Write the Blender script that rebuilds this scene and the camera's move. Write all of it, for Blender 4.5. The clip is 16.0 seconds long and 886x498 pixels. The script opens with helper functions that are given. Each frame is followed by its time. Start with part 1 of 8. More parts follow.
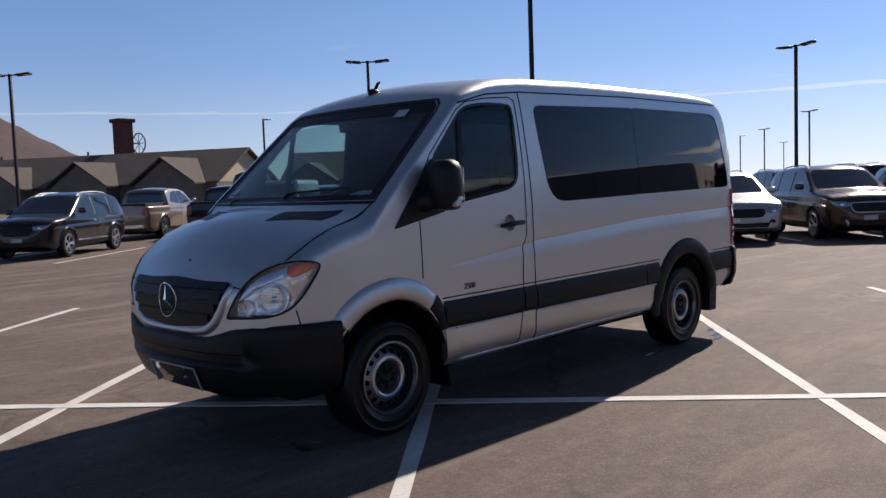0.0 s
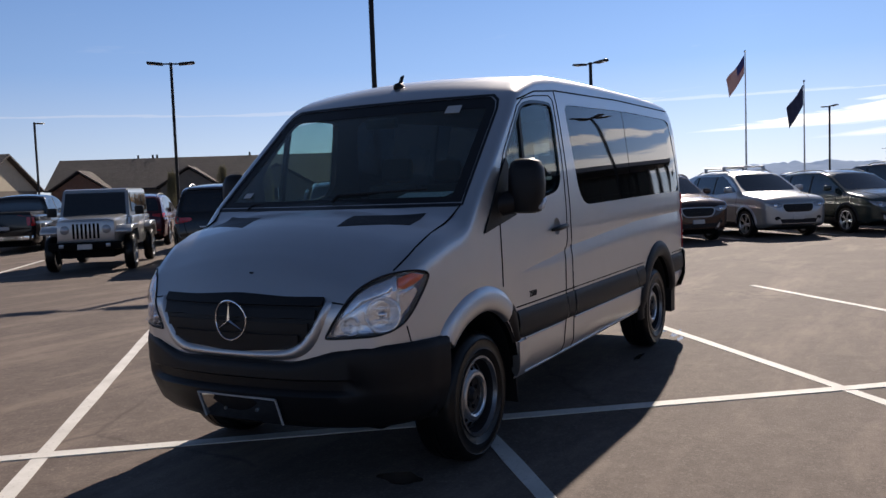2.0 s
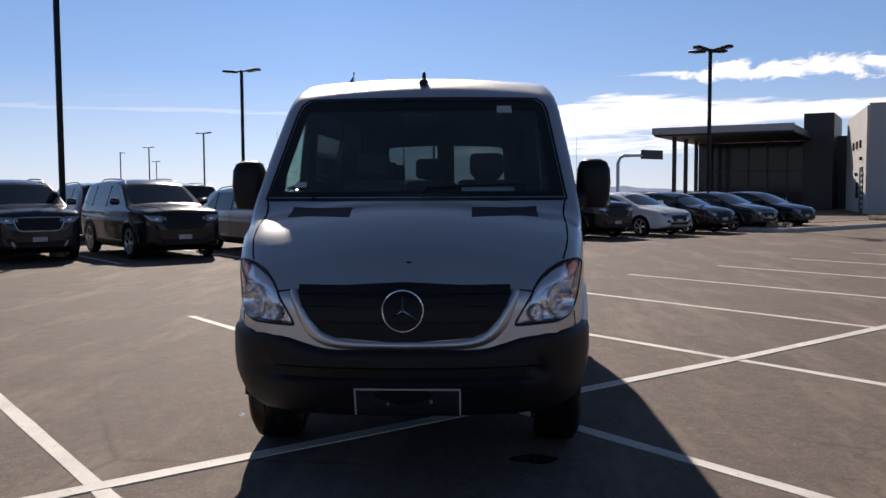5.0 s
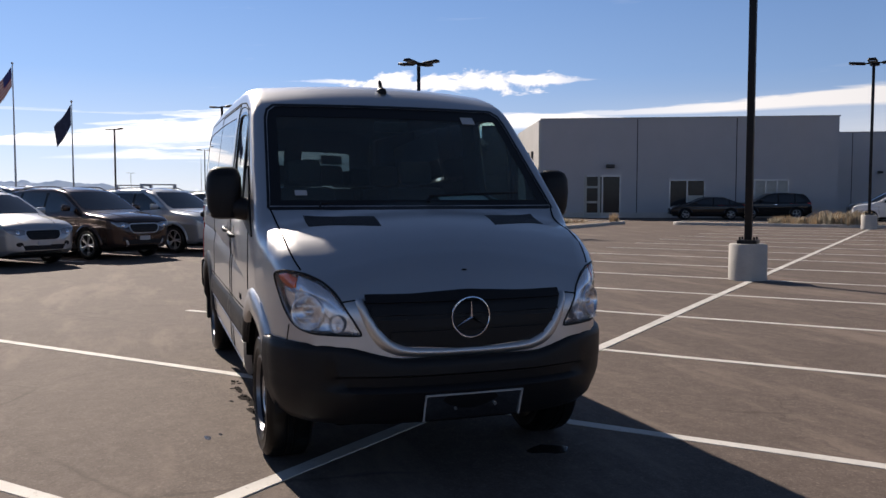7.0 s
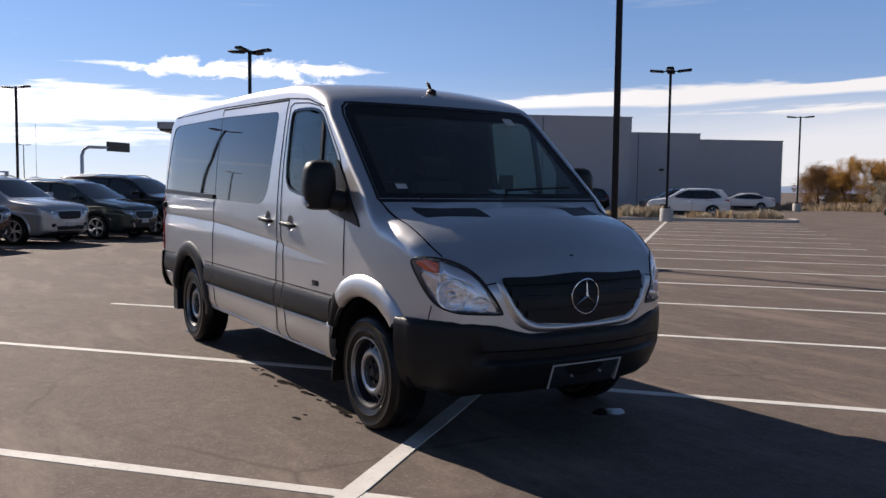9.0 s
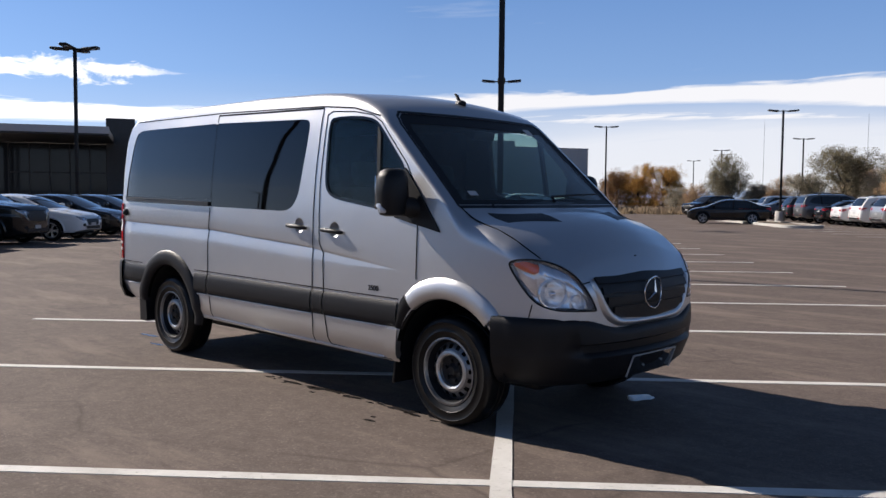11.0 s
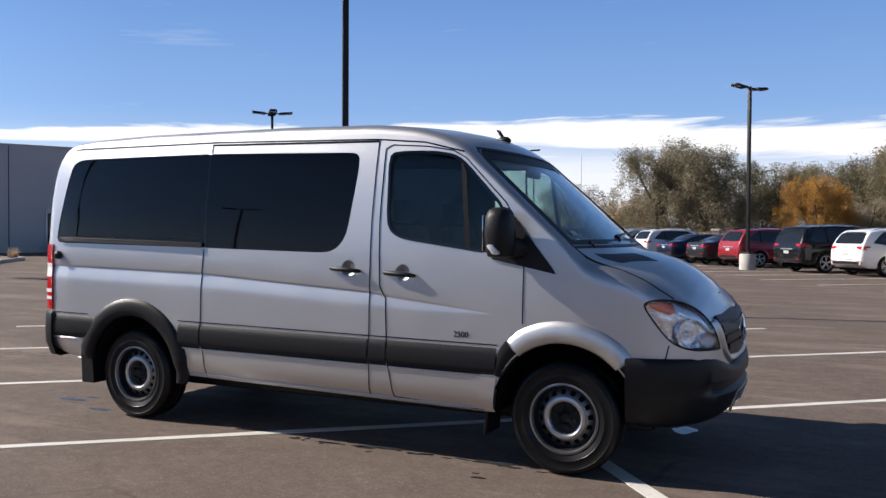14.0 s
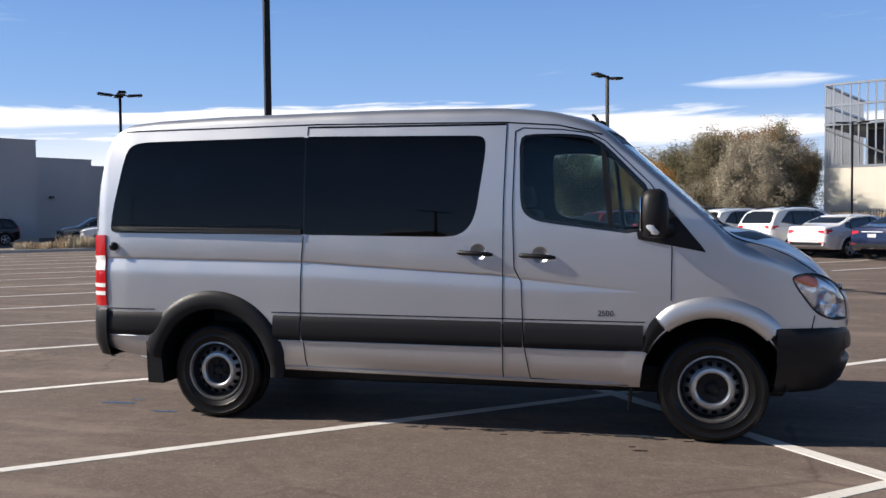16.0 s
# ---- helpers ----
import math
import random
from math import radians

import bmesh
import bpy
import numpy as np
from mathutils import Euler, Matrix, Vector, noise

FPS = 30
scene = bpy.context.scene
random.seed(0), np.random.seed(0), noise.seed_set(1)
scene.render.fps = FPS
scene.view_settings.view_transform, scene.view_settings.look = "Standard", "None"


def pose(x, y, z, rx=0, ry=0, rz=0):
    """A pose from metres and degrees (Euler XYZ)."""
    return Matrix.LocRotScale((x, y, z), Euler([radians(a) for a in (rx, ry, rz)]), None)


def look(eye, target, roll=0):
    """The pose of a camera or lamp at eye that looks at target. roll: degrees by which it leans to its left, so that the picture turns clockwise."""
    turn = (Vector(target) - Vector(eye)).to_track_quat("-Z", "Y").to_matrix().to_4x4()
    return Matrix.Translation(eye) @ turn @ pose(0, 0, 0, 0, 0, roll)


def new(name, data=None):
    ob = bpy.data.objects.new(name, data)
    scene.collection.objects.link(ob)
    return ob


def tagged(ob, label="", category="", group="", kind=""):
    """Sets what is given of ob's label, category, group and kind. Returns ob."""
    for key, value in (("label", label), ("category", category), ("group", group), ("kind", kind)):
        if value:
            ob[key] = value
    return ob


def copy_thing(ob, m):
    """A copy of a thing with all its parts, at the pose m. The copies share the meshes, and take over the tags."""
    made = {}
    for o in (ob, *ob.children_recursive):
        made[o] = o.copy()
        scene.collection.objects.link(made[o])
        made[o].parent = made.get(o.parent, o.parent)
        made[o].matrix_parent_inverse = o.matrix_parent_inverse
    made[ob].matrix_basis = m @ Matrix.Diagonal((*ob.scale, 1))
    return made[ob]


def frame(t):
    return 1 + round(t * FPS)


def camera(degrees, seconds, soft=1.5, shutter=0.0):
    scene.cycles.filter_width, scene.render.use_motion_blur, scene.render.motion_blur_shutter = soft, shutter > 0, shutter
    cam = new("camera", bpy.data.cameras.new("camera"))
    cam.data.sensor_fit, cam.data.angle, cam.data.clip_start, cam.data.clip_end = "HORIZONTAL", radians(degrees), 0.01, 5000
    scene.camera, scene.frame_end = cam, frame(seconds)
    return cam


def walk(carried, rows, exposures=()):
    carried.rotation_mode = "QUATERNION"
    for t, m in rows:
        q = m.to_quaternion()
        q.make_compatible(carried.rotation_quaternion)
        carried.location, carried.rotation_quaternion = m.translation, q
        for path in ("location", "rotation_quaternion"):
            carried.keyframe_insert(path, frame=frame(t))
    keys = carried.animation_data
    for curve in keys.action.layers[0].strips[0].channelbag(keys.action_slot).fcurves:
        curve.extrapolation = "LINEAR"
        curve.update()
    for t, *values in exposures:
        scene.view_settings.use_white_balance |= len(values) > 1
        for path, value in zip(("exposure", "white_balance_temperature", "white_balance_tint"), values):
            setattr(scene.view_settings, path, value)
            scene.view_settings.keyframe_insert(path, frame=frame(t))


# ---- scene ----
cam = camera(54.6, 16.0)
PATH = [
    (0, (3.521, 4.908, 1.535), (2.09, 3.518, 1.39), -2.0),
    (0.5, (3.705, 4.502, 1.543), (2.198, 3.194, 1.404), -1.3),
    (1, (3.892, 4.077, 1.513), (2.313, 2.858, 1.371), -0.7),
    (1.5, (4.091, 3.665, 1.51), (2.427, 2.567, 1.344), -1.3),
    (2, (4.274, 3.199, 1.546), (2.535, 2.222, 1.406), -2.1),
    (2.5, (4.529, 2.747, 1.551), (2.731, 1.881, 1.415), -2.3),
    (3, (4.762, 2.309, 1.521), (2.925, 1.54, 1.34), -2.9),
    (3.5, (4.966, 1.87, 1.518), (3.071, 1.26, 1.32), -3.0),
    (4, (5.184, 1.416, 1.525), (3.238, 0.988, 1.35), -1.2),
    (4.2, (5.238, 1.226, 1.512), (3.279, 0.861, 1.341), -0.5),
    (6.3, (5.136, -0.857, 1.493), (3.183, -0.44, 1.375), -0.7),
    (6.5, (5.168, -1.047, 1.539), (3.233, -0.558, 1.411), -0.0),
    (7, (5.065, -1.528, 1.528), (3.179, -0.874, 1.404), -0.0),
    (7.5, (5.04, -2.048, 1.513), (3.217, -1.236, 1.385), -0.6),
    (8, (5.002, -2.505, 1.534), (3.229, -1.59, 1.397), -1.3),
    (8.5, (4.842, -2.924, 1.55), (3.113, -1.926, 1.424), -0.8),
    (8.7, (4.801, -3.127, 1.534), (3.093, -2.095, 1.404), -0.1),
    (10.8, (4.048, -4.833, 1.531), (2.628, -3.431, 1.386), 0.5),
    (11, (3.88, -4.96, 1.526), (2.49, -3.527, 1.402), 0.5),
    (11.5, (3.53, -5.255, 1.538), (2.212, -3.752, 1.461), -1.1),
    (12, (3.184, -5.505, 1.569), (1.996, -3.897, 1.52), -2.7),
    (12.5, (2.779, -5.636, 1.564), (1.723, -3.937, 1.56), -1.3),
    (13, (2.39, -5.879, 1.544), (1.412, -4.134, 1.539), -0.6),
    (13.5, (2.021, -6.042, 1.55), (1.09, -4.273, 1.516), -0.6),
    (14, (1.687, -6.115, 1.557), (0.81, -4.318, 1.514), 0.3),
    (14.5, (1.288, -6.317, 1.534), (0.518, -4.472, 1.47), 1.1),
    (15, (0.804, -6.465, 1.517), (0.131, -4.584, 1.428), 0.9),
    (15.5, (0.237, -6.628, 1.534), (-0.347, -4.716, 1.46), 0.2),
    (16, (-0.341, -6.862, 1.543), (-0.831, -4.924, 1.466), -0.6),
]
EXPOSURES = [(0.0, 0.27, 6850, 15), (1.0, 0.34, 6900, 15), (2.0, 0.28, 6950, 15), (3.0, 0.2, 7000, 15), (4.0, 0.17, 7000, 15), (7.0, 0.23, 7050, 15), (8.5, 0.31, 7000, 15), (11.0, 0.38, 6650, 13), (12.5, 0.42, 6620, 12), (14.0, 0.57, 6680, 12), (16.0, 0.64, 6700, 11)]
walk(cam, [(t, look(eye, target, roll)) for t, eye, target, roll in PATH], EXPOSURES)


# bright late-morning sun, low in the south
SUN_AZ, SUN_EL = 191.4, 33.0          # degrees from +x towards +y, and above the horizon
world = bpy.data.worlds.new("world")
scene.world = world
world.use_nodes = True
wn = world.node_tree.nodes
sky = wn.new("ShaderNodeTexSky")
sky.sky_type = "NISHITA"
sky.sun_disc = False
sky.sun_elevation = radians(SUN_EL)
sky.sun_rotation = radians(90 - SUN_AZ)
sky.altitude = 1400
sky.air_density, sky.dust_density, sky.ozone_density = 0.8, 0.2, 3.0
wn["Background"].inputs["Strength"].default_value = 0.064
world.node_tree.links.new(sky.outputs[0], wn["Background"].inputs["Color"])

sun = new("sun", bpy.data.lights.new("sun", "SUN"))
sun.data.energy, sun.data.angle, sun.data.color = 5.3, radians(0.53), (1.0, 0.94, 0.86)
SUN_WAY = Vector((math.cos(radians(SUN_AZ)) * math.cos(radians(SUN_EL)), math.sin(radians(SUN_AZ)) * math.cos(radians(SUN_EL)), math.sin(radians(SUN_EL))))
sun.matrix_basis = look(SUN_WAY * 50, (0, 0, 0))


# ---- materials ----
def material(name):
    m = bpy.data.materials.new(name)
    m.use_nodes = True
    nt = m.node_tree
    b = nt.nodes["Principled BSDF"]
    return m, nt, b


def put(nt, kind, **kw):
    n = nt.nodes.new("ShaderNode" + kind)
    for k, v in kw.items():
        if k in n.inputs:
            n.inputs[k].default_value = v
    return n


def noise_tex(nt, scale, detail=4.0, rough=0.6, stretch=None, coord="Object"):
    tc = nt.nodes.new("ShaderNodeTexCoord")
    n = put(nt, "TexNoise", Scale=scale, Detail=detail, Roughness=rough)
    src = tc.outputs[coord]
    if stretch:
        mp = nt.nodes.new("ShaderNodeMapping")
        mp.inputs["Scale"].default_value = stretch
        nt.links.new(src, mp.inputs["Vector"])
        src = mp.outputs[0]
    nt.links.new(src, n.inputs["Vector"])
    return n.outputs["Fac"]


def ramp(nt, fac, stops):
    r = nt.nodes.new("ShaderNodeValToRGB")
    els = r.color_ramp.elements
    while len(els) < len(stops):
        els.new(0.5)
    for e, (p, c) in zip(els, stops):
        e.position = p
        e.color = (*c, 1) if len(c) == 3 else c
    nt.links.new(fac, r.inputs["Fac"])
    return r.outputs["Color"]


def bump(nt, b, height, strength, distance=0.01):
    n = nt.nodes.new("ShaderNodeBump")
    n.inputs["Strength"].default_value = strength
    n.inputs["Distance"].default_value = distance
    nt.links.new(height, n.inputs["Height"])
    nt.links.new(n.outputs[0], b.inputs["Normal"])


def mix_col(nt, fac, a, b, mode="MIX"):
    m = nt.nodes.new("ShaderNodeMix")
    m.data_type = "RGBA"
    m.blend_type = mode
    for sock, v in ((m.inputs[0], fac), (m.inputs[6], a), (m.inputs[7], b)):
        if hasattr(v, "is_linked"):
            nt.links.new(v, sock)
        elif isinstance(v, (int, float)):
            sock.default_value = v
        else:
            sock.default_value = (*v, 1)
    return m.outputs[2]


def rough_mat(name, lo, hi, rough=0.8, scale=3.0, fine=60.0, bump_s=0.3, bump_d=0.01, metal=0.0, spec=0.5, stretch=None):
    """A matt surface with two scales of variation between two colours, and a fine relief."""
    m, nt, b = material(name)
    big = noise_tex(nt, scale, 5, 0.65, stretch)
    small = noise_tex(nt, fine, 3, 0.7)
    c = ramp(nt, big, [(0.3, lo), (0.7, hi)])
    c = mix_col(nt, 0.35, c, ramp(nt, small, [(0.25, [v * 0.6 for v in lo]), (0.75, [min(1, v * 1.25) for v in hi])]))
    nt.links.new(c, b.inputs["Base Color"])
    b.inputs["Roughness"].default_value = rough
    b.inputs["Metallic"].default_value = metal
    b.inputs["Specular IOR Level"].default_value = spec
    bump(nt, b, small, bump_s, bump_d)
    return m


def paint(name, col, metal=0.0, rough=0.32, coat=0.9, dust=0.12):
    """Car paint under a clear coat, with a film of road dust."""
    m, nt, b = material(name)
    film = noise_tex(nt, 4.0, 5, 0.7)
    fac = nt.nodes.new("ShaderNodeMath")
    fac.operation = "MULTIPLY"
    fac.inputs[1].default_value = dust
    nt.links.new(film, fac.inputs[0])
    c = mix_col(nt, fac.outputs[0], col, (0.32, 0.29, 0.25))
    nt.links.new(c, b.inputs["Base Color"])
    r = nt.nodes.new("ShaderNodeMapRange")
    r.inputs["To Min"].default_value, r.inputs["To Max"].default_value = rough * 0.85, rough * 1.25
    nt.links.new(film, r.inputs["Value"])
    nt.links.new(r.outputs[0], b.inputs["Roughness"])
    b.inputs["Metallic"].default_value = metal
    b.inputs["Coat Weight"].default_value = coat if sum(col) > 0.2 else coat * 0.55
    b.inputs["Specular IOR Level"].default_value = 0.5 if sum(col) > 0.2 else 0.25
    b.inputs["Coat Roughness"].default_value = 0.06
    return m


def plain(name, col, rough=0.5, metal=0.0, spec=0.5, grain=40.0, amount=0.25, bump_s=0.0):
    """A fairly plain finish with slight grain."""
    m, nt, b = material(name)
    n = noise_tex(nt, grain, 4, 0.65)
    c = mix_col(nt, amount, col, ramp(nt, n, [(0.3, [v * 0.55 for v in col]), (0.7, [min(1, v * 1.4) for v in col])]))
    nt.links.new(c, b.inputs["Base Color"])
    b.inputs["Roughness"].default_value = rough
    b.inputs["Metallic"].default_value = metal
    b.inputs["Specular IOR Level"].default_value = spec
    if bump_s:
        bump(nt, b, n, bump_s, 0.004)
    return m


def pane_mat(name, tint, rough=0.02, film=0.0, edge=5.0):
    """Thin glass: what is behind shows through the tint, with a Fresnel gloss on it."""
    m, nt, b = material(name)
    nt.nodes.remove(b)
    out = nt.nodes["Material Output"]
    tr = nt.nodes.new("ShaderNodeBsdfTransparent")
    tr.inputs["Color"].default_value = (*tint, 1)
    gl = nt.nodes.new("ShaderNodeBsdfGlossy")
    gl.inputs["Roughness"].default_value = rough
    gl.inputs["Color"].default_value = (1, 1, 1, 1)
    lw = nt.nodes.new("ShaderNodeLayerWeight")
    lw.inputs["Blend"].default_value = 0.5
    pw = nt.nodes.new("ShaderNodeMath")
    pw.operation = "POWER"
    pw.inputs[1].default_value = edge
    nt.links.new(lw.outputs["Facing"], pw.inputs[0])
    fr = nt.nodes.new("ShaderNodeMath")
    fr.operation = "MULTIPLY_ADD"
    fr.inputs[1].default_value, fr.inputs[2].default_value = 0.95, 0.02
    nt.links.new(pw.outputs[0], fr.inputs[0])
    mx = nt.nodes.new("ShaderNodeMixShader")
    nt.links.new(fr.outputs[0], mx.inputs["Fac"])
    nt.links.new(tr.outputs[0], mx.inputs[1])
    nt.links.new(gl.outputs[0], mx.inputs[2])
    last = mx
    if film:
        # a thin uneven pale film: dust, and a veil of haze put into colour
        df = nt.nodes.new("ShaderNodeBsdfDiffuse")
        df.inputs["Color"].default_value = (0.55, 0.53, 0.50, 1)
        k = nt.nodes.new("ShaderNodeMapRange")
        k.inputs["From Min"].default_value, k.inputs["From Max"].default_value = 0.3, 0.7
        k.inputs["To Min"].default_value, k.inputs["To Max"].default_value = film * 0.6, film * 1.4
        nt.links.new(noise_tex(nt, 3.0, 6, 0.7), k.inputs["Value"])
        last = nt.nodes.new("ShaderNodeMixShader")
        nt.links.new(k.outputs[0], last.inputs["Fac"])
        nt.links.new(mx.outputs[0], last.inputs[1])
        nt.links.new(df.outputs[0], last.inputs[2])
    nt.links.new(last.outputs[0], out.inputs["Surface"])
    return m


def asphalt_mat():
    m, nt, b = material("asphalt")
    tc = nt.nodes.new("ShaderNodeTexCoord")
    stone = put(nt, "TexVoronoi", Scale=90.0)
    nt.links.new(tc.outputs["Object"], stone.inputs["Vector"])
    fine = noise_tex(nt, 160.0, 3, 0.7)
    broad = noise_tex(nt, 0.35, 6, 0.62)
    lanes = noise_tex(nt, 0.5, 4, 0.6, stretch=(0.25, 1.6, 1.0))
    c = ramp(nt, broad, [(0.3, (0.094, 0.069, 0.056)), (0.7, (0.142, 0.105, 0.085))])
    c = mix_col(nt, 0.4, c, ramp(nt, lanes, [(0.35, (0.085, 0.062, 0.049)), (0.65, (0.150, 0.110, 0.088))]))
    c = mix_col(nt, 0.55, c, ramp(nt, stone.outputs["Distance"], [(0.0, (0.206, 0.157, 0.128)), (0.55, (0.072, 0.054, 0.047)), (1.0, (0.036, 0.029, 0.026))]))
    c = mix_col(nt, 0.45, c, ramp(nt, fine, [(0.3, (0.055, 0.039, 0.032)), (0.72, (0.206, 0.155, 0.126))]))
    # worn, greyer patches and old drips
    worn = noise_tex(nt, 1.1, 7, 0.7)
    c = mix_col(nt, ramp(nt, worn, [(0.50, (0, 0, 0)), (0.70, (0.6, 0.6, 0.6))]), c, (0.206, 0.160, 0.132))
    # mottling a hand's width across, and single pale and dark stones
    mott = noise_tex(nt, 7.0, 9, 0.78)
    c = mix_col(nt, 0.42, c, ramp(nt, mott, [(0.30, (0.057, 0.045, 0.039)), (0.5, (0.118, 0.094, 0.080)), (0.72, (0.221, 0.177, 0.150))]))
    chip = put(nt, "TexVoronoi", Scale=75.0)
    nt.links.new(tc.outputs["Object"], chip.inputs["Vector"])
    sep = nt.nodes.new("ShaderNodeSeparateColor")
    nt.links.new(chip.outputs["Color"], sep.inputs[0])
    c = mix_col(nt, 0.18, c, ramp(nt, sep.outputs[0], [(0.0, (0.036, 0.030, 0.026)), (0.6, (0.103, 0.082, 0.070)), (0.9, (0.175, 0.143, 0.122)), (1.0, (0.371, 0.305, 0.266))]))
    # dark oil and water stains, tyre-swept streaks and a few hairline cracks
    stain = noise_tex(nt, 0.9, 8, 0.72, stretch=(1.0, 0.6, 1.0))
    c = mix_col(nt, ramp(nt, stain, [(0.54, (0, 0, 0)), (0.70, (0.42, 0.42, 0.42))]), c, (0.056, 0.043, 0.036))
    sweep = noise_tex(nt, 0.9, 7, 0.7, stretch=(0.3, 1.3, 1.0))
    c = mix_col(nt, ramp(nt, sweep, [(0.50, (0, 0, 0)), (0.64, (0.62, 0.62, 0.62))]), c, (0.222, 0.173, 0.142))
    warp = noise_tex(nt, 0.8, 5, 0.6)
    wv = nt.nodes.new("ShaderNodeVectorMath")
    wv.operation = "ADD"
    nt.links.new(tc.outputs["Object"], wv.inputs[0])
    nt.links.new(warp, wv.inputs[1])
    crack = put(nt, "TexVoronoi", Scale=0.22)
    crack.feature = "DISTANCE_TO_EDGE"
    nt.links.new(wv.outputs[0], crack.inputs["Vector"])
    patchy = noise_tex(nt, 0.3, 3, 0.6)
    line = ramp(nt, crack.outputs["Distance"], [(0.0, (0.55, 0.55, 0.55)), (0.006, (0, 0, 0))])
    line = mix_col(nt, ramp(nt, patchy, [(0.45, (1, 1, 1)), (0.55, (0, 0, 0))]), line, (0, 0, 0))
    c = mix_col(nt, line, c, (0.047, 0.037, 0.031))
    nt.links.new(c, b.inputs["Base Color"])
    b.inputs["Roughness"].default_value = 0.84
    b.inputs["Specular IOR Level"].default_value = 0.22
    mx = nt.nodes.new("ShaderNodeMath")
    mx.operation = "ADD"
    nt.links.new(stone.outputs["Distance"], mx.inputs[0])
    nt.links.new(fine, mx.inputs[1])
    bump(nt, b, mx.outputs[0], 0.4, 0.003)
    return m


def line_mat():
    """Road paint, scuffed through in places."""
    m, nt, b = material("road_paint")
    chips = noise_tex(nt, 28.0, 8, 0.78)
    dirt = noise_tex(nt, 2.0, 5, 0.65)
    c = ramp(nt, dirt, [(0.3, (0.46, 0.44, 0.405)), (0.7, (0.66, 0.64, 0.60))])
    c = mix_col(nt, ramp(nt, chips, [(0.57, (0, 0, 0)), (0.68, (0.75, 0.75, 0.75))]), c, (0.13, 0.115, 0.1))
    nt.links.new(c, b.inputs["Base Color"])
    b.inputs["Roughness"].default_value = 0.75
    bump(nt, b, chips, 0.25, 0.004)
    return m


M_ASPHALT = asphalt_mat()
M_LINE = line_mat()
M_CONCRETE = rough_mat("concrete", (0.38, 0.36, 0.33), (0.52, 0.5, 0.46), 0.85, 1.6, 70, 0.35, 0.006)
M_POLE = plain("dark_bronze_paint", (0.013, 0.0125, 0.013), 0.5, 0.0, 0.25, 12, 0.3)
M_STEEL = plain("galvanised_steel", (0.45, 0.46, 0.47), 0.42, 0.85, 0.5, 25, 0.3)
M_SOIL = rough_mat("soil", (0.16, 0.12, 0.085), (0.26, 0.2, 0.14), 0.95, 2.0, 40, 0.6, 0.03)
M_BLACK = plain("black_plastic", (0.009, 0.009, 0.0102), 0.46, 0, 0.25, 250, 0.4, 0.15)
# near-black for joints, slots and black parts; also shade of hollows put into colour
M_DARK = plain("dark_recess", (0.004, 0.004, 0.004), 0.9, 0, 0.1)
M_GLOSS = plain("black_glass_edge", (0.004, 0.0042, 0.005), 0.06, 0, 0.42, 20, 0.2)
M_STRIP = plain("grey_black_cladding", (0.0135, 0.0135, 0.0155), 0.46, 0, 0.18, 300, 0.4, 0.12)
M_CHROME = plain("chrome", (0.75, 0.76, 0.78), 0.12, 1.0, 0.5, 8, 0.1)
M_TYRE = rough_mat("tyre_rubber", (0.0035, 0.0035, 0.0038), (0.0075, 0.0074, 0.0072), 0.34, 8, 90, 0.04, 0.002, spec=0.25)
M_RIM = rough_mat("steel_rim_silver", (0.17, 0.173, 0.18), (0.27, 0.275, 0.285), 0.32, 9, 80, 0.1, 0.002, metal=0.8)
M_ALLOY = plain("alloy", (0.5, 0.51, 0.52), 0.28, 0.9, 0.5, 20, 0.2)
M_TINT = pane_mat("privacy_glass", (0.07, 0.085, 0.11), film=0.003, edge=3.8)
M_REAR = pane_mat("rear_privacy_glass", (0.30, 0.33, 0.35))
M_CLEAR = pane_mat("window_glass", (0.74, 0.84, 0.83), film=0.032)
M_DOORGLASS = pane_mat("door_glass", (0.72, 0.82, 0.80))
M_LENS = pane_mat("lamp_lens", (0.97, 0.97, 0.98))
M_CARGLASS = plain("dark_car_glass", (0.010, 0.012, 0.014), 0.04, 0.0, 0.9, 5, 0.2)
M_RED = plain("red_lens", (0.42, 0.012, 0.014), 0.12, 0, 0.7, 60, 0.3)
M_AMBER = plain("amber_lens", (0.78, 0.15, 0.055), 0.15, 0, 0.7, 60, 0.3)
M_LAMPBOWL = plain("lamp_housing", (0.78, 0.79, 0.80), 0.24, 0.85, 0.6, 45, 0.4, 0.5)
M_BRIGHT = plain("bright_lamp_trim", (0.86, 0.87, 0.88), 0.16, 0.75, 0.6, 45, 0.2)
M_WHITEBAR = plain("white_lamp_lens", (0.80, 0.79, 0.78), 0.12, 0.0, 0.6, 60, 0.15)
M_BOWL = plain("lamp_reflector", (0.90, 0.90, 0.91), 0.09, 1.0, 0.6, 90, 0.3, 0.4)
M_WHITELENS = plain("clear_lamp", (0.62, 0.64, 0.66), 0.10, 0.35, 0.8, 90, 0.35)
M_GLOSSPLATE = plain("glossy_dark_plate", (0.32, 0.33, 0.34), 0.07, 1.0, 0.5, 6, 0.2)
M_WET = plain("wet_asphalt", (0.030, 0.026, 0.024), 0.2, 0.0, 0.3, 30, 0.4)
M_PAPER = plain("white_paper", (0.75, 0.75, 0.74), 0.8, 0, 0.3, 30, 0.1)
M_PLATE = plain("plate_blank", (0.42, 0.42, 0.42), 0.35, 0, 0.5, 30, 0.2)
M_INNER = plain("cabin_trim", (0.022, 0.022, 0.024), 0.8, 0, 0.3, 60, 0.3)
M_SEAT = rough_mat("seat_cloth", (0.025, 0.025, 0.028), (0.045, 0.045, 0.05), 0.95, 5, 160, 0.4, 0.003)
M_SILVER = paint("silver_metallic", (0.575, 0.575, 0.582), 0.96, 0.40, 0.6, 0.05)
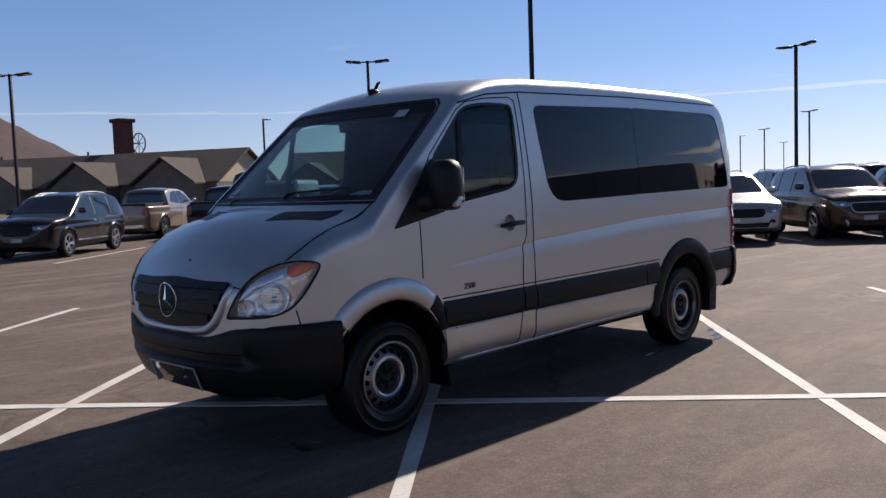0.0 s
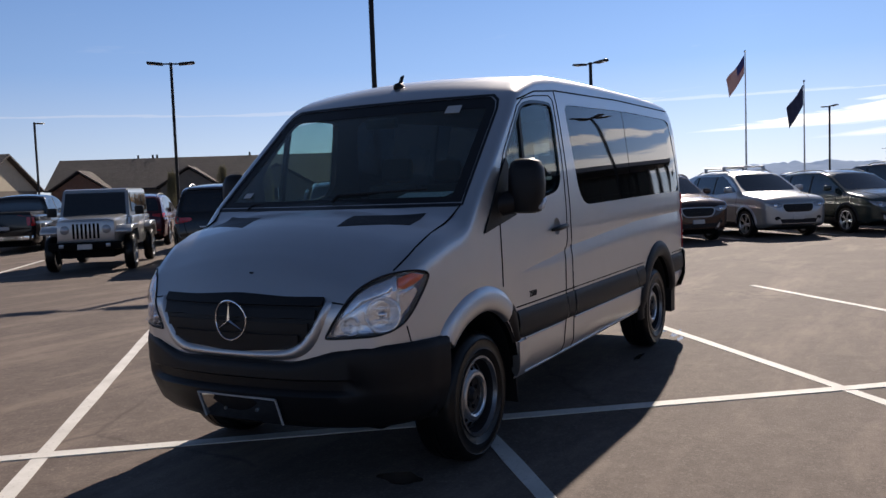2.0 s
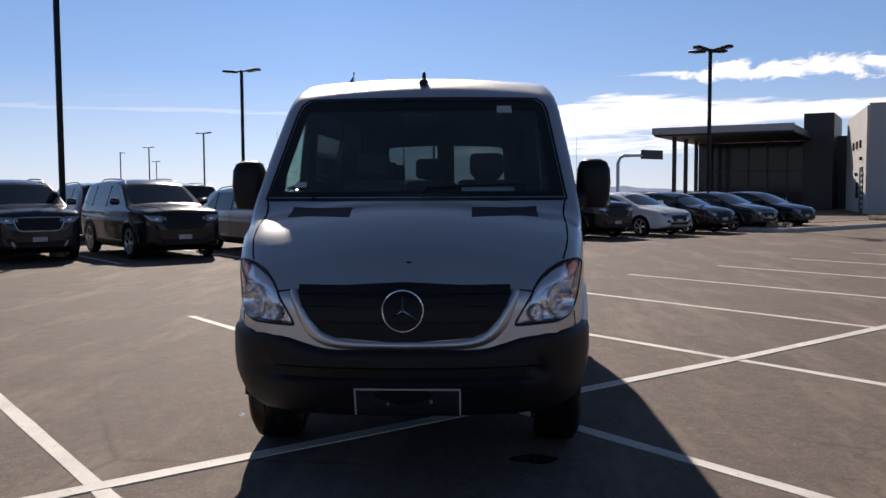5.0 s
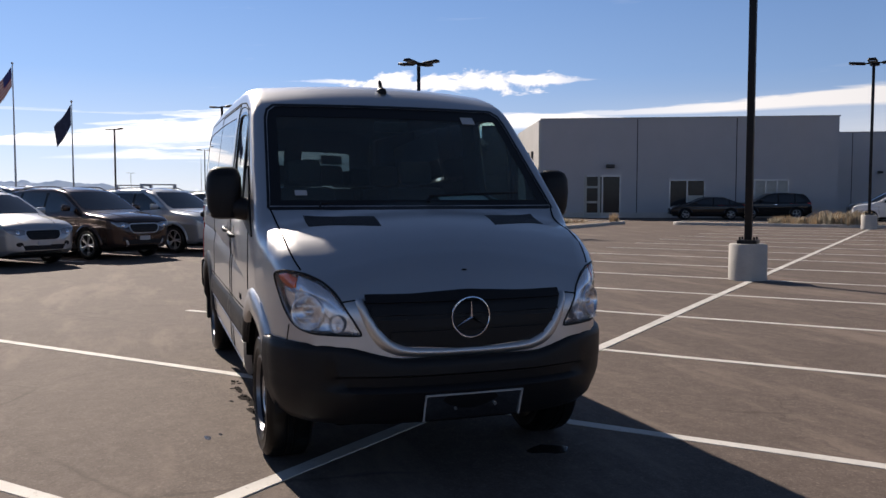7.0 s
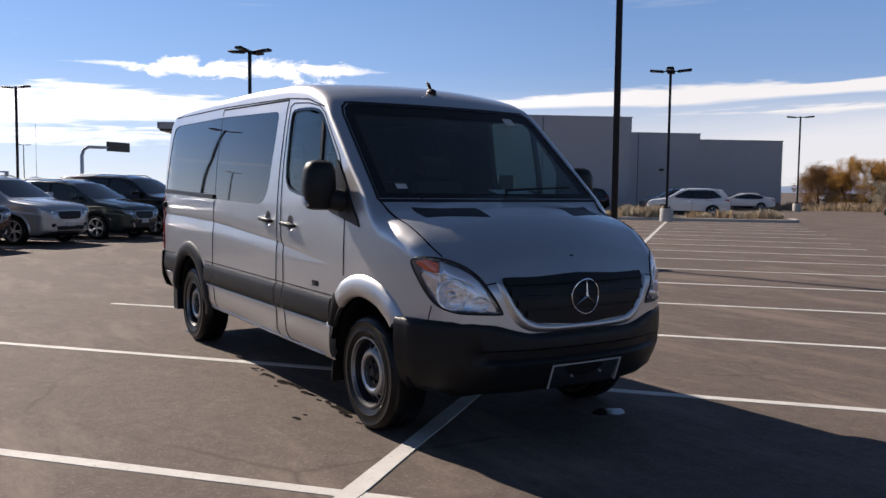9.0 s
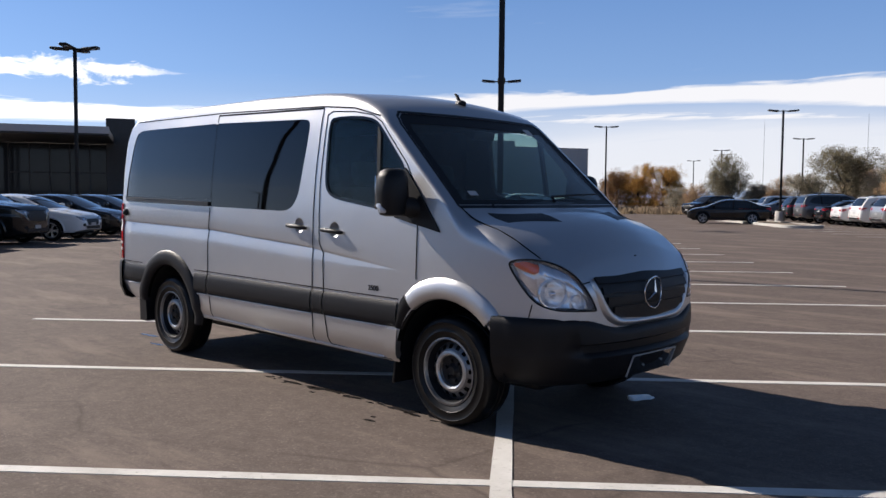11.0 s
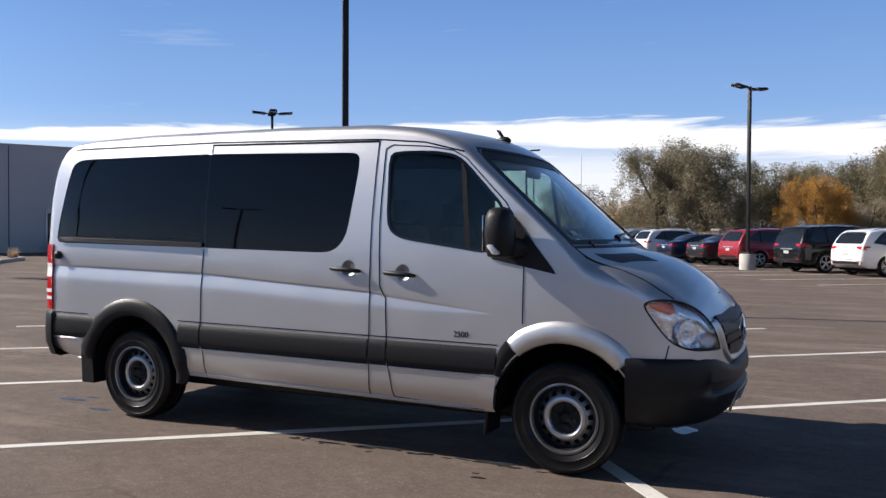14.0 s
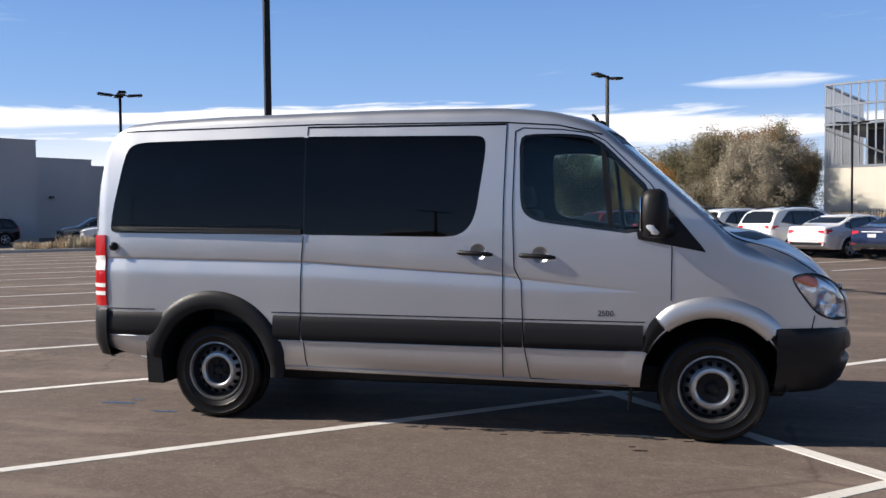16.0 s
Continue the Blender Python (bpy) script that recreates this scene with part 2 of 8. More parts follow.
M_CARLAMP = plain("car_lamp_glass", (0.30, 0.31, 0.33), 0.08, 0.4, 0.8, 60, 0.5)
PAINTS = {k: paint(k + "_paint", c, m, 0.3 if sum(c) > 0.2 else 0.17, 1.0, 0.12 if sum(c) > 0.5 else 0.015) for k, c, m in (
    ("white", (0.74, 0.74, 0.73), 0.0), ("black", (0.008, 0.008, 0.009), 0.1), ("charcoal", (0.035, 0.038, 0.042), 0.4), ("silver", (0.40, 0.41, 0.42), 0.6),
    ("brown", (0.055, 0.032, 0.026), 0.5), ("tan", (0.22, 0.16, 0.115), 0.5), ("green", (0.035, 0.048, 0.044), 0.4), ("red", (0.30, 0.012, 0.018), 0.2),
    ("maroon", (0.07, 0.014, 0.02), 0.3), ("blue", (0.012, 0.02, 0.055), 0.3), ("grey", (0.13, 0.135, 0.14), 0.5))}


# ---- mesh helpers ----
def part(name, bm, mat, parent=None, label="", smooth=None, m=None):
    """Links a bmesh as one mesh object, under a thing or a part if one is given."""
    me = bpy.data.meshes.new(name)
    bmesh.ops.recalc_face_normals(bm, faces=bm.faces[:])
    bm.to_mesh(me)
    bm.free()
    for one in (mat if isinstance(mat, (list, tuple)) else [mat]):
        me.materials.append(one)
    if smooth is not None:
        for p in me.polygons:
            p.use_smooth = True
        me.set_sharp_from_angle(angle=radians(smooth))
    ob = new(name, me)
    if parent is not None:
        ob.parent = parent
    if m is not None:
        ob.matrix_basis = m
    if label:
        ob["label"] = label
    return ob


def thing(name, label, category, m=None, group="", kind=""):
    e = new(name)
    e.empty_display_size = 0.2
    if m is not None:
        e.matrix_basis = m
    return tagged(e, label, category, group, kind)


def box(bm, x0, x1, y0, y1, z0, z1, bevel=0.0, m=None):
    r = bmesh.ops.create_cube(bm, size=1.0)
    vs = r["verts"]
    for v in vs:
        v.co = Vector((x0 + (v.co.x + 0.5) * (x1 - x0), y0 + (v.co.y + 0.5) * (y1 - y0), z0 + (v.co.z + 0.5) * (z1 - z0)))
    if bevel:
        es = list({e for v in vs for e in v.link_edges})
        g = bmesh.ops.bevel(bm, geom=es, offset=bevel, segments=2, affect="EDGES", profile=0.5)
        vs = list({v for f in g["faces"] for v in f.verts} | {v for v in vs if v.is_valid})
    if m is not None:
        bmesh.ops.transform(bm, matrix=m, verts=vs)
    return vs


def bm_box(*a, **k):
    bm = bmesh.new()
    box(bm, *a, **k)
    return bm


def tube(bm, pts, radii, n=10, caps=True):
    """A round tube along points, each with a radius."""
    rings = []
    pts = [Vector(p) for p in pts]
    if not isinstance(radii, (list, tuple)):
        radii = [radii] * len(pts)
    side = None
    for i, p in enumerate(pts):
        way = (pts[min(i + 1, len(pts) - 1)] - pts[max(i - 1, 0)]).normalized()
        if side is None:
            side = way.orthogonal().normalized()
        side = (side - way * side.dot(way)).normalized()
        up = way.cross(side)
        rings.append([bm.verts.new(p + (side * math.cos(2 * math.pi * k / n) + up * math.sin(2 * math.pi * k / n)) * radii[i]) for k in range(n)])
    for a, b in zip(rings, rings[1:]):
        for k in range(n):
            bm.faces.new((a[k], a[(k + 1) % n], b[(k + 1) % n], b[k]))
    if caps:
        bm.faces.new(rings[0][::-1])
        bm.faces.new(rings[-1])
    return bm


def lathe(bm, profile, n=40, axis="Y", centre=(0, 0, 0)):
    """Turns (radius, height) points round an axis; the profile closes on itself."""
    c = Vector(centre)
    rings = []
    for k in range(n):
        a = 2 * math.pi * k / n
        row = []
        for r, h in profile:
            p = (r * math.cos(a), h, r * math.sin(a)) if axis == "Y" else (r * math.cos(a), r * math.sin(a), h)
            row.append(bm.verts.new(c + Vector(p)))
        rings.append(row)
    for k in range(n):
        a, b = rings[k], rings[(k + 1) % n]
        for i in range(len(profile)):
            j = (i + 1) % len(profile)
            bm.faces.new((a[i], a[j], b[j], b[i]))
    return bm


def prism(bm, poly, axis, lo, hi):
    """A flat polygon pushed along an axis: 'x' takes (y, z), 'y' takes (x, z), 'z' takes (x, y)."""
    def at(p, h):
        return {"x": (h, p[0], p[1]), "y": (p[0], h, p[1]), "z": (p[0], p[1], h)}[axis]
    a = [bm.verts.new(at(p, lo)) for p in poly]
    b = [bm.verts.new(at(p, hi)) for p in poly]
    n = len(poly)
    bm.faces.new(a)
    bm.faces.new(b[::-1])
    for i in range(n):
        bm.faces.new((a[i], b[i], b[(i + 1) % n], a[(i + 1) % n]))
    return bm


def lerp_table(table, x):
    """Smoothly reads a table of (x, value) rows."""
    if x <= table[0][0]:
        return table[0][1]
    for (a, va), (b, vb) in zip(table, table[1:]):
        if x <= b:
            return va + (vb - va) * (x - a) / (b - a)
    return table[-1][1]


# ---- the lot: ground, markings, lamps ----
LOT0, UX, VX = Vector((0.989, -1.522)), Vector((-0.649, 0.761)), Vector((0.761, 0.649))
V_ANGLE = math.degrees(math.atan2(VX.y, VX.x))
U_ANGLE = V_ANGLE + 90


def lot(u, v, z=0.0):
    p = LOT0 + UX * u + VX * v
    return Vector((p.x, p.y, z))


def lot_pose(u, v, turn=0.0, z=0.0):
    """A pose on the lot: turn 0 faces along +v."""
    p = lot(u, v, z)
    return pose(p.x, p.y, p.z, 0, 0, V_ANGLE + turn)


bm = bmesh.new()
R_GROUND = 4800
rings = [0.0] + [8 * 1.35 ** k for k in range(22)]
prev = None
for r in rings:
    if r == 0:
        prev = [bm.verts.new((0, 0, 0))] * 48
        continue
    rr = min(r, R_GROUND)
    row = [bm.verts.new((rr * math.cos(2 * math.pi * k / 48), rr * math.sin(2 * math.pi * k / 48), 0)) for k in range(48)]
    for k in range(48):
        f = [prev[k], row[k], row[(k + 1) % 48], prev[(k + 1) % 48]]
        bm.faces.new(list(dict.fromkeys(f)))
    prev = row
tagged(part("ground", bm, M_ASPHALT), "grey-brown worn asphalt of a large parking lot", "ground", kind="structure")


def stripe(u0, v0, u1, v1, width=0.1, top=0.004):
    """A painted line between two places of the lot, with slightly ragged edges."""
    a, b = lot(u0, v0), lot(u1, v1)
    way = (b - a).normalized()
    side = Vector((-way.y, way.x, 0))
    n = max(2, int((b - a).length / 0.5))
    bm = bmesh.new()
    rows = []
    for i in range(n + 1):
        p = a.lerp(b, i / n)
        w = width / 2 + random.uniform(-0.004, 0.004)
        rows.append([bm.verts.new(p + side * w + Vector((0, 0, top))), bm.verts.new(p - side * w + Vector((0, 0, top))),
                     bm.verts.new(p - side * w + Vector((0, 0, -0.01))), bm.verts.new(p + side * w + Vector((0, 0, -0.01)))])
    for r, s in zip(rows, rows[1:]):
        for i in range(3):
            j = (i + 1) % 4
            bm.faces.new((r[i], r[j], s[j], s[i]))
        bm.faces.new((r[3], r[0], s[0], s[3]))
    return tagged(part("stall_line", bm, M_LINE), "scuffed white painted stall line on asphalt", "road marking", "stall lines", "structure")


STALL = 2.72
SPINE = [(-16, -0.12), (0, 0.0), (5.6, 0.13), (13, 0.10), (41.6, 0.04)]
for (u0, v0), (u1, v1) in zip(SPINE, SPINE[1:]):
    stripe(u0, v0, u1, v1, 0.115, 0.007)
for k in range(-5, 16):
    stripe(k * STALL, -5.6, k * STALL, 6.05)
for u in (-12.9, -10.2, -7.5, -4.7, -0.95, 1.85, 4.57, 7.3, 10.19, 12.91, 15.63, 18.35, 21.07, 23.79, 26.51, 29.23):
    stripe(u, -14.0, u, -19.4)
for j in range(-6, 12):
    stripe(20.6 + STALL * j, 14.6, 20.6 + STALL * j, 20.4)


def lamp_pole(x, y, heads=2, height=7.55, base=0.66, turn=0.0):
    """A square dark pole on a concrete drum, with flat shoebox heads on short arms."""
    e = thing("street_lamp", "tall dark bronze parking lot lamp on a round concrete base", "street lamp", pose(x, y, 0, 0, 0, turn), "parking lot lamps")
    bm = bmesh.new()
    lathe(bm, [(0.0001, 0), (0.335, 0), (0.335, base - 0.03), (0.31, base), (0.0001, base)], 28, "Z")
    part("concrete_base", bm, M_CONCRETE, e, "pale concrete base", 40)
    bm = bmesh.new()
    box(bm, -0.17, 0.17, -0.17, 0.17, base, base + 0.07, 0.015)
    for sx in (-1, 1):
        for sy in (-1, 1):
            tube(bm, [(sx * 0.125, sy * 0.125, base + 0.05), (sx * 0.125, sy * 0.125, base + 0.12)], 0.018, 8)
    part("base_plate", bm, M_POLE, e, "", 40)
    part("pole", bm_box(-0.062, 0.062, -0.062, 0.062, base + 0.06, height, 0.012), M_POLE, e, "", 40)
    for k in range(heads):
        s = 1 if k % 2 == 0 else -1
        quarter = pose(0, 0, 0, 0, 0, 90 if k > 1 else 0)
        bm = bmesh.new()
        box(bm, 0.05 * s if s > 0 else -0.42, 0.42 if s > 0 else -0.05, -0.035, 0.035, height - 0.09, height - 0.03, 0.01)
        part("arm", bm, M_POLE, e, "", 40, quarter)
        bm = bmesh.new()
        x0, x1 = (0.34, 1.02) if s > 0 else (-1.02, -0.34)
        box(bm, x0, x1, -0.2, 0.2, height - 0.115, height - 0.01, 0.03, Matrix.Translation((0, 0, 0)))
        for v in bm.verts:
            v.co.z += 0.09 * (abs(v.co.x) - 0.4)
            if v.co.z > height - 0.03:
                v.co.y *= 0.8
        head = part("lamp_head", bm, M_POLE, e, "flat dark lamp head", 40, quarter)
        part("lens", bm_box(x0 + 0.1, x1 - 0.1, -0.14, 0.14, height - 0.10, height - 0.085, 0, pose(0, 0, -0.008 + 0.02, 0, 0, 0)), M_WHITELENS, head)
    return e


for x, y, heads, turn in ((-7.84, 8.82, 2, U_ANGLE), (-15.1, -9.6, 2, U_ANGLE), (-23.55, -25.9, 2, U_ANGLE), (-37.2, -11.3, 2, V_ANGLE + 30), (-11.9, -38.2, 2, U_ANGLE),
                          (-54.9, 3.5, 2, V_ANGLE), (-78.3, -4.0, 2, V_ANGLE), (-32.4, 10.3, 4, V_ANGLE), (-25.5, 29.6, 4, V_ANGLE), (-20.6, 53.5, 2, V_ANGLE),
                          (-2.55, 31.3, 2, V_ANGLE + 20), (-37.5, 57.6, 2, V_ANGLE), (-30.4, 82.0, 2, V_ANGLE), (-142, 14.5, 2, 90), (-112, 6.0, 2, 90), (-80.3, -27.2, 2, 60),
                          (-106, -42.8, 2, 60), (-155, -60.5, 2, 60), (12.2, 56, 2, 0), (-46.5, 97.1, 2, 20), (-64.2, 123.3, 2, 20), (-7.1, 82.5, 2, 0), (-237, -4.9, 2, 90),
                          (-37, -54.3, 1, 200), (-64.5, -42, 1, 170), (-119.4, -52.3, 1, 170)):
    lamp_pole(x, y, heads, turn=turn)


def wet_patch(x, y, rx, ry, seed, label, turn=0.0):
    """An irregular thin film of water on the asphalt."""
    rnd = random.Random(seed)
    bm = bmesh.new()
    n = 22
    c, q = math.cos(radians(turn)), math.sin(radians(turn))
    def ring(k, z):
        return [bm.verts.new((x + c * a - q * b, y + q * a + c * b, z)) for a, b in [(rx * k * w * math.cos(2 * math.pi * i / n), ry * k * w * math.sin(2 * math.pi * i / n)) for i, w in enumerate(ws)]]
    ws = [rnd.uniform(0.55, 1.25) if rx > 0.1 and ry > 0.1 else rnd.uniform(0.45, 1.3) for _ in range(n)]
    ws = [(ws[i - 1] + ws[i] + ws[(i + 1) % n]) / 3 + (0 if rx > 0.1 and ry > 0.1 else rnd.uniform(-0.12, 0.12)) for i in range(n)]
    a, b = ring(1.0, 0.0016), ring(0.9, 0.0018)
    for i in range(n):
        bm.faces.new((a[i], a[(i + 1) % n], b[(i + 1) % n], b[i]))
    bm.faces.new(b)
    return tagged(part("puddle", bm, M_WET, None, "", 60), label, "puddle", "wet patches under the van", "structure")


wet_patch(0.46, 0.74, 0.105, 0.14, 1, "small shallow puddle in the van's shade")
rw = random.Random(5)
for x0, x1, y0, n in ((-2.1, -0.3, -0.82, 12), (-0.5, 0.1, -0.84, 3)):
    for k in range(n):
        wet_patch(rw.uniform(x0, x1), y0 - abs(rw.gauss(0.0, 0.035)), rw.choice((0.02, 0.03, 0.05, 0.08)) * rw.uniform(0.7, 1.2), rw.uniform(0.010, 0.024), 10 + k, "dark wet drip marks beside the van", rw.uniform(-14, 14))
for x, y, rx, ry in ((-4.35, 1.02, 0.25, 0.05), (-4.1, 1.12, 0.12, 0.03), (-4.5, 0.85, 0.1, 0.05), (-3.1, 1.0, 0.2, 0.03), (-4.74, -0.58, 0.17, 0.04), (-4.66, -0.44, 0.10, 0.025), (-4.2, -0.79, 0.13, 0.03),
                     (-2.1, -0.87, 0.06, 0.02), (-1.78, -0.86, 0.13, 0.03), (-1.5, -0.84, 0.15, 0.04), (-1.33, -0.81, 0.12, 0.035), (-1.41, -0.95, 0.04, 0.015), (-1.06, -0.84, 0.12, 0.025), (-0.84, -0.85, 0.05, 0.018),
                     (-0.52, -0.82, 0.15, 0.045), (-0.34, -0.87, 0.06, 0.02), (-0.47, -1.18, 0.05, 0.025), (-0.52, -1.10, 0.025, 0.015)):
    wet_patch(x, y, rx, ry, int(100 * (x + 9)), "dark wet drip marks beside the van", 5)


# ---- lofted bodies ----
from mathutils.bvhtree import BVHTree


def half_section(sp, x, inset=0.0):
    """Half of a body's cross-section at x, from the bottom centre up the side to the top centre."""
    W = lerp_table(sp["W"], x) - inset
    zb = lerp_table(sp["zb"], x) + inset * sp.get("floor", 1.0)
    zt = lerp_table(sp["zt"], x) - inset * 1.25
    r = min(lerp_table(sp["r"], x), (zt - zb) * 0.45)
    c = min(lerp_table(sp["c"], x), (zt - zb) * 0.25)
    zs = zt - c - r * 0.8
    zc = lerp_table(sp["zc"], x)
    k = min(1.0, max(0.05, (zs - zb)))
    zc = min(max(zc, zb + 0.2 * (zs - zb)), zb + 0.8 * (zs - zb))
    zl = [zb + (zc - 0.1 * k - zb) * i / 8 for i in range(9)] if zc - 0.1 * k > zb + 0.02 else [zb + (zc - zb) * 0.9 * i / 8 for i in range(9)]
    dep = lerp_table(sp["crease"], x)
    band = 0.0
    if sp.get("step"):
        # a small undercut with a sloping band below it
        band = 0.012 + 0.105 * min(1.0, dep / 0.009)
        zl = [zb + (zc - band - 0.03 - zb) * i / 8 for i in range(9)] + [zc - band, zc - band * 0.8, zc - band * 0.6, zc - band * 0.4, zc - band * 0.2 - 0.004, zc - 0.009, zc + 0.009]
    else:
        zl += [zc - 0.06 * k, zc - 0.035 * k, zc - 0.012 * k, zc + 0.012 * k, zc + 0.05 * k]
    top0 = zl[-1]
    zl += [top0 + (zs - top0) * (i + 1) / 9 for i in range(9)]
    zl = sorted(zl)

    def side(z):
        t = lerp_table(sp["tumble"], z)
        if sp.get("step"):
            if z < zc - 0.009:
                cr = dep * 1.5 * max(0.0, (z - zc + band) / max(1e-6, band - 0.009)) ** 1.15
            elif z < zc + 0.009:
                cr = dep * (1.5 - 1.2 * (z - zc + 0.009) / 0.018)
            else:
                cr = dep * 0.3 * max(0.0, 1 - (z - zc) / 0.5)
            return max(0.02, W * t - cr)
        cr = dep * (0.0 if z < zc - 0.055 * k else min(1.0, (z - zc + 0.055 * k) / (0.05 * k)))
        if z > zc:
            cr *= max(0.0, 1 - (z - zc) / 0.5)
        return max(0.02, W * t - cr)
    pts = [(0.0, zb), (side(zb) * 0.5, zb), (side(zb) - 0.03, zb)]
    pts += [(side(z), z) for z in zl[1:]]
    ys = side(zs)
    ry = min(r * sp.get("rx", 1.25), ys * 0.6)
    for i in range(1, 6):
        a = math.pi / 2 * i / 5
        pts.append((ys - ry + ry * math.cos(a), zs + (zt - c - zs) * math.sin(a)))
    ye = ys - ry
    for i in range(1, 8):
        y = ye * (1 - i / 7)
        pts.append((y, zt - c * (y / ye) ** 2 if ye > 0.01 else zt))
    return pts


def loft(sp, xs, inset=0.0):
    """A closed body lofted through the cross-sections at xs."""
    bm = bmesh.new()
    rings = []
    for x in xs:
        h = half_section(sp, x, inset)
        left = [(y, z) for y, z in h]
        right = [(-y, z) for y, z in h[1:-1]][::-1]
        rings.append([bm.verts.new((x, y, z)) for y, z in left + right])
    n = len(rings[0])
    for a, b in zip(rings, rings[1:]):
        for i in range(n):
            bm.faces.new((a[i], a[(i + 1) % n], b[(i + 1) % n], b[i]))
    bm.faces.new(rings[0])
    bm.faces.new(rings[-1][::-1])
    bmesh.ops.recalc_face_normals(bm, faces=bm.faces[:])
    return bm


def rows_fill(poly, nu, nv):
    """A grid over a polygon that each level line crosses in one stretch: rows of points from low to high."""
    lo, hi = min(p[1] for p in poly), max(p[1] for p in poly)
    rows = []
    for j in range(nv + 1):
        z = lo + (hi - lo) * (0.002 + 0.996 * j / nv)
        xs = []
        for (xa, za), (xb, zb) in zip(poly, poly[1:] + poly[:1]):
            if (za <= z < zb) or (zb <= z < za):
                xs.append(xa + (xb - xa) * (z - za) / (zb - za))
        if len(xs) < 2:
            continue
        a, b = min(xs), max(xs)
        rows.append([(a + (b - a) * i / nu, z) for i in range(nu + 1)])
    return rows


def lay(tree, base, way, reach=6.0):
    """Where a ray through base along way meets the body first, coming from outside."""
    way = way.normalized()
    hit = tree.ray_cast(base - way * reach, way)
    return hit[0], hit[1]


def patch(tree, poly, plane, sign=1, off=0.004, thick=0.012, nu=10, nv=8, relax=0):
    """A panel of the given outline that lies on the body's surface. plane 'y': (x, z) seen from the side, 'x': (y, z) seen from
    the front or rear, 'z': (x, y) from above, 'd': (s, z) seen aslant from a front corner."""
    bm = bmesh.new()
    grid = []
    for row in rows_fill(poly, nu, nv):
        line = []
        for a, b in row:
            if plane == "y":
                base, way = Vector((a, 0, b)), Vector((0, -sign, 0))
            elif plane == "x":
                base, way = Vector((-1.5, a, b)), Vector((-sign, 0, 0))
            elif plane == "z":
                base, way = Vector((a, b, 0)), Vector((0, 0, -1))
            else:
                q = math.sqrt(0.5)
                base, way = Vector((a * q, -sign * a * q, b)), Vector((-q, -sign * q, 0))
            line.append(lay(tree, base, way))
        good = [i for i, (p, n) in enumerate(line) if p is not None]
        if good:
            near = [min(good, key=lambda g: abs(g - i)) for i in range(len(line))]
            grid.append([(line[g][0].copy(), line[g][1]) for g in near])
    for _ in range(relax):
        old = [[p.copy() for p, n in line] for line in grid]
        for j, line in enumerate(grid):
            for i, (p, n) in enumerate(line):
                near = [old[jj][ii] for jj, ii in ((j, i - 1), (j, i + 1)) if 0 < i < len(line) - 1]
                near += [old[jj][ii] for jj, ii in ((j - 1, i), (j + 1, i)) if 0 < j < len(grid) - 1]
                if near:
                    k = {"y": 1, "x": 0, "z": 2, "d": 0}[plane]
                    p[k] = 0.5 * p[k] + 0.5 * sum(q[k] for q in near) / len(near)
    front = [[bm.verts.new(p + n * off) for p, n in line] for line in grid]
    back = [[bm.verts.new(p + n * (off - thick)) for p, n in line] for line in grid]
    nr, nc = len(front), len(front[0])
    for j in range(nr - 1):
        for i in range(nc - 1):
            bm.faces.new((front[j][i], front[j][i + 1], front[j + 1][i + 1], front[j + 1][i]))
            bm.faces.new((back[j][i], back[j + 1][i], back[j + 1][i + 1], back[j][i + 1]))
    edge = [(0, i) for i in range(nc)] + [(j, nc - 1) for j in range(1, nr)] + [(nr - 1, i) for i in range(nc - 2, -1, -1)] + [(j, 0) for j in range(nr - 2, 0, -1)]
    for (j, i), (jj, ii) in zip(edge, edge[1:] + edge[:1]):
        bm.faces.new((front[j][i], back[j][i], back[jj][ii], front[jj][ii]))
    return bm


def seam(tree, pts, plane, sign=1, width=0.009, off=0.0015):
    """A narrow shut line along points on the body's surface."""
    bm = bmesh.new()
    fine = []
    for (a, b), (c, d) in zip(pts, pts[1:]):
        n = max(1, int(math.hypot(c - a, d - b) / 0.06))
        fine += [(a + (c - a) * i / n, b + (d - b) * i / n) for i in range(n)]
    fine.append(pts[-1])
    prev = None
    for i, (a, b) in enumerate(fine):
        c, d = fine[min(i + 1, len(fine) - 1)]
        e, f = fine[max(i - 1, 0)]
        tx, tz = c - e, d - f
        k = math.hypot(tx, tz) or 1
        nx, nz = -tz / k * width / 2, tx / k * width / 2
        row = []
        for s in (-1, 1):
            aa, bb = a + nx * s, b + nz * s
            base, way = {"y": (Vector((aa, 0, bb)), Vector((0, -sign, 0))), "x": (Vector((-1.5, aa, bb)), Vector((-sign, 0, 0))), "z": (Vector((aa, bb, 0)), Vector((0, 0, -1)))}[plane]
            p, n = lay(tree, base, way)
            if p is None:
                break
            row += [bm.verts.new(p + n * off), bm.verts.new(p - n * 0.01)]
        if len(row) < 4:
            prev = None
            continue
        if prev:
            bm.faces.new((prev[0], prev[2], row[2], row[0]))
            bm.faces.new((prev[0], row[0], row[1], prev[1]))
            bm.faces.new((prev[2], prev[3], row[3], row[2]))
        prev = row
    return bm


def spaced(lo, hi, step):
    n = max(1, round((hi - lo) / step))
    return [lo + (hi - lo) * i / n for i in range(n + 1)]


def cut(ob, cutters):
    """Cuts the cutters out of ob for good, and removes them."""
    for c in cutters:
        mod = ob.modifiers.new("cut", "BOOLEAN")
        mod.operation, mod.solver, mod.object = "DIFFERENCE", "EXACT", c
    bpy.context.view_layer.update()
    me = bpy.data.meshes.new_from_object(ob.evaluated_get(bpy.context.evaluated_depsgraph_get()))
    ob.modifiers.clear()
    ob.data = me
    for c in cutters:
        bpy.data.objects.remove(c)
    return ob


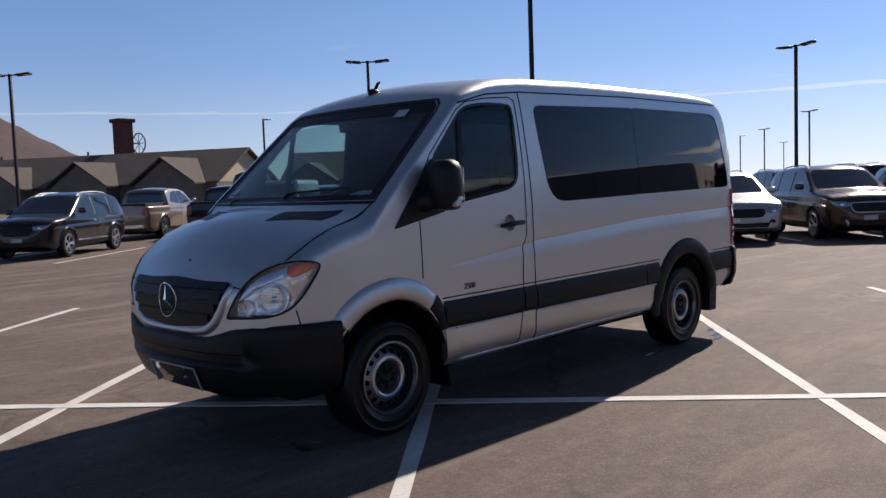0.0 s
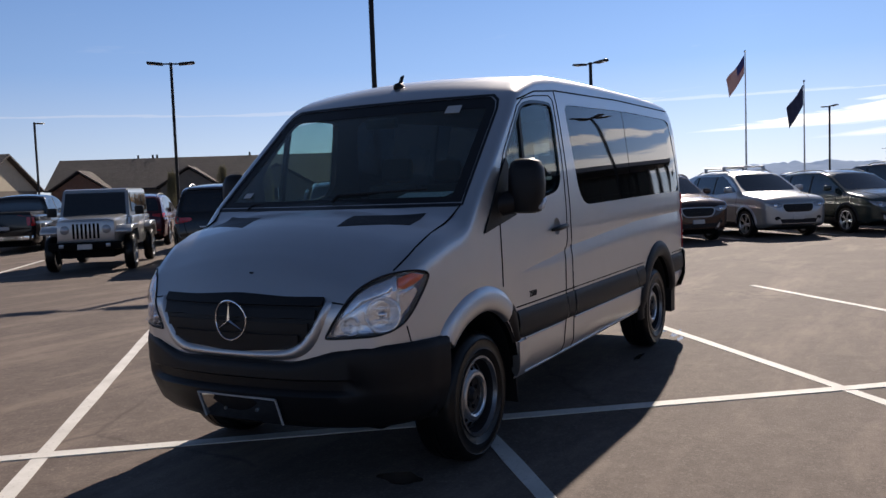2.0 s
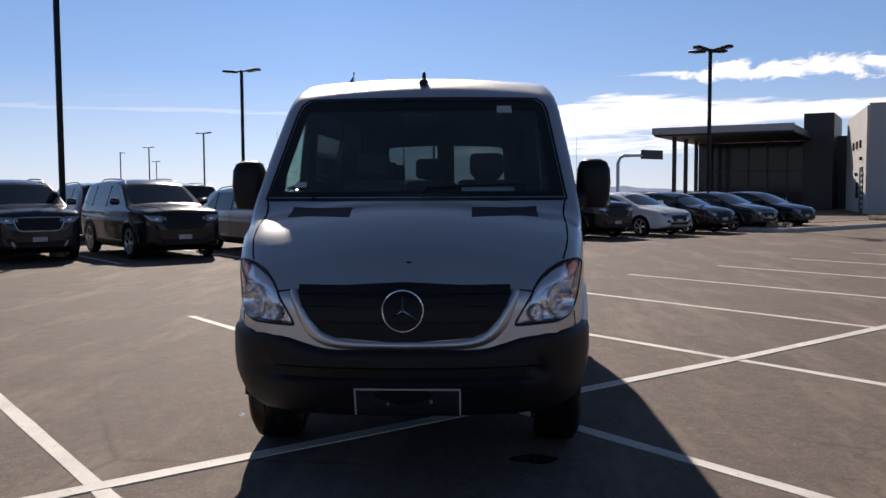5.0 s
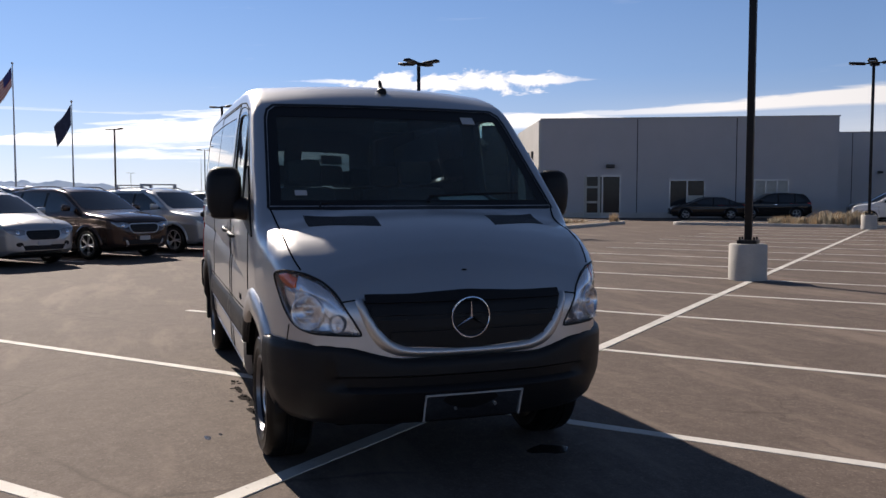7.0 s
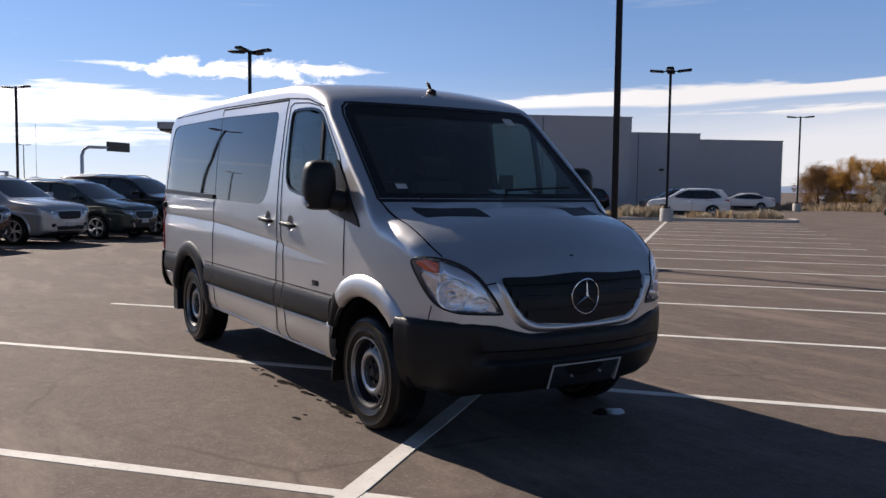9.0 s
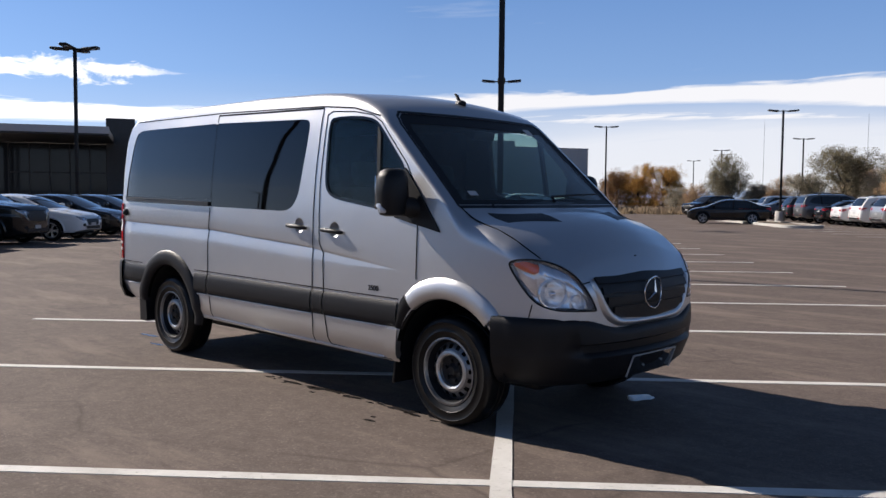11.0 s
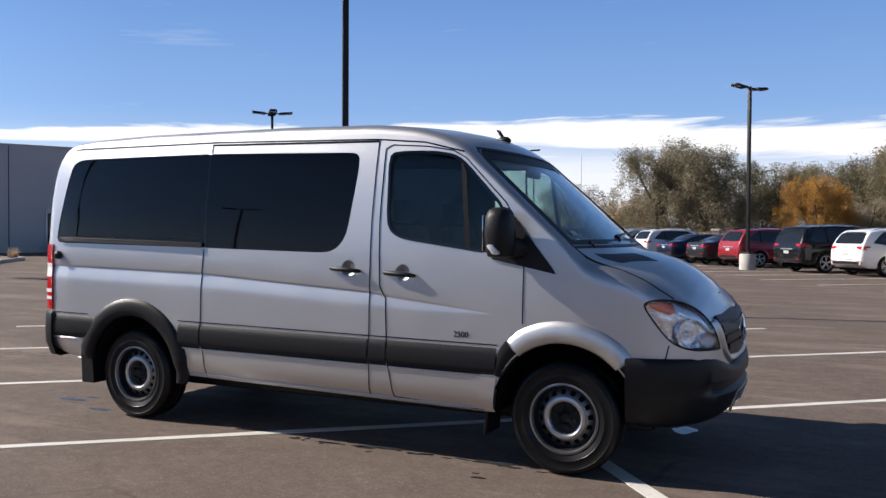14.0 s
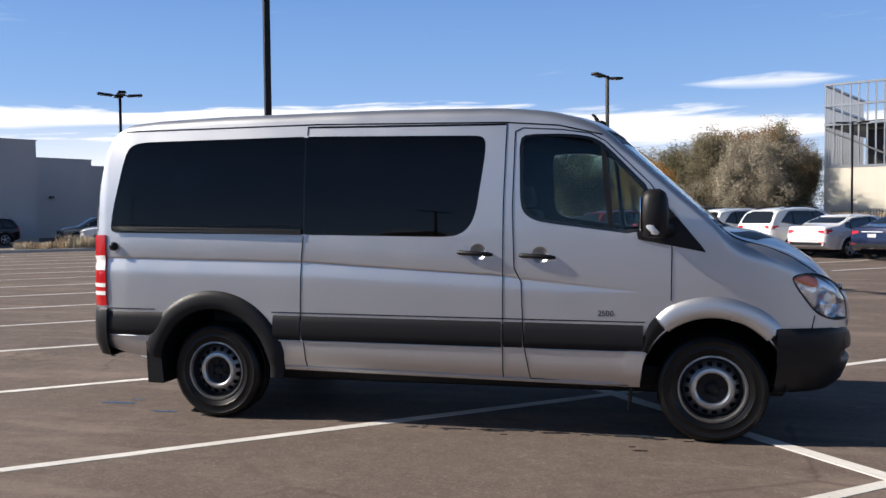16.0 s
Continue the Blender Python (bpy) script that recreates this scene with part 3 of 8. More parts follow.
def rounded(poly, times=2, sharp=()):
    """The closed outline with its corners cut round; points named in sharp stay corners."""
    keep = [poly[i] for i in sharp]
    for _ in range(times):
        out = []
        for i, b in enumerate(poly):
            a, c = poly[i - 1], poly[(i + 1) % len(poly)]
            if b in keep:
                out.append(b)
                continue
            for q in (a, c):
                f = min(0.25, 0.06 / max(1e-6, math.hypot(q[0] - b[0], q[1] - b[1])))
                out.append((b[0] + (q[0] - b[0]) * f, b[1] + (q[1] - b[1]) * f))
        poly = out
    return poly


def line3(tree, pts, r=0.005, sink=0.0):
    """A thin dark joint along points of the body's surface, as a half-sunk cord."""
    fine = []
    for a, b in zip(pts, pts[1:]):
        a, b = Vector(a), Vector(b)
        n = max(1, int((b - a).length / 0.03))
        fine += [a.lerp(b, i / n) for i in range(n)]
    fine.append(Vector(pts[-1]))
    on = []
    for p in fine:
        q, nrm, _, _ = tree.find_nearest(p)
        on.append(q - nrm * sink)
    for _ in range(3):
        on = [on[0]] + [(a + b * 2 + c) / 4 for a, b, c in zip(on, on[1:], on[2:])] + [on[-1]]
    return tube(bmesh.new(), on, r, 6)


def band(tree, inner, outer, plane, sign, offs, relax=3):
    """A strip between two lines of as many points on the body's surface; offs are its heights from the inner to the outer line."""
    bm = bmesh.new()
    m = len(offs) - 1
    rows = []
    for (a, b), (c, d) in zip(inner, outer):
        row = []
        for k in range(m + 1):
            u, v = a + (c - a) * k / m, b + (d - b) * k / m
            base, way = (Vector((u, 0, v)), Vector((0, -sign, 0))) if plane == "y" else (Vector((-1.5, u, v)), Vector((-sign, 0, 0)))
            p, n = lay(tree, base, way)
            row.append(p if p is not None else rows[-1][k].copy())
        rows.append(row)
    k = 1 if plane == "y" else 0
    for _ in range(relax):
        for i in range(1, len(rows) - 1):
            for j in range(m + 1):
                rows[i][j][k] = (rows[i - 1][j][k] + 2 * rows[i][j][k] + rows[i + 1][j][k]) / 4
    vs = [[bm.verts.new(p + Vector((0, sign * o, 0) if plane == "y" else (sign * o, 0, 0))) for p, o in zip(row, offs)] for row in rows]
    for a, b in zip(vs, vs[1:]):
        for j in range(m):
            bm.faces.new((a[j], a[j + 1], b[j + 1], b[j]))
    return bm


def eased(pts, n=5):
    """A smooth open line through the points."""
    out = []
    m = len(pts)
    for i in range(m - 1):
        p0, p1, p2, p3 = pts[max(i - 1, 0)], pts[i], pts[i + 1], pts[min(i + 2, m - 1)]
        for k in range(n):
            t = k / n
            out.append(tuple(0.5 * (2 * p1[j] + (p2[j] - p0[j]) * t + (2 * p0[j] - 5 * p1[j] + 4 * p2[j] - p3[j]) * t * t + (3 * p1[j] - p0[j] - 3 * p2[j] + p3[j]) * t ** 3) for j in range(len(p1))))
    return out + [tuple(pts[-1])]


def joint(tree, pts, plane, sign=1, r=0.0042):
    """A dark joint between panels: a cord half sunk into the body along points seen from the side or the front."""
    out = []
    for (a, b), (c, d) in zip(pts, pts[1:]):
        n = max(1, int(math.hypot(c - a, d - b) / 0.025))
        for i in range(n + 1):
            u, v = a + (c - a) * i / n, b + (d - b) * i / n
            base, way = (Vector((u, 0, v)), Vector((0, -sign, 0))) if plane == "y" else (Vector((-1.5, u, v)), Vector((-sign, 0, 0)))
            p, nrm = lay(tree, base, way)
            if p is not None and (not out or (p - out[-1]).length > 0.004):
                out.append(p)
    return tube(bmesh.new(), out, r, 6)


# ---- the van ----
VAN = {
    "W": [(-4.74, 0.90), (-4.70, 0.945), (-4.62, 0.975), (-4.4, 0.992), (-1.0, 0.997), (0.1, 0.992), (0.35, 0.97), (0.5, 0.94), (0.62, 0.90), (0.72, 0.845), (0.80, 0.78),
          (0.86, 0.68), (0.895, 0.56), (0.92, 0.42), (0.935, 0.26), (0.94, 0.14)],
    "zb": [(-4.74, 0.56), (-4.5, 0.50), (-4.1, 0.42), (-3.2, 0.40), (-0.5, 0.36), (0.34, 0.37), (0.46, 0.62), (0.8, 0.64), (0.88, 0.65), (0.92, 0.68), (0.94, 0.74)],
    "zt": [(-4.74, 1.45), (-4.70, 1.75), (-4.655, 2.02), (-4.60, 2.20), (-4.54, 2.285), (-4.45, 2.33), (-4.2, 2.352), (-3.6, 2.368), (-2.2, 2.368), (-1.45, 2.35), (-1.07, 2.315),
           (-0.88, 2.275), (-0.76, 2.235), (-0.69, 2.195), (-0.62, 2.14), (0.13, 1.465), (0.2, 1.44), (0.35, 1.412), (0.5, 1.362), (0.62, 1.298), (0.72, 1.222), (0.79, 1.15),
           (0.84, 1.085), (0.875, 1.04), (0.91, 0.985), (0.94, 0.93)],
    "c": [(-4.74, 0.03), (-4.3, 0.032), (-1.2, 0.034), (-0.8, 0.06), (-0.6, 0.085), (0.05, 0.085), (0.2, 0.075), (0.7, 0.09), (0.94, 0.05)],
    "r": [(-4.74, 0.09), (-4.4, 0.09), (-1.2, 0.092), (-0.75, 0.09), (-0.55, 0.075), (0.0, 0.075), (0.2, 0.14), (0.6, 0.16), (0.85, 0.10), (0.94, 0.04)],
    "zc": [(-4.74, 1.25), (-4.5, 1.245), (-2.9, 1.215), (-2.1, 1.165), (-1.4, 1.125), (-0.54, 1.03), (-0.2, 0.99), (0.3, 0.95), (0.94, 0.85)],
    "crease": [(-4.74, 0.0085), (-3.0, 0.009), (-1.5, 0.008), (-1.0, 0.0055), (-0.5, 0.0005), (-0.45, 0.0), (0.94, 0.0)],
    "tumble": [(0.3, 0.970), (0.45, 0.989), (0.6, 0.997), (0.8, 1.0), (1.1, 1.0), (1.38, 0.993), (1.7, 0.968), (2.0, 0.932), (2.15, 0.908), (2.35, 0.86)],
}
VAN["step"] = True


def words(text, size, depth):
    """Raised lettering as a mesh, centred on its foot."""
    cu = bpy.data.curves.new("words", "FONT")
    cu.body, cu.size, cu.extrude, cu.align_x = text, size, depth / 2, "CENTER"
    ob = new("words", cu)
    bpy.context.view_layer.update()
    me = bpy.data.meshes.new_from_object(ob.evaluated_get(bpy.context.evaluated_depsgraph_get()))
    bm = bmesh.new()
    bm.from_mesh(me)
    bpy.data.objects.remove(ob)
    bpy.data.meshes.remove(me)
    bpy.data.curves.remove(cu)
    return bm


def mirrored(poly):
    return [(-a, b) for a, b in poly][::-1]


def build_van():
    van = thing("passenger_van", "silver metallic passenger van with dark windows, parked across stall lines", "van", pose(0, 0.05, 0))
    xs = spaced(-4.74, -4.40, 0.03) + spaced(-4.40, -0.95, 0.115)[1:] + spaced(-0.95, 0.2, 0.04)[1:] + spaced(0.2, 0.7, 0.05)[1:] + spaced(0.7, 0.94, 0.02)[1:]
    outer = loft(VAN, xs)
    tree = BVHTree.FromBMesh(outer)
    body = part("body", outer, [M_SILVER, M_INNER, M_DARK, M_LAMPBOWL], van, "silver metallic sheet steel body", None)

    def cutter(bm, slot=1):
        for f in bm.faces:
            f.material_index = slot
        return part("cutter", bm, [M_SILVER, M_INNER, M_DARK, M_LAMPBOWL], van)
    inner_xs = spaced(-4.66, -0.62, 0.2) + spaced(-0.62, -0.02, 0.08)[1:]
    cabin = dict(VAN)
    cabin["zb"] = [(-5, 0.9), (1, 0.9)]
    cabin["floor"] = 0.0
    cavity = cutter(loft(cabin, inner_xs, 0.055))
    FWIN = [(-1.275, 1.62), (-1.245, 1.555), (-1.19, 1.52), (-1.12, 1.50), (-0.50, 1.415), (-0.36, 1.50), (-0.405, 1.70), (-0.70, 2.005), (-0.76, 2.05), (-0.83, 2.075), (-0.97, 2.095), (-1.24, 2.10), (-1.285, 2.07)]
    SWIN = [(-2.904, 1.405), (-1.80, 1.385), (-1.71, 1.405), (-1.645, 1.46), (-1.60, 1.55), (-1.545, 1.90), (-1.53, 2.06), (-1.55, 2.105), (-1.60, 2.12), (-2.904, 2.155)]
    RWIN = [(-4.50, 1.43), (-2.912, 1.405), (-2.912, 2.155), (-4.27, 2.155), (-4.37, 2.14), (-4.43, 2.09), (-4.47, 1.95), (-4.545, 1.60), (-4.56, 1.47), (-4.545, 1.44)]
    WIND = [(-0.905, 1.455), (0.905, 1.455), (0.895, 1.53), (0.835, 2.03), (0.815, 2.09), (0.77, 2.125), (-0.77, 2.125), (-0.815, 2.09), (-0.835, 2.03), (-0.895, 1.53)]
    REARW = [(0.07, 1.45), (0.66, 1.45), (0.69, 1.5), (0.66, 2.0), (0.6, 2.06), (0.07, 2.06)]
    HL = [(0.237, 0.822), (0.13, 0.828), (0.03, 0.83), (-0.05, 0.838), (-0.14, 0.868), (-0.20, 0.925), (-0.26, 1.01), (-0.312, 1.10), (-0.305, 1.125), (-0.25, 1.14), (-0.16, 1.14), (-0.04, 1.118), (0.07, 1.062), (0.14, 0.99), (0.20, 0.90)]
    FWIN, SWIN, RWIN = rounded(FWIN, 1), rounded(SWIN, 1, (0, 9)), rounded(RWIN, 1, (1, 2))
    HL = rounded(HL, 2, (0,))
    cuts = [cavity]

    def shrink(poly, d):
        cx, cz = sum(p[0] for p in poly) / len(poly), sum(p[1] for p in poly) / len(poly)
        w = max(p[0] for p in poly) - min(p[0] for p in poly)
        h = max(p[1] for p in poly) - min(p[1] for p in poly)
        return [(cx + (a - cx) * (1 - 2 * d / w), cz + (b - cz) * (1 - 2 * d / h)) for a, b in poly]
    JOINT = [(-2.945, 1.418), (-2.87, 1.417), (-2.87, 2.139), (-2.945, 2.14)]
    for poly in (FWIN, SWIN, RWIN, JOINT):
        cuts.append(cutter(prism(bmesh.new(), shrink(poly, 0.008 if poly is not JOINT else 0.0), "y", -1.3, 1.3)))
    cuts.append(cutter(prism(bmesh.new(), shrink(WIND, 0.012), "x", -0.78, 0.7)))
    for poly in (REARW, mirrored(REARW)):
        cuts.append(cutter(prism(bmesh.new(), shrink(poly, 0.02), "x", -5.2, -4.6)))
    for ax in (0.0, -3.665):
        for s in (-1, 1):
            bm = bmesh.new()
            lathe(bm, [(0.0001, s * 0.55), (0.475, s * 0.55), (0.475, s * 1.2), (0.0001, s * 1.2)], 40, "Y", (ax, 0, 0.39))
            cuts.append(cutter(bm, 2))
    for s in (-1, 1):
        q = math.sqrt(0.5)
        bm = bmesh.new()
        ends = []
        for d in (0.80, 1.6):
            ends.append([bm.verts.new(((a + d) * q, s * (d - a) * q, b)) for a, b in HL])
        for i in range(len(HL)):
            j = (i + 1) % len(HL)
            bm.faces.new((ends[0][i], ends[0][j], ends[1][j], ends[1][i]))
        bm.faces.new(ends[0])
        bm.faces.new(ends[1][::-1])
        cuts.append(cutter(bm, 3))
    HANDLES = [(-1.29, -1.04, 1.265, -1), (-1.73, -1.48, 1.285, -1), (-1.29, -1.04, 1.265, 1)]
    for x0, x1, z, s in HANDLES:
        p, nrm = lay(tree, Vector(((x0 + x1) / 2 + 0.02, 0, z)), Vector((0, -s, 0)))
        bm = bmesh.new()
        bmesh.ops.create_uvsphere(bm, u_segments=36, v_segments=24, radius=0.08, matrix=Matrix.Translation(p + nrm * 0.054))
        cuts.append(cutter(bm, 0))
    cut(body, cuts)
    me = body.data
    for p in me.polygons:
        p.use_smooth = True
    me.set_sharp_from_angle(angle=radians(32))
    wn_mod = body.modifiers.new("even_normals", "WEIGHTED_NORMAL")
    wn_mod.keep_sharp, wn_mod.weight = True, 50

    # glass
    g = part("windshield", patch(tree, WIND, "x", 1, -0.006, 0.006, 20, 14), M_CLEAR, van, "sloping laminated windshield", 40)
    part("lower_band", patch(tree, [(-0.90, 1.458), (0.90, 1.458), (0.895, 1.505), (-0.895, 1.505)], "x", 1, -0.004, 0.001, 24, 2), M_BLACK, g, "", 40)
    part("upper_band", patch(tree, [(-0.825, 2.045), (0.825, 2.045), (0.77, 2.12), (-0.77, 2.12)], "x", 1, -0.004, 0.001, 24, 2), M_BLACK, g, "", 40)
    for s in (-1, 1):
        side = [(s * 0.825, 1.50), (s * 0.895, 1.50), (s * 0.83, 2.03), (s * 0.80, 2.085), (s * 0.745, 2.085), (s * 0.765, 2.03)]
        part("side_band", patch(tree, side if s > 0 else side[::-1], "x", 1, -0.004, 0.001, 3, 10), M_BLACK, g, "", 40)
    for s, mat in ((-1, M_TINT), (1, M_TINT)):
        part("side_window", patch(tree, [(-2.905, 1.372), (-1.60, 1.372), (-1.50, 2.0), (-1.50, 2.172), (-2.905, 2.172)], "y", s, -0.004, 0.006, 14, 8), mat, van, "dark privacy glass", 40)
        part("side_window", patch(tree, [(-4.60, 1.395), (-2.911, 1.395), (-2.911, 2.172), (-4.38, 2.172), (-4.60, 1.60)], "y", s, -0.004, 0.006, 14, 8), mat, van, "dark privacy glass", 40)
        part("door_window", patch(tree, FWIN, "y", s, -0.008, 0.006, 12, 10), M_DOORGLASS, van, "lightly tinted front door glass", 40)
        # the bar between the door glass and the quarter glass, and the dark surround
        part("window_bar", patch(tree, [(-0.675, 1.43), (-0.64, 1.43), (-0.70, 2.01), (-0.735, 2.03)], "y", s, 0.002, 0.03, 2, 8), M_BLACK, van, "", 40)
        part("window_seal", seam(tree, FWIN + FWIN[:1], "y", s, 0.02, 0.002), M_GLOSS, van)
        part("window_pillar", patch(tree, [(-2.914, 1.402), (-2.902, 1.402), (-2.902, 2.158), (-2.914, 2.158)], "y", s, -0.0025, 0.02, 1, 8), M_GLOSS, van, "", 40)
    for poly in (REARW, mirrored(REARW)):
        part("rear_window", patch(tree, poly, "x", -1, -0.004, 0.006, 6, 6), M_REAR, van, "tinted rear door glass", 40)
    part("window_seal", seam(tree, WIND + WIND[:1], "x", 1, 0.016, 0.002), M_BLACK, van)

    # shut lines
    for s in (-1, 1):
        for pts in ([(-1.385, 2.19), (-1.405, 1.6), (-1.415, 0.40)], [(-1.325, 2.13), (-1.34, 1.6), (-1.328, 1.17), (-1.28, 1.08), (-1.264, 0.64), (-1.22, 0.40)],
                    [(-1.325, 2.13), (-1.27, 2.155), (-1.0, 2.135), (-0.80, 2.10), (-0.70, 2.045), (-0.40, 1.745), (-0.285, 1.56), (-0.262, 1.33), (-0.268, 0.96)],
                    [(-1.22, 0.40), (-0.55, 0.37)], [(-4.57, 0.842), (-4.16, 0.840)], [(-3.17, 0.833), (-0.44, 0.811)], [(-4.66, 2.10), (-4.70, 1.45)]):
            part("shut_line", joint(tree, pts, "y", s), M_DARK, van)
        part("roof_gutter", seam(tree, [(-4.46, 2.235), (-2.84, 2.235), (-1.41, 2.20), (-1.02, 2.165), (-0.72, 2.09)], "y", s, 0.010), M_DARK, van)
    part("shut_line", joint(tree, [(-2.91, 1.40), (-2.93, 1.2), (-2.94, 0.83), (-2.90, 0.41)], "y", -1), M_DARK, van)
    part("shut_line", joint(tree, [(-2.895, 2.22), (-2.896, 2.155)], "y", -1), M_DARK, van)
    part("shut_line", seam(tree, [(-2.90, 2.215), (-1.39, 2.185)], "y", -1, 0.014), M_DARK, van)
    # sliding door rail under the rear side glass
    rail = part("slide_rail", patch(tree, [(-4.50, 1.432), (-2.925, 1.412), (-2.925, 1.478), (-4.55, 1.492)], "y", -1, 0.014, 0.03, 40, 2), M_BLACK, van, "black sliding door rail", 40)
    part("rail_lip", patch(tree, [(-4.555, 1.490), (-2.925, 1.478), (-2.925, 1.488), (-4.555, 1.501)], "y", -1, 0.021, 0.02, 40, 1), M_ALLOY, rail, "", 40)
    part("rail_lip", patch(tree, [(-4.50, 1.424), (-2.93, 1.404), (-2.93, 1.416), (-4.50, 1.436)], "y", -1, 0.019, 0.012, 40, 1), M_ALLOY, rail, "", 40)
    part("rail_slot", patch(tree, [(-4.36, 1.456), (-2.95, 1.440), (-2.95, 1.458), (-4.36, 1.474)], "y", -1, 0.0155, 0.004, 40, 1), M_DARK, rail, "", 40)

    # pale folded lip along the sill
    for s in (-1, 1):
        part("sill_lip", patch(tree, [(-3.1, 0.408), (-0.56, 0.378), (-0.56, 0.392), (-3.1, 0.422)], "y", s, 0.006, 0.02, 30, 1), M_SILVER, van, "", 40)
    # cladding strip along the doors, and the wheel arches
    for s in (-1, 1):
        for x0, x1, d0, d1 in ((-3.16, -2.945, 0, 0), (-2.93, -1.422, 0, 0), (-1.405, -1.272, 0, 0), (-1.258, -0.45, 0, 0), (-4.575, -4.09, 0, 0)):
            lo, hi = [lerp_table([(-4.6, 0.63), (-0.45, 0.605)], x) for x in (x0, x1)], [lerp_table([(-4.6, 0.832), (-0.45, 0.80)], x) for x in (x0, x1)]
            n = max(2, int((x1 - x0) / 0.1))
            tops = [(x0 + d0 + (x1 + d1 - x0 - d0) * k / n, hi[0] + (hi[1] - hi[0]) * k / n) for k in range(n + 1)]
            lows = [(x0 + (x1 - x0) * k / n, lo[0] + (lo[1] - lo[0]) * k / n) for k in range(n + 1)]
            part("cladding", band(tree, tops, lows, "y", s, (-0.006, 0.012, 0.017, 0.021, 0.022, 0.021, 0.018, -0.006), 0), M_STRIP, van, "dark grey cladding strip", 60)
        for ax, mat, lab in ((0.0, M_SILVER, "silver front wheel arch"), (-3.665, M_STRIP, "dark grey rear wheel arch")):
            bm = bmesh.new()
            rows = []
            a0, a1 = (43, 128) if ax == 0 else (-6, 184)
            n = 44
            for i in range(n + 1):
                a = radians(a0 + (a1 - a0) * i / n)
                row = []
                for r, o in ((0.462, -0.015), (0.464, 0.010), (0.475, 0.022), (0.52, 0.028), (0.565, 0.022), (0.60, 0.008), (0.612, -0.012)):
                    f = min(1.0, (i + 0.5) / 5, (n - i + 0.5) / 5)
                    rr = 0.462 + (r - 0.462) * ((0.9 + 0.1 * f) if ax == 0 else (0.6 + 0.4 * f))
                    x, z = ax + rr * math.cos(a), 0.385 + rr * math.sin(a)
                    p, nrm = lay(tree, Vector((x, 0, max(z, 0.43))), Vector((0, -s, 0)))
                    y = abs(p.y) if p is not None else 0.93
                    row.append(bm.verts.new((x, s * (y + o), z)))
                rows.append(row)
            for a, b in zip(rows, rows[1:]):
                for k in range(6):
                    bm.faces.new((a[k], a[k + 1], b[k + 1], b[k]))
            part("wheel_arch", bm, mat, van, lab, 50)
            if ax == 0:
                inn = [(ax + 0.465 * math.cos(radians(a)), 0.385 + 0.465 * math.sin(radians(a))) for a in range(129, 155, 3)]
                out = [(ax + r * math.cos(radians(a)), 0.385 + r * math.sin(radians(a))) for a, r in zip(range(129, 155, 3), (0.595, 0.59, 0.585, 0.575, 0.565, 0.555, 0.545, 0.535, 0.53))]
                part("arch_filler", band(tree, inn, out, "y", s, (-0.015, 0.014, 0.022, 0.012)), M_BLACK, van, "black plastic arch filler", 50)
                angs = range(42, -13, -4)
                inn = [(ax + 0.465 * math.cos(radians(a)), 0.385 + 0.465 * math.sin(radians(a))) for a in angs]
                out = [(ax + (0.56 - 0.05 * i / 14) * math.cos(radians(a)), 0.385 + (0.56 - 0.05 * i / 14) * math.sin(radians(a))) for i, a in enumerate(angs)]
                inn, out = [(a, max(b, 0.40)) for a, b in inn], [(a, max(b, 0.40)) for a, b in out]
                part("arch_filler", band(tree, inn, out, "y", s, (-0.03, 0.012, 0.018, 0.006)), M_BLACK, van, "black plastic arch filler", 50)
                part("arch_foot", patch(tree, [(-0.58, 0.385), (-0.475, 0.385), (-0.445, 0.60), (-0.57, 0.60)], "y", s, 0.016, 0.05, 3, 5), M_SILVER, van, "", 50)
            # the liner of the wheel well
            bm = bmesh.new()
            rows = []
            for i in range(25):
                a = radians(-3 + 186 * i / 24)
                rows.append([bm.verts.new((ax + 0.468 * math.cos(a), s * y, 0.385 + 0.468 * math.sin(a))) for y in (0.56, 0.94)])
            for a, b in zip(rows, rows[1:]):
                bm.faces.new((a[0], a[1], b[1], b[0]))
            part("wheel_well", bm, M_BLACK, van, "", 50)
            # mud flap
            xf = ax - 0.50
            bm = bm_box(xf - 0.012, xf + 0.012, s * 0.70 if s > 0 else -0.94, 0.94 if s > 0 else -0.70, 0.20 if ax == 0 else 0.25, 0.62, 0.005)
            for v in bm.verts:
                v.co.x -= (0.62 - v.co.z) * 0.12
            if ax < -1:
                bm.free()
                bm = prism(bmesh.new(), [(-4.235, 0.262), (-4.10, 0.262), (-4.115, 0.44), (-4.15, 0.60), (-4.25, 0.62), (-4.245, 0.45)], "y", s * 0.70, s * 0.988)
            part("mud_flap", bm, M_BLACK, van, "black rubber mud flap", 40)
    for s in (-1, 1):
        part("sill_moulding", patch(tree, [(-3.12, 0.405), (-0.60, 0.37), (-0.60, 0.395), (-3.12, 0.43)], "y", s, 0.006, 0.02, 30, 1), M_SILVER, van, "", 40)

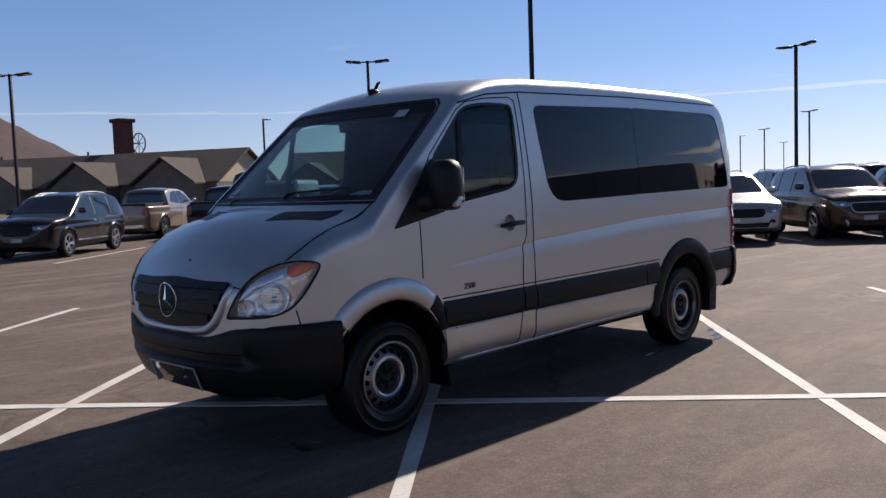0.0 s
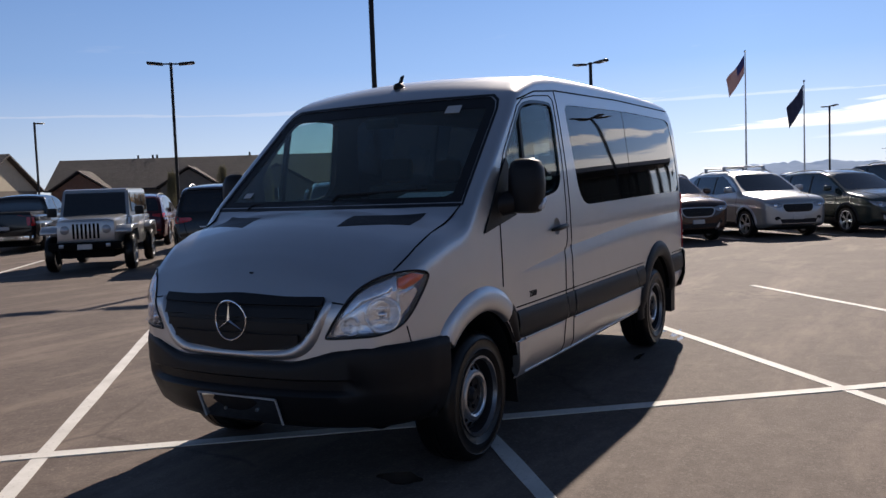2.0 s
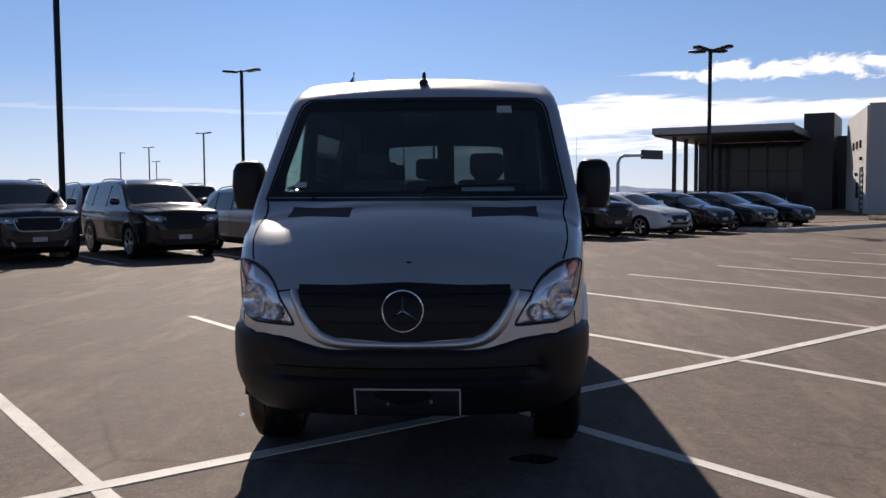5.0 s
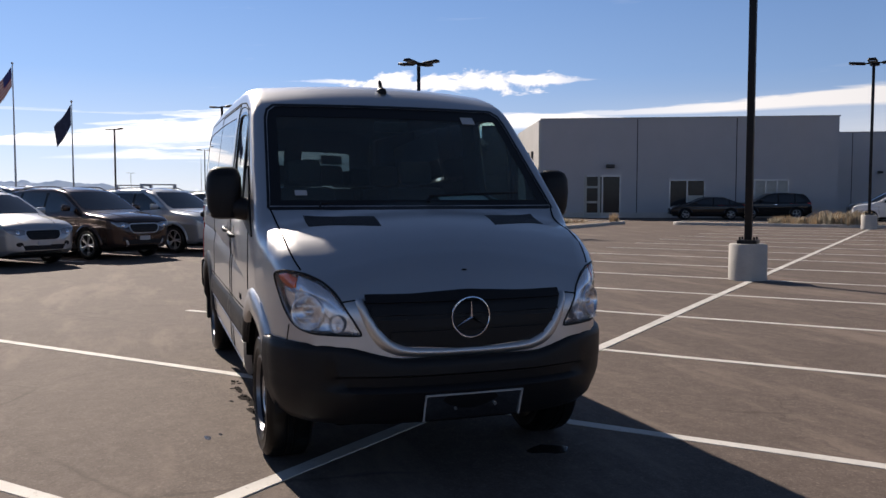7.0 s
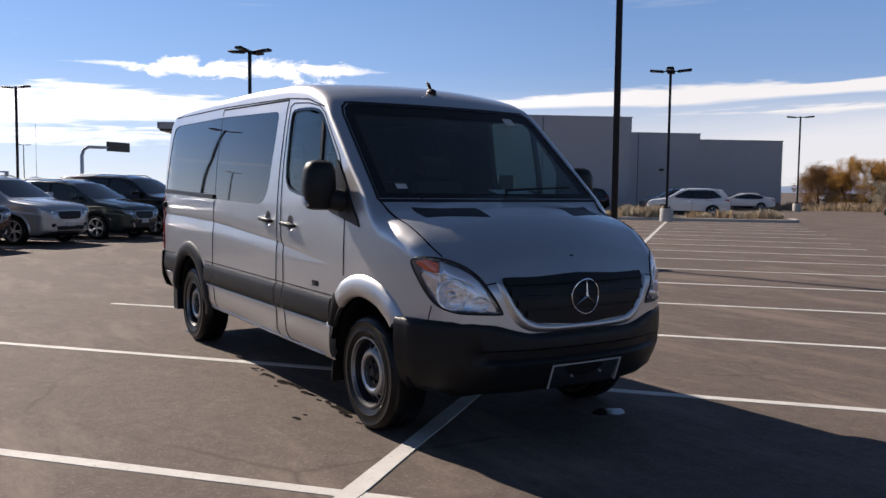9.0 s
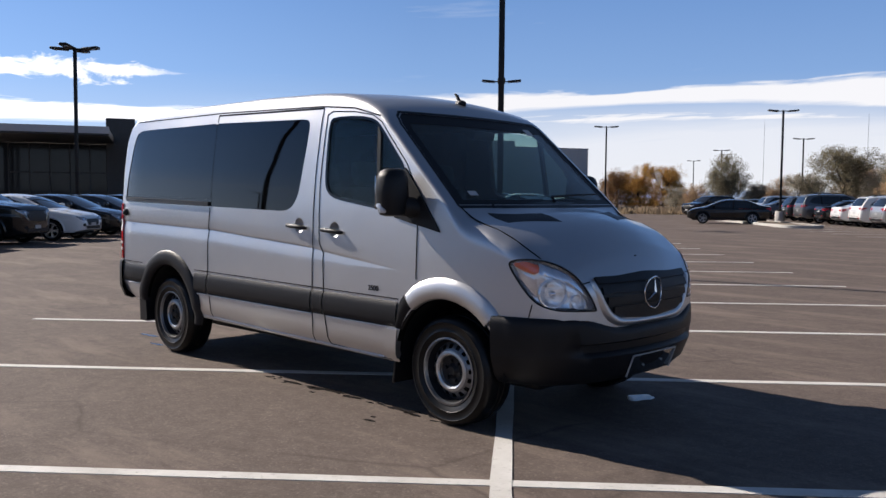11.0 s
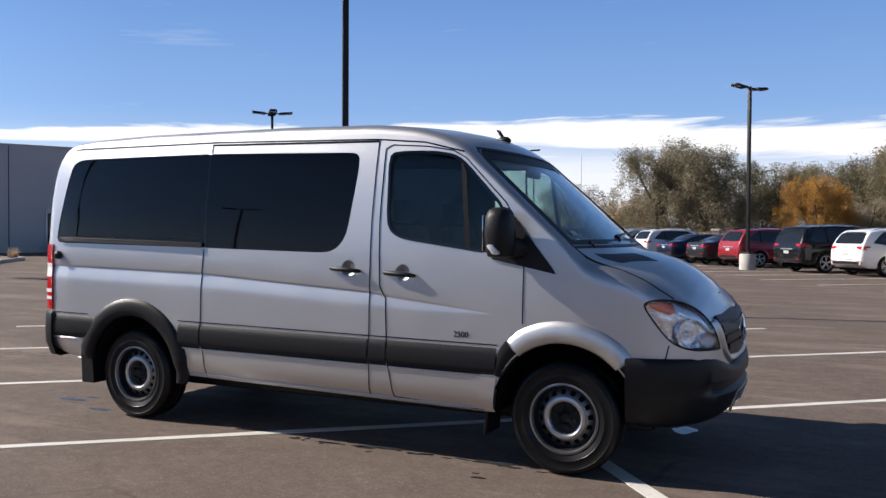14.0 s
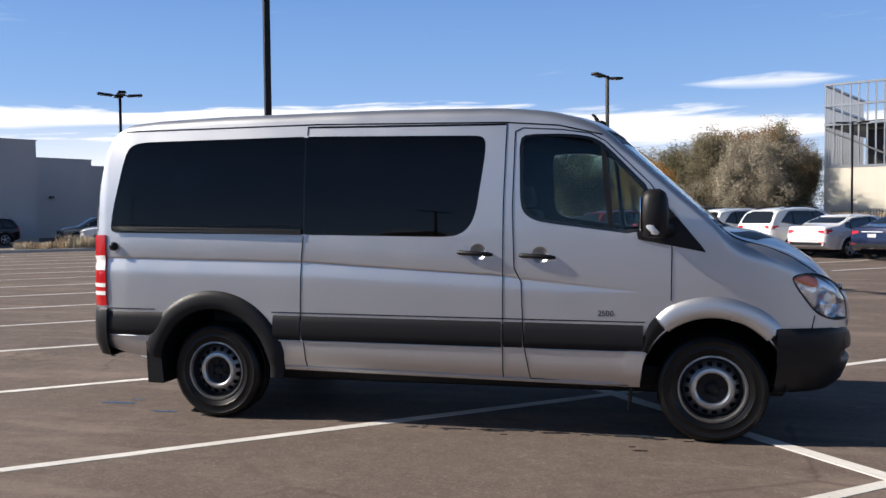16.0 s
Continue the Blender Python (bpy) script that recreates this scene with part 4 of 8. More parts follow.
    # turned edges of the panels below the cladding and along the sill
    for s in (-1, 1):
        for x0, x1, z0, z1 in ((-3.13, -2.95, 0.622, 0.620), (-2.925, -1.425, 0.620, 0.611), (-1.225, -0.56, 0.610, 0.606), (-4.565, -4.25, 0.628, 0.627), (-4.44, -4.26, 0.482, 0.455), (-3.05, -0.62, 0.424, 0.380)):
            n = 14
            pts = []
            for i in range(n + 1):
                x, z = x0 + (x1 - x0) * i / n, z0 + (z1 - z0) * i / n
                p, nrm = lay(tree, Vector((x, 0, z)), Vector((0, -s, 0)))
                if p is not None:
                    pts.append(p + Vector((0, s * 0.004, 0)))
            if len(pts) > 3:
                part("panel_fold", tube(bmesh.new(), pts, 0.0065, 8), M_SILVER, van, "", 60)

    # underbody
    part("chassis", bm_box(-4.5, 0.5, -0.62, 0.62, 0.26, 0.46, 0.03), M_BLACK, van, "dark underbody", 40)
    for ax in (0.0, -3.665):
        bm = bmesh.new()
        tube(bm, [(ax, -0.75, 0.36), (ax, 0.75, 0.36)], 0.06, 12)
        if ax < -1:
            bmesh.ops.create_icosphere(bm, subdivisions=2, radius=0.16, matrix=Matrix.Translation((ax, 0, 0.36)))
        part("axle", bm, M_BLACK, van, "", 40)

    # bumpers: a plan curve and an upright profile
    def bumper(name, plan, prof, label, sx):
        bm = bmesh.new()
        rows = []
        for x, y, nx, ny in plan:
            row = [bm.verts.new((x + nx * o, y + ny * o, z)) for o, z in prof(y)]
            rows.append(row)
        for a, b in zip(rows, rows[1:]):
            for k in range(len(a) - 1):
                bm.faces.new((a[k], a[k + 1], b[k + 1], b[k]))
        return part(name, bm, M_BLACK, van, label, 45)

    def plan_curve(pts, n=40):
        full = [(x, -y) for x, y in pts][::-1][:-1] + list(pts)[0:] if pts[0][1] == 0 else pts
        fine = []
        m = len(full)
        for i in range(m - 1):
            p0, p1, p2, p3 = full[max(i - 1, 0)], full[i], full[i + 1], full[min(i + 2, m - 1)]
            for k in range(6):
                t = k / 6
                fine.append(tuple(0.5 * (2 * p1[j] + (p2[j] - p0[j]) * t + (2 * p0[j] - 5 * p1[j] + 4 * p2[j] - p3[j]) * t * t + (3 * p1[j] - p0[j] - 3 * p2[j] + p3[j]) * t ** 3) for j in (0, 1)))
        fine.append(full[-1])
        out = []
        for i, (x, y) in enumerate(fine):
            xa, ya = fine[max(i - 1, 0)]
            xb, yb = fine[min(i + 1, len(fine) - 1)]
            tx, ty = xb - xa, yb - ya
            k = math.hypot(tx, ty) or 1
            out.append((x, y, ty / k, -tx / k))
        return out
    front_plan = plan_curve([(0.985, 0.0), (0.975, 0.25), (0.94, 0.48), (0.86, 0.70), (0.74, 0.86), (0.58, 0.957), (0.47, 0.985), (0.40, 0.998)])

    def fprof(y):
        k = max(0.0, min(1.0, (0.74 - abs(y)) / 0.40))
        top = 0.782 - 0.08 * k * k * (3 - 2 * k)
        d = 0.03 * max(0.0, min(1.0, (0.76 - abs(y)) / 0.12))
        return [(-0.10, top + 0.005), (-0.02, top), (-0.006, top - 0.012), (0.0, top - 0.045), (0.0, 0.622), (-0.004 - d * 0.9, 0.606), (-0.006 - d, 0.56), (-0.008 - d * 0.3, 0.543), (-0.01, 0.53), (-0.026, 0.48), (-0.06, 0.40), (-0.115, 0.35), (-0.20, 0.33), (-0.36, 0.345)]
    bumper("front_bumper", front_plan, fprof, "black plastic front bumper", 1)
    plate = part("number_plate", bm_box(0.0, 0.012, -0.265, 0.265, -0.075, 0.075, 0.004), M_GLOSSPLATE, van, "empty glossy number plate holder with bright rim", 40, pose(0.930, 0.02, 0.445, 0, 20, 0))
    bm = bmesh.new()
    for a, b, c, d in ((-0.27, 0.27, 0.07, 0.078), (-0.27, -0.262, -0.078, 0.078), (0.262, 0.27, -0.078, 0.078)):
        box(bm, 0.010, 0.018, a, b, c, d)
    part("plate_rim", bm, M_PLATE, plate, "pale rim")
    bm = bmesh.new()
    bm2 = [(-0.10, -0.01), (0.12, 0.0)]
    for y, z in bm2:
        tube(bm, [(0.012, y, z), (0.022, y, z)], 0.008, 8)
    part("screws", bm, M_STEEL, plate)

    rear_plan = plan_curve([(-4.80, 0.0), (-4.795, 0.4), (-4.785, 0.72), (-4.755, 0.90), (-4.68, 0.985), (-4.585, 1.008)])
    rear_plan = [(x, y, -nx, -ny) for x, y, nx, ny in rear_plan]
    bumper("rear_bumper", rear_plan, lambda y: [(-0.10, 0.85), (-0.01, 0.84), (0.0, 0.82), (0.004, 0.70), (0.0, 0.58), (-0.04, 0.47), (-0.12, 0.44)], "dark grey plastic rear bumper", -1)
    for s in (-1, 1):
        t = part("tail_lamp", patch(tree, [(-4.735, 0.86), (-4.595, 0.86), (-4.60, 1.42), (-4.715, 1.42)], "y", s, 0.012, 0.03, 4, 8), M_RED, van, "red tail lamp", 40)
        part("lamp_band", patch(tree, [(-4.725, 1.14), (-4.60, 1.14), (-4.60, 1.258), (-4.722, 1.258)], "y", s, 0.015, 0.02, 4, 3), M_WHITEBAR, t)
        for z in (0.944, 1.008):
            part("lamp_band", patch(tree, [(-4.73, z), (-4.60, z), (-4.60, z + 0.03), (-4.728, z + 0.03)], "y", s, 0.015, 0.02, 4, 1), M_WHITEBAR, t)

    # grille, star and headlamps
    GU = [(0.546, 1.008), (0.544, 0.99), (0.527, 0.945), (0.485, 0.87), (0.42, 0.80), (0.33, 0.762), (0.17, 0.748), (0.0, 0.744)]
    GU = eased(GU + [(-a, b) for a, b in GU[:-1]][::-1], 4)
    GRF = GU[::-1] + [(0.30, 1.032), (0.0, 1.040), (-0.30, 1.032)]
    grille = part("grille", patch(tree, GRF, "x", 1, 0.004, 0.03, 36, 14, 3), M_BLACK, van, "black slatted grille", 40)
    for z in (0.80, 0.86, 0.92, 0.98):
        w = lerp_table([(0.74, 0.22), (0.80, 0.42), (0.87, 0.485), (0.95, 0.53), (1.03, 0.55)], z)
        part("slat", patch(tree, [(-w, z), (w, z), (w, z + 0.04), (-w, z + 0.04)], "x", 1, 0.018, 0.02, 24, 1, 3), M_BLACK, grille, "", 40)
    GO = [(a + 0.042 * math.copysign(min(1.0, abs(a) / 0.3), a), b - 0.046 * max(0.0, min(1.0, (1.0 - b) / 0.15))) for a, b in GU]
    part("grille_surround", band(tree, GU, GO, "x", 1, (0.004, 0.016, 0.019, 0.013, 0.0), 4), M_SILVER, grille, "silver grille surround", 60)
    bm = bmesh.new()
    cx, cz = 0.965, 0.905
    pts = [(cx - 0.012 * math.cos(2 * math.pi * i / 40) ** 2, 0.103 * math.cos(2 * math.pi * i / 40), cz + 0.103 * math.sin(2 * math.pi * i / 40)) for i in range(41)]
    tube(bm, pts, 0.0046, 8)
    for k in range(3):
        a = radians(90 + 120 * k)
        tip = Vector((cx, 0.1 * math.cos(a), cz + 0.1 * math.sin(a)))
        c0 = Vector((cx + 0.006, 0, cz))
        sd = Vector((0, -math.sin(a), math.cos(a))) * 0.0078
        vs = [bm.verts.new(p) for p in (c0 + sd, c0 - sd, tip, c0 + Vector((0.012, 0, 0)), c0 - Vector((0.012, 0, 0)))]
        bm.faces.new((vs[0], vs[3], vs[2]))
        bm.faces.new((vs[3], vs[1], vs[2]))
        bm.faces.new((vs[0], vs[2], vs[4]))
        bm.faces.new((vs[1], vs[4], vs[2]))
    part("emblem", bm, M_CHROME, grille, "round chrome emblem", 30)
    for s in (-1, 1):
        q = math.sqrt(0.5)

        def spot(a, b):
            return lay(tree, Vector((a * q, -s * a * q, b)), Vector((-q, -s * q, 0)))
        hl = part("headlamp", patch(tree, HL, "d", s, -0.038, 0.02, 18, 14, 2), M_LAMPBOWL, van, "clear headlamp with amber corner", 40)
        part("lens", patch(tree, HL, "d", s, 0.003, 0.003, 18, 14, 2), M_LENS, hl, "", 40)
        pts = []
        for (a, b), (c, d) in zip(HL, HL[1:] + HL[:1]):
            for i in range(3):
                p, nrm = spot(a + (c - a) * i / 3, b + (d - b) * i / 3)
                if p is not None:
                    pts.append(p + nrm * 0.001)
        pts = [(pts[i - 1] + pts[i] * 2 + pts[(i + 1) % len(pts)]) / 4 for i in range(len(pts))]
        part("seal", tube(bmesh.new(), pts + pts[:1], 0.0055, 6), M_BLACK, hl, "", 40)
        part("turn_lamp", patch(tree, rounded([(-0.145, 1.044), (-0.22, 1.066), (-0.292, 1.102), (-0.29, 1.122), (-0.24, 1.13), (-0.125, 1.124)], 1), "d", s, -0.012, 0.03, 8, 5), M_AMBER, hl, "amber turn lamp", 40)
        part("divider", patch(tree, [(-0.13, 1.045), (-0.03, 1.052), (0.075, 1.0), (0.155, 0.93), (0.135, 0.985), (0.06, 1.055), (-0.04, 1.105), (-0.13, 1.128)], "d", s, -0.016, 0.02, 12, 5), M_BRIGHT, hl, "bright curved divider", 40)
        part("side_bezel", patch(tree, [(-0.19, 0.955), (-0.15, 0.92), (-0.145, 0.99), (-0.15, 1.04), (-0.24, 1.055), (-0.26, 1.03)], "d", s, -0.020, 0.02, 6, 5), M_BRIGHT, hl, "", 40)
        for a, b, r in ((-0.045, 0.935, 0.086), (0.115, 0.884, 0.044)):
            p, nrm = spot(a, b)
            fwd = Vector((0.80, s * 0.6, 0.08)).normalized()
            m = Matrix.Translation(p - fwd * 0.036) @ fwd.to_track_quat("Z", "Y").to_matrix().to_4x4()
            bm = bmesh.new()
            lathe(bm, [(r, 0.022), (r * 0.96, 0.022), (r * 0.8, 0.0), (r * 0.45, -0.02), (0.0001, -0.026), (0.0001, -0.04), (r, -0.04)], 28, "Z")
            part("reflector", bm, M_BOWL, hl, "", 40, m)
            bm = bmesh.new()
            lathe(bm, [(r, 0.028), (r * 1.07, 0.022), (r * 1.07, 0.0), (r, 0.0)], 28, "Z")
            part("bezel", bm, M_BRIGHT, hl, "", 40, m)
            bm = bmesh.new()
            bmesh.ops.create_uvsphere(bm, u_segments=12, v_segments=8, radius=r * 0.26)
            part("bulb", bm, M_CHROME, hl, "", 60, m)
            for zz in (-0.35, 0.35):
                part("reflector_rib", bm_box(-r * 0.8, r * 0.8, zz * r - 0.002, zz * r + 0.002, 0.0, 0.012), M_LAMPBOWL, hl, "", None, m)
    # hood: shut lines, vents, washer jets
    for s in (-1, 1):
        part("shut_line", line3(tree, [(0.05, s * 0.895, 1.45), (0.1, s * 0.88, 1.41), (0.25, s * 0.878, 1.36), (0.44, s * 0.87, 1.28), (0.57, s * 0.852, 1.20), (0.655, s * 0.825, 1.142)]), M_DARK, van)
        part("shut_line", line3(tree, [(0.845, s * 0.66, 0.99), (0.858, s * 0.60, 1.0), (0.862, s * 0.565, 1.008)]), M_DARK, van)
        part("shut_line", line3(tree, [(0.645, s * 0.89, 0.865), (0.63, s * 0.895, 0.81), (0.62, s * 0.90, 0.76)], 0.004), M_DARK, van)
        part("hood_vent", patch(tree, [(0.285, s * 0.34), (0.455, s * 0.34), (0.305, s * 0.72), (0.125, s * 0.72)], "z", 1, 0.002, 0.015, 10, 10), M_BLACK, van, "black hood vent", 40)
    bm = bmesh.new()
    for y in (-0.62, 0.05):
        p0 = lay(tree, Vector((0.10, y, 0)), Vector((0, 0, -1)))[0]
        tube(bm, [p0 + Vector((0.0, 0, 0.0)), p0 + Vector((-0.04, 0.02, 0.035)), p0 + Vector((-0.06, 0.40, 0.05)), p0 + Vector((-0.07, 0.62, 0.056))], [0.010, 0.009, 0.007, 0.006], 8)
    part("wiper", bm, M_BLACK, van, "black wiper arms", 50)
    part("cowl", patch(tree, [(-0.88, 1.446), (0.88, 1.446), (0.89, 1.464), (-0.89, 1.464)], "x", 1, 0.002, 0.02, 24, 2, 4), M_BLACK, van, "black plastic cowl", 40)
    p0 = lay(tree, Vector((0.80, 0.02, 0)), Vector((0, 0, -1)))[0]
    bm = bmesh.new()
    bmesh.ops.create_uvsphere(bm, u_segments=10, v_segments=6, radius=0.016, matrix=Matrix.Translation(p0) @ Matrix.Diagonal((0.5, 1.0, 0.3, 1)))
    part("washer_jet", bm, M_BLACK, van, "", 60)

    # mirrors on black triangular bases
    for s in (-1, 1):
        tri = [(-0.50, 1.375), (-0.045, 1.285), (-0.055, 1.305), (-0.27, 1.57), (-0.405, 1.715), (-0.43, 1.70)]
        part("mirror_base", patch(tree, tri, "y", s, 0.010, 0.03, 10, 10), M_BLACK, van, "black triangular mirror base", 40)
        bm = bmesh.new()
        secs = []
        for z, hx, y0, y1 in ((1.385, 0.035, 1.06, 1.16), (1.395, 0.065, 1.03, 1.195), (1.45, 0.078, 1.015, 1.215), (1.55, 0.08, 1.01, 1.225), (1.64, 0.075, 1.015, 1.22), (1.685, 0.06, 1.03, 1.20), (1.705, 0.03, 1.06, 1.16)):
            ring = []
            for i in range(16):
                a = 2 * math.pi * i / 16
                ca, sa = math.cos(a), math.sin(a)
                k = (abs(ca) ** 3 + abs(sa) ** 3) ** (-1 / 3)
                ring.append(bm.verts.new((-0.40 + hx * 1.15 * ca * k + 0.026, s * ((y0 + y1) / 2 + (y1 - y0) / 2 * sa * k), z)))
            secs.append(ring)
        for a, b in zip(secs, secs[1:]):
            for i in range(16):
                bm.faces.new((a[i], a[(i + 1) % 16], b[(i + 1) % 16], b[i]))
        bm.faces.new(secs[0])
        bm.faces.new(secs[-1][::-1])
        mir = part("mirror", bm, M_BLACK, van, "large black door mirror", 50)
        bm = bmesh.new()
        tube(bm, [(-0.27, s * 0.93, 1.43), (-0.31, s * 0.99, 1.445), (-0.37, s * 1.06, 1.46)], [0.062, 0.07, 0.072], 12)
        part("mirror_arm", bm, M_BLACK, mir, "", 50)
        bm = bm_box(-0.468, -0.461, s * 1.05 if s > 0 else -1.19, 1.19 if s > 0 else -1.05, 1.43, 1.655, 0.003)
        part("mirror_glass", bm, M_CHROME, mir, "", 40)
        bm = bm_box(-0.40, -0.34, s * 1.175 if s > 0 else -1.226, 1.226 if s > 0 else -1.175, 1.405, 1.475, 0.02)
        for v in bm.verts:
            if v.co.z > 1.44:
                v.co.x -= 0.03
        part("turn_lamp", bm, M_WHITELENS, mir, "clear turn lamp", 40)

    # door handles in round recesses
    def handle(x0, x1, z, s):
        c = (x0 + x1) / 2 + (0.02)
        p, nrm = lay(tree, Vector((c, 0, z)), Vector((0, -s, 0)))
        bm = bmesh.new()
        tube(bm, [p + Vector((x0 - c, s * 0.01, -0.0)), p + Vector((x0 - c + 0.02, s * 0.022, -0.002)), p + Vector((0, s * 0.030, -0.008)), p + Vector((x1 - c - 0.03, s * 0.026, -0.014)), p + Vector((x1 - c, s * 0.008, -0.018))], [0.010, 0.0165, 0.0175, 0.0165, 0.010], 10)
        part("door_handle", bm, M_BLACK, van, "black door handle", 50)
    for one in HANDLES:
        handle(*one)
    # fuel flap knob by the tail lamp
    bm = bmesh.new()
    p, nrm = lay(tree, Vector((-4.52, 0, 1.33)), Vector((0, 1, 0)))
    bmesh.ops.create_uvsphere(bm, u_segments=12, v_segments=8, radius=0.035, matrix=Matrix.Translation(p + nrm * 0.01))
    part("rail_stop", bm, M_BLACK, van, "", 60)
    # raised figures on the door
    for s in (-1, 1):
        p, nrm = lay(tree, Vector((-0.70, 0, 0.85)), Vector((0, -s, 0)))
        part("door_mark", words("2500", 0.055, 0.005), M_STRIP, van, "dark grey raised figures", None, Matrix.Translation(p + nrm * 0.001) @ pose(0, 0, 0, 90, 0, 0 if s < 0 else 180))
    # roof aerial
    bm = bmesh.new()
    p, nrm = lay(tree, Vector((-0.80, 0, 0)), Vector((0, 0, -1)))
    bmesh.ops.create_uvsphere(bm, u_segments=14, v_segments=8, radius=0.05, matrix=Matrix.Translation(p) @ Matrix.Diagonal((1.1, 0.7, 0.7, 1)))
    tube(bm, [p + Vector((0.0, 0, 0.0)), p + Vector((-0.04, 0, 0.07)), p + Vector((-0.06, 0, 0.085))], [0.016, 0.013, 0.008], 8)
    part("aerial", bm, M_BLACK, van, "stubby black roof aerial", 60)
    # stickers on the glass
    part("sticker", patch(tree, [(0.50, 2.02), (0.60, 2.02), (0.595, 2.07), (0.50, 2.07)], "x", 1, 0.001, 0.002, 2, 2), M_PLATE, g, "pale sticker")
    part("sticker", patch(tree, [(-0.74, 1.53), (-0.67, 1.53), (-0.67, 1.56), (-0.74, 1.56)], "x", 1, 0.001, 0.002, 2, 2), M_PLATE, g, "pale sticker")

    # wheels
    tyre_prof = []
    for r, h in ((0.222, 0.105), (0.235, 0.118), (0.262, 0.124), (0.268, 0.129), (0.274, 0.126), (0.318, 0.1255), (0.324, 0.1295), (0.330, 0.1235), (0.335, 0.122), (0.357, 0.105), (0.366, 0.085), (0.368, 0.03), (0.362, 0.027), (0.362, 0.017), (0.368, 0.014)):
        tyre_prof.append((r, h))
    tyre_prof = tyre_prof + [(r, -h) for r, h in tyre_prof[::-1]]
    bm = bmesh.new()
    rings = []
    for k in range(120):
        a = 2 * math.pi * k / 120
        ring = []
        for r, h in tyre_prof:
            g_in = 0.004 if k % 3 == 0 and 0.03 < abs(h) < 0.09 and r > 0.36 else 0.0
            ring.append(bm.verts.new(((r - g_in) * math.cos(a), h, (r - g_in) * math.sin(a))))
        rings.append(ring)
    for a, b in zip(rings, rings[1:] + rings[:1]):
        for i in range(len(tyre_prof)):
            j = (i + 1) % len(tyre_prof)
            bm.faces.new((a[i], a[j], b[j], b[i]))
    tyre_ob = part("tyre", bm, M_TYRE, None, "black rubber tyre", 35)
    bm = bmesh.new()
    lathe(bm, [(0.218, 0.11), (0.226, 0.108), (0.228, 0.12), (0.215, 0.122), (0.207, 0.10), (0.195, 0.06), (0.19, 0.045), (0.19, -0.11), (0.218, -0.11)], 48, "Y")
    rim_ob = part("rim", bm, [M_RIM, M_STRIP], None, "silver steel rim with a dark barrel", 35)
    for p in rim_ob.data.polygons:
        rr = math.hypot(p.center.x, p.center.z)
        p.material_index = 1 if rr < 0.21 else 0
    # the dish: a ring with oval holes, raised round the hub
    bm = bmesh.new()
    n = 16
    ringv = []
    for k in range(n * 4):
        a = 2 * math.pi * k / (n * 4)
        ringv.append([bm.verts.new((r * math.cos(a), h, r * math.sin(a))) for r, h in ((0.192, 0.05), (0.178, 0.062), (0.150, 0.082), (0.138, 0.090), (0.125, 0.092), (0.108, 0.078), (0.09, 0.056), (0.0001, 0.05))])
    for k in range(n * 4):
        a, b = ringv[k], ringv[(k + 1) % (n * 4)]
        for i in range(7):
            if i == 1 and k % 4 in (1, 2):
                continue
            bm.faces.new((a[i], a[i + 1], b[i + 1], b[i]))
    dish_ob = part("dish", bm, M_RIM, rim_ob, "slotted dark grey wheel disc", 40)
    bm = bmesh.new()
    lathe(bm, [(0.0001, 0.088), (0.026, 0.088), (0.034, 0.078), (0.05, 0.064), (0.102, 0.070), (0.104, 0.05), (0.0001, 0.05)], 28, "Y")
    hub_ob = part("hub", bm, M_BLACK, rim_ob, "dark hub cap", 40)
    bm = bmesh.new()
    lathe(bm, [(0.141, 0.086), (0.135, 0.094), (0.118, 0.097), (0.106, 0.090), (0.103, 0.07), (0.141, 0.07)], 40, "Y")
    ring_ob = part("trim_ring", bm, M_ALLOY, rim_ob, "bright pressed ring", 40)
    nuts = []
    for k in range(6):
        a = 2 * math.pi * k / 6
        nuts.append(part("wheel_nut", tube(bmesh.new(), [(0.066 * math.cos(a), 0.05, 0.066 * math.sin(a)), (0.066 * math.cos(a), 0.082, 0.066 * math.sin(a))], 0.013, 6), M_STRIP, rim_ob, "", 40))
    bm = bmesh.new()
    lathe(bm, [(0.0001, -0.02), (0.19, -0.02), (0.19, -0.06), (0.0001, -0.06)], 24, "Y")
    drum_ob = part("brake_disc", bm, M_BLACK, rim_ob, "", 40)
    first = True
    for ax in (0.0, -3.665):
        for s in (-1, 1):
            m = pose(ax, s * 0.835, 0.366, 0, 0, 180 if s < 0 else 0) @ pose(0, 0, 0, 0, random.uniform(0, 360), 0)
            w = new("wheel")
            w.parent = van
            w.matrix_basis = m
            w["label"] = "steel wheel with black tyre"
            if first:
                tyre_ob.parent = w
                rim_ob.parent = w
                for o in (dish_ob, hub_ob, drum_ob, ring_ob, *nuts):
                    o.parent = w
                first = False
            else:
                for o in (tyre_ob, rim_ob, dish_ob, hub_ob, drum_ob, ring_ob, *nuts):
                    c = new(o.name.split(".")[0], o.data)
                    c.parent = w
                    if o.get("label"):
                        c["label"] = o["label"]

    # cabin: dash, wheel, seats
    bm = bmesh.new()
    prism(bm, [(-0.28, 0.92), (0.0, 0.92), (0.0, 1.36), (-0.1, 1.40), (-0.34, 1.37), (-0.46, 1.28), (-0.44, 1.16), (-0.36, 1.0)], "y", -0.9, 0.9)
    dash = part("dashboard", bm, M_INNER, van, "dark grey dashboard", 40)
    bm = bmesh.new()
    pts = []
    for i in range(25):
        a = 2 * math.pi * i / 24
        pts.append(Vector((-0.56 - 0.10 * math.sin(a), 0.42 + 0.195 * math.cos(a), 1.25 + 0.165 * math.sin(a))))
    tube(bm, pts, 0.014, 8)
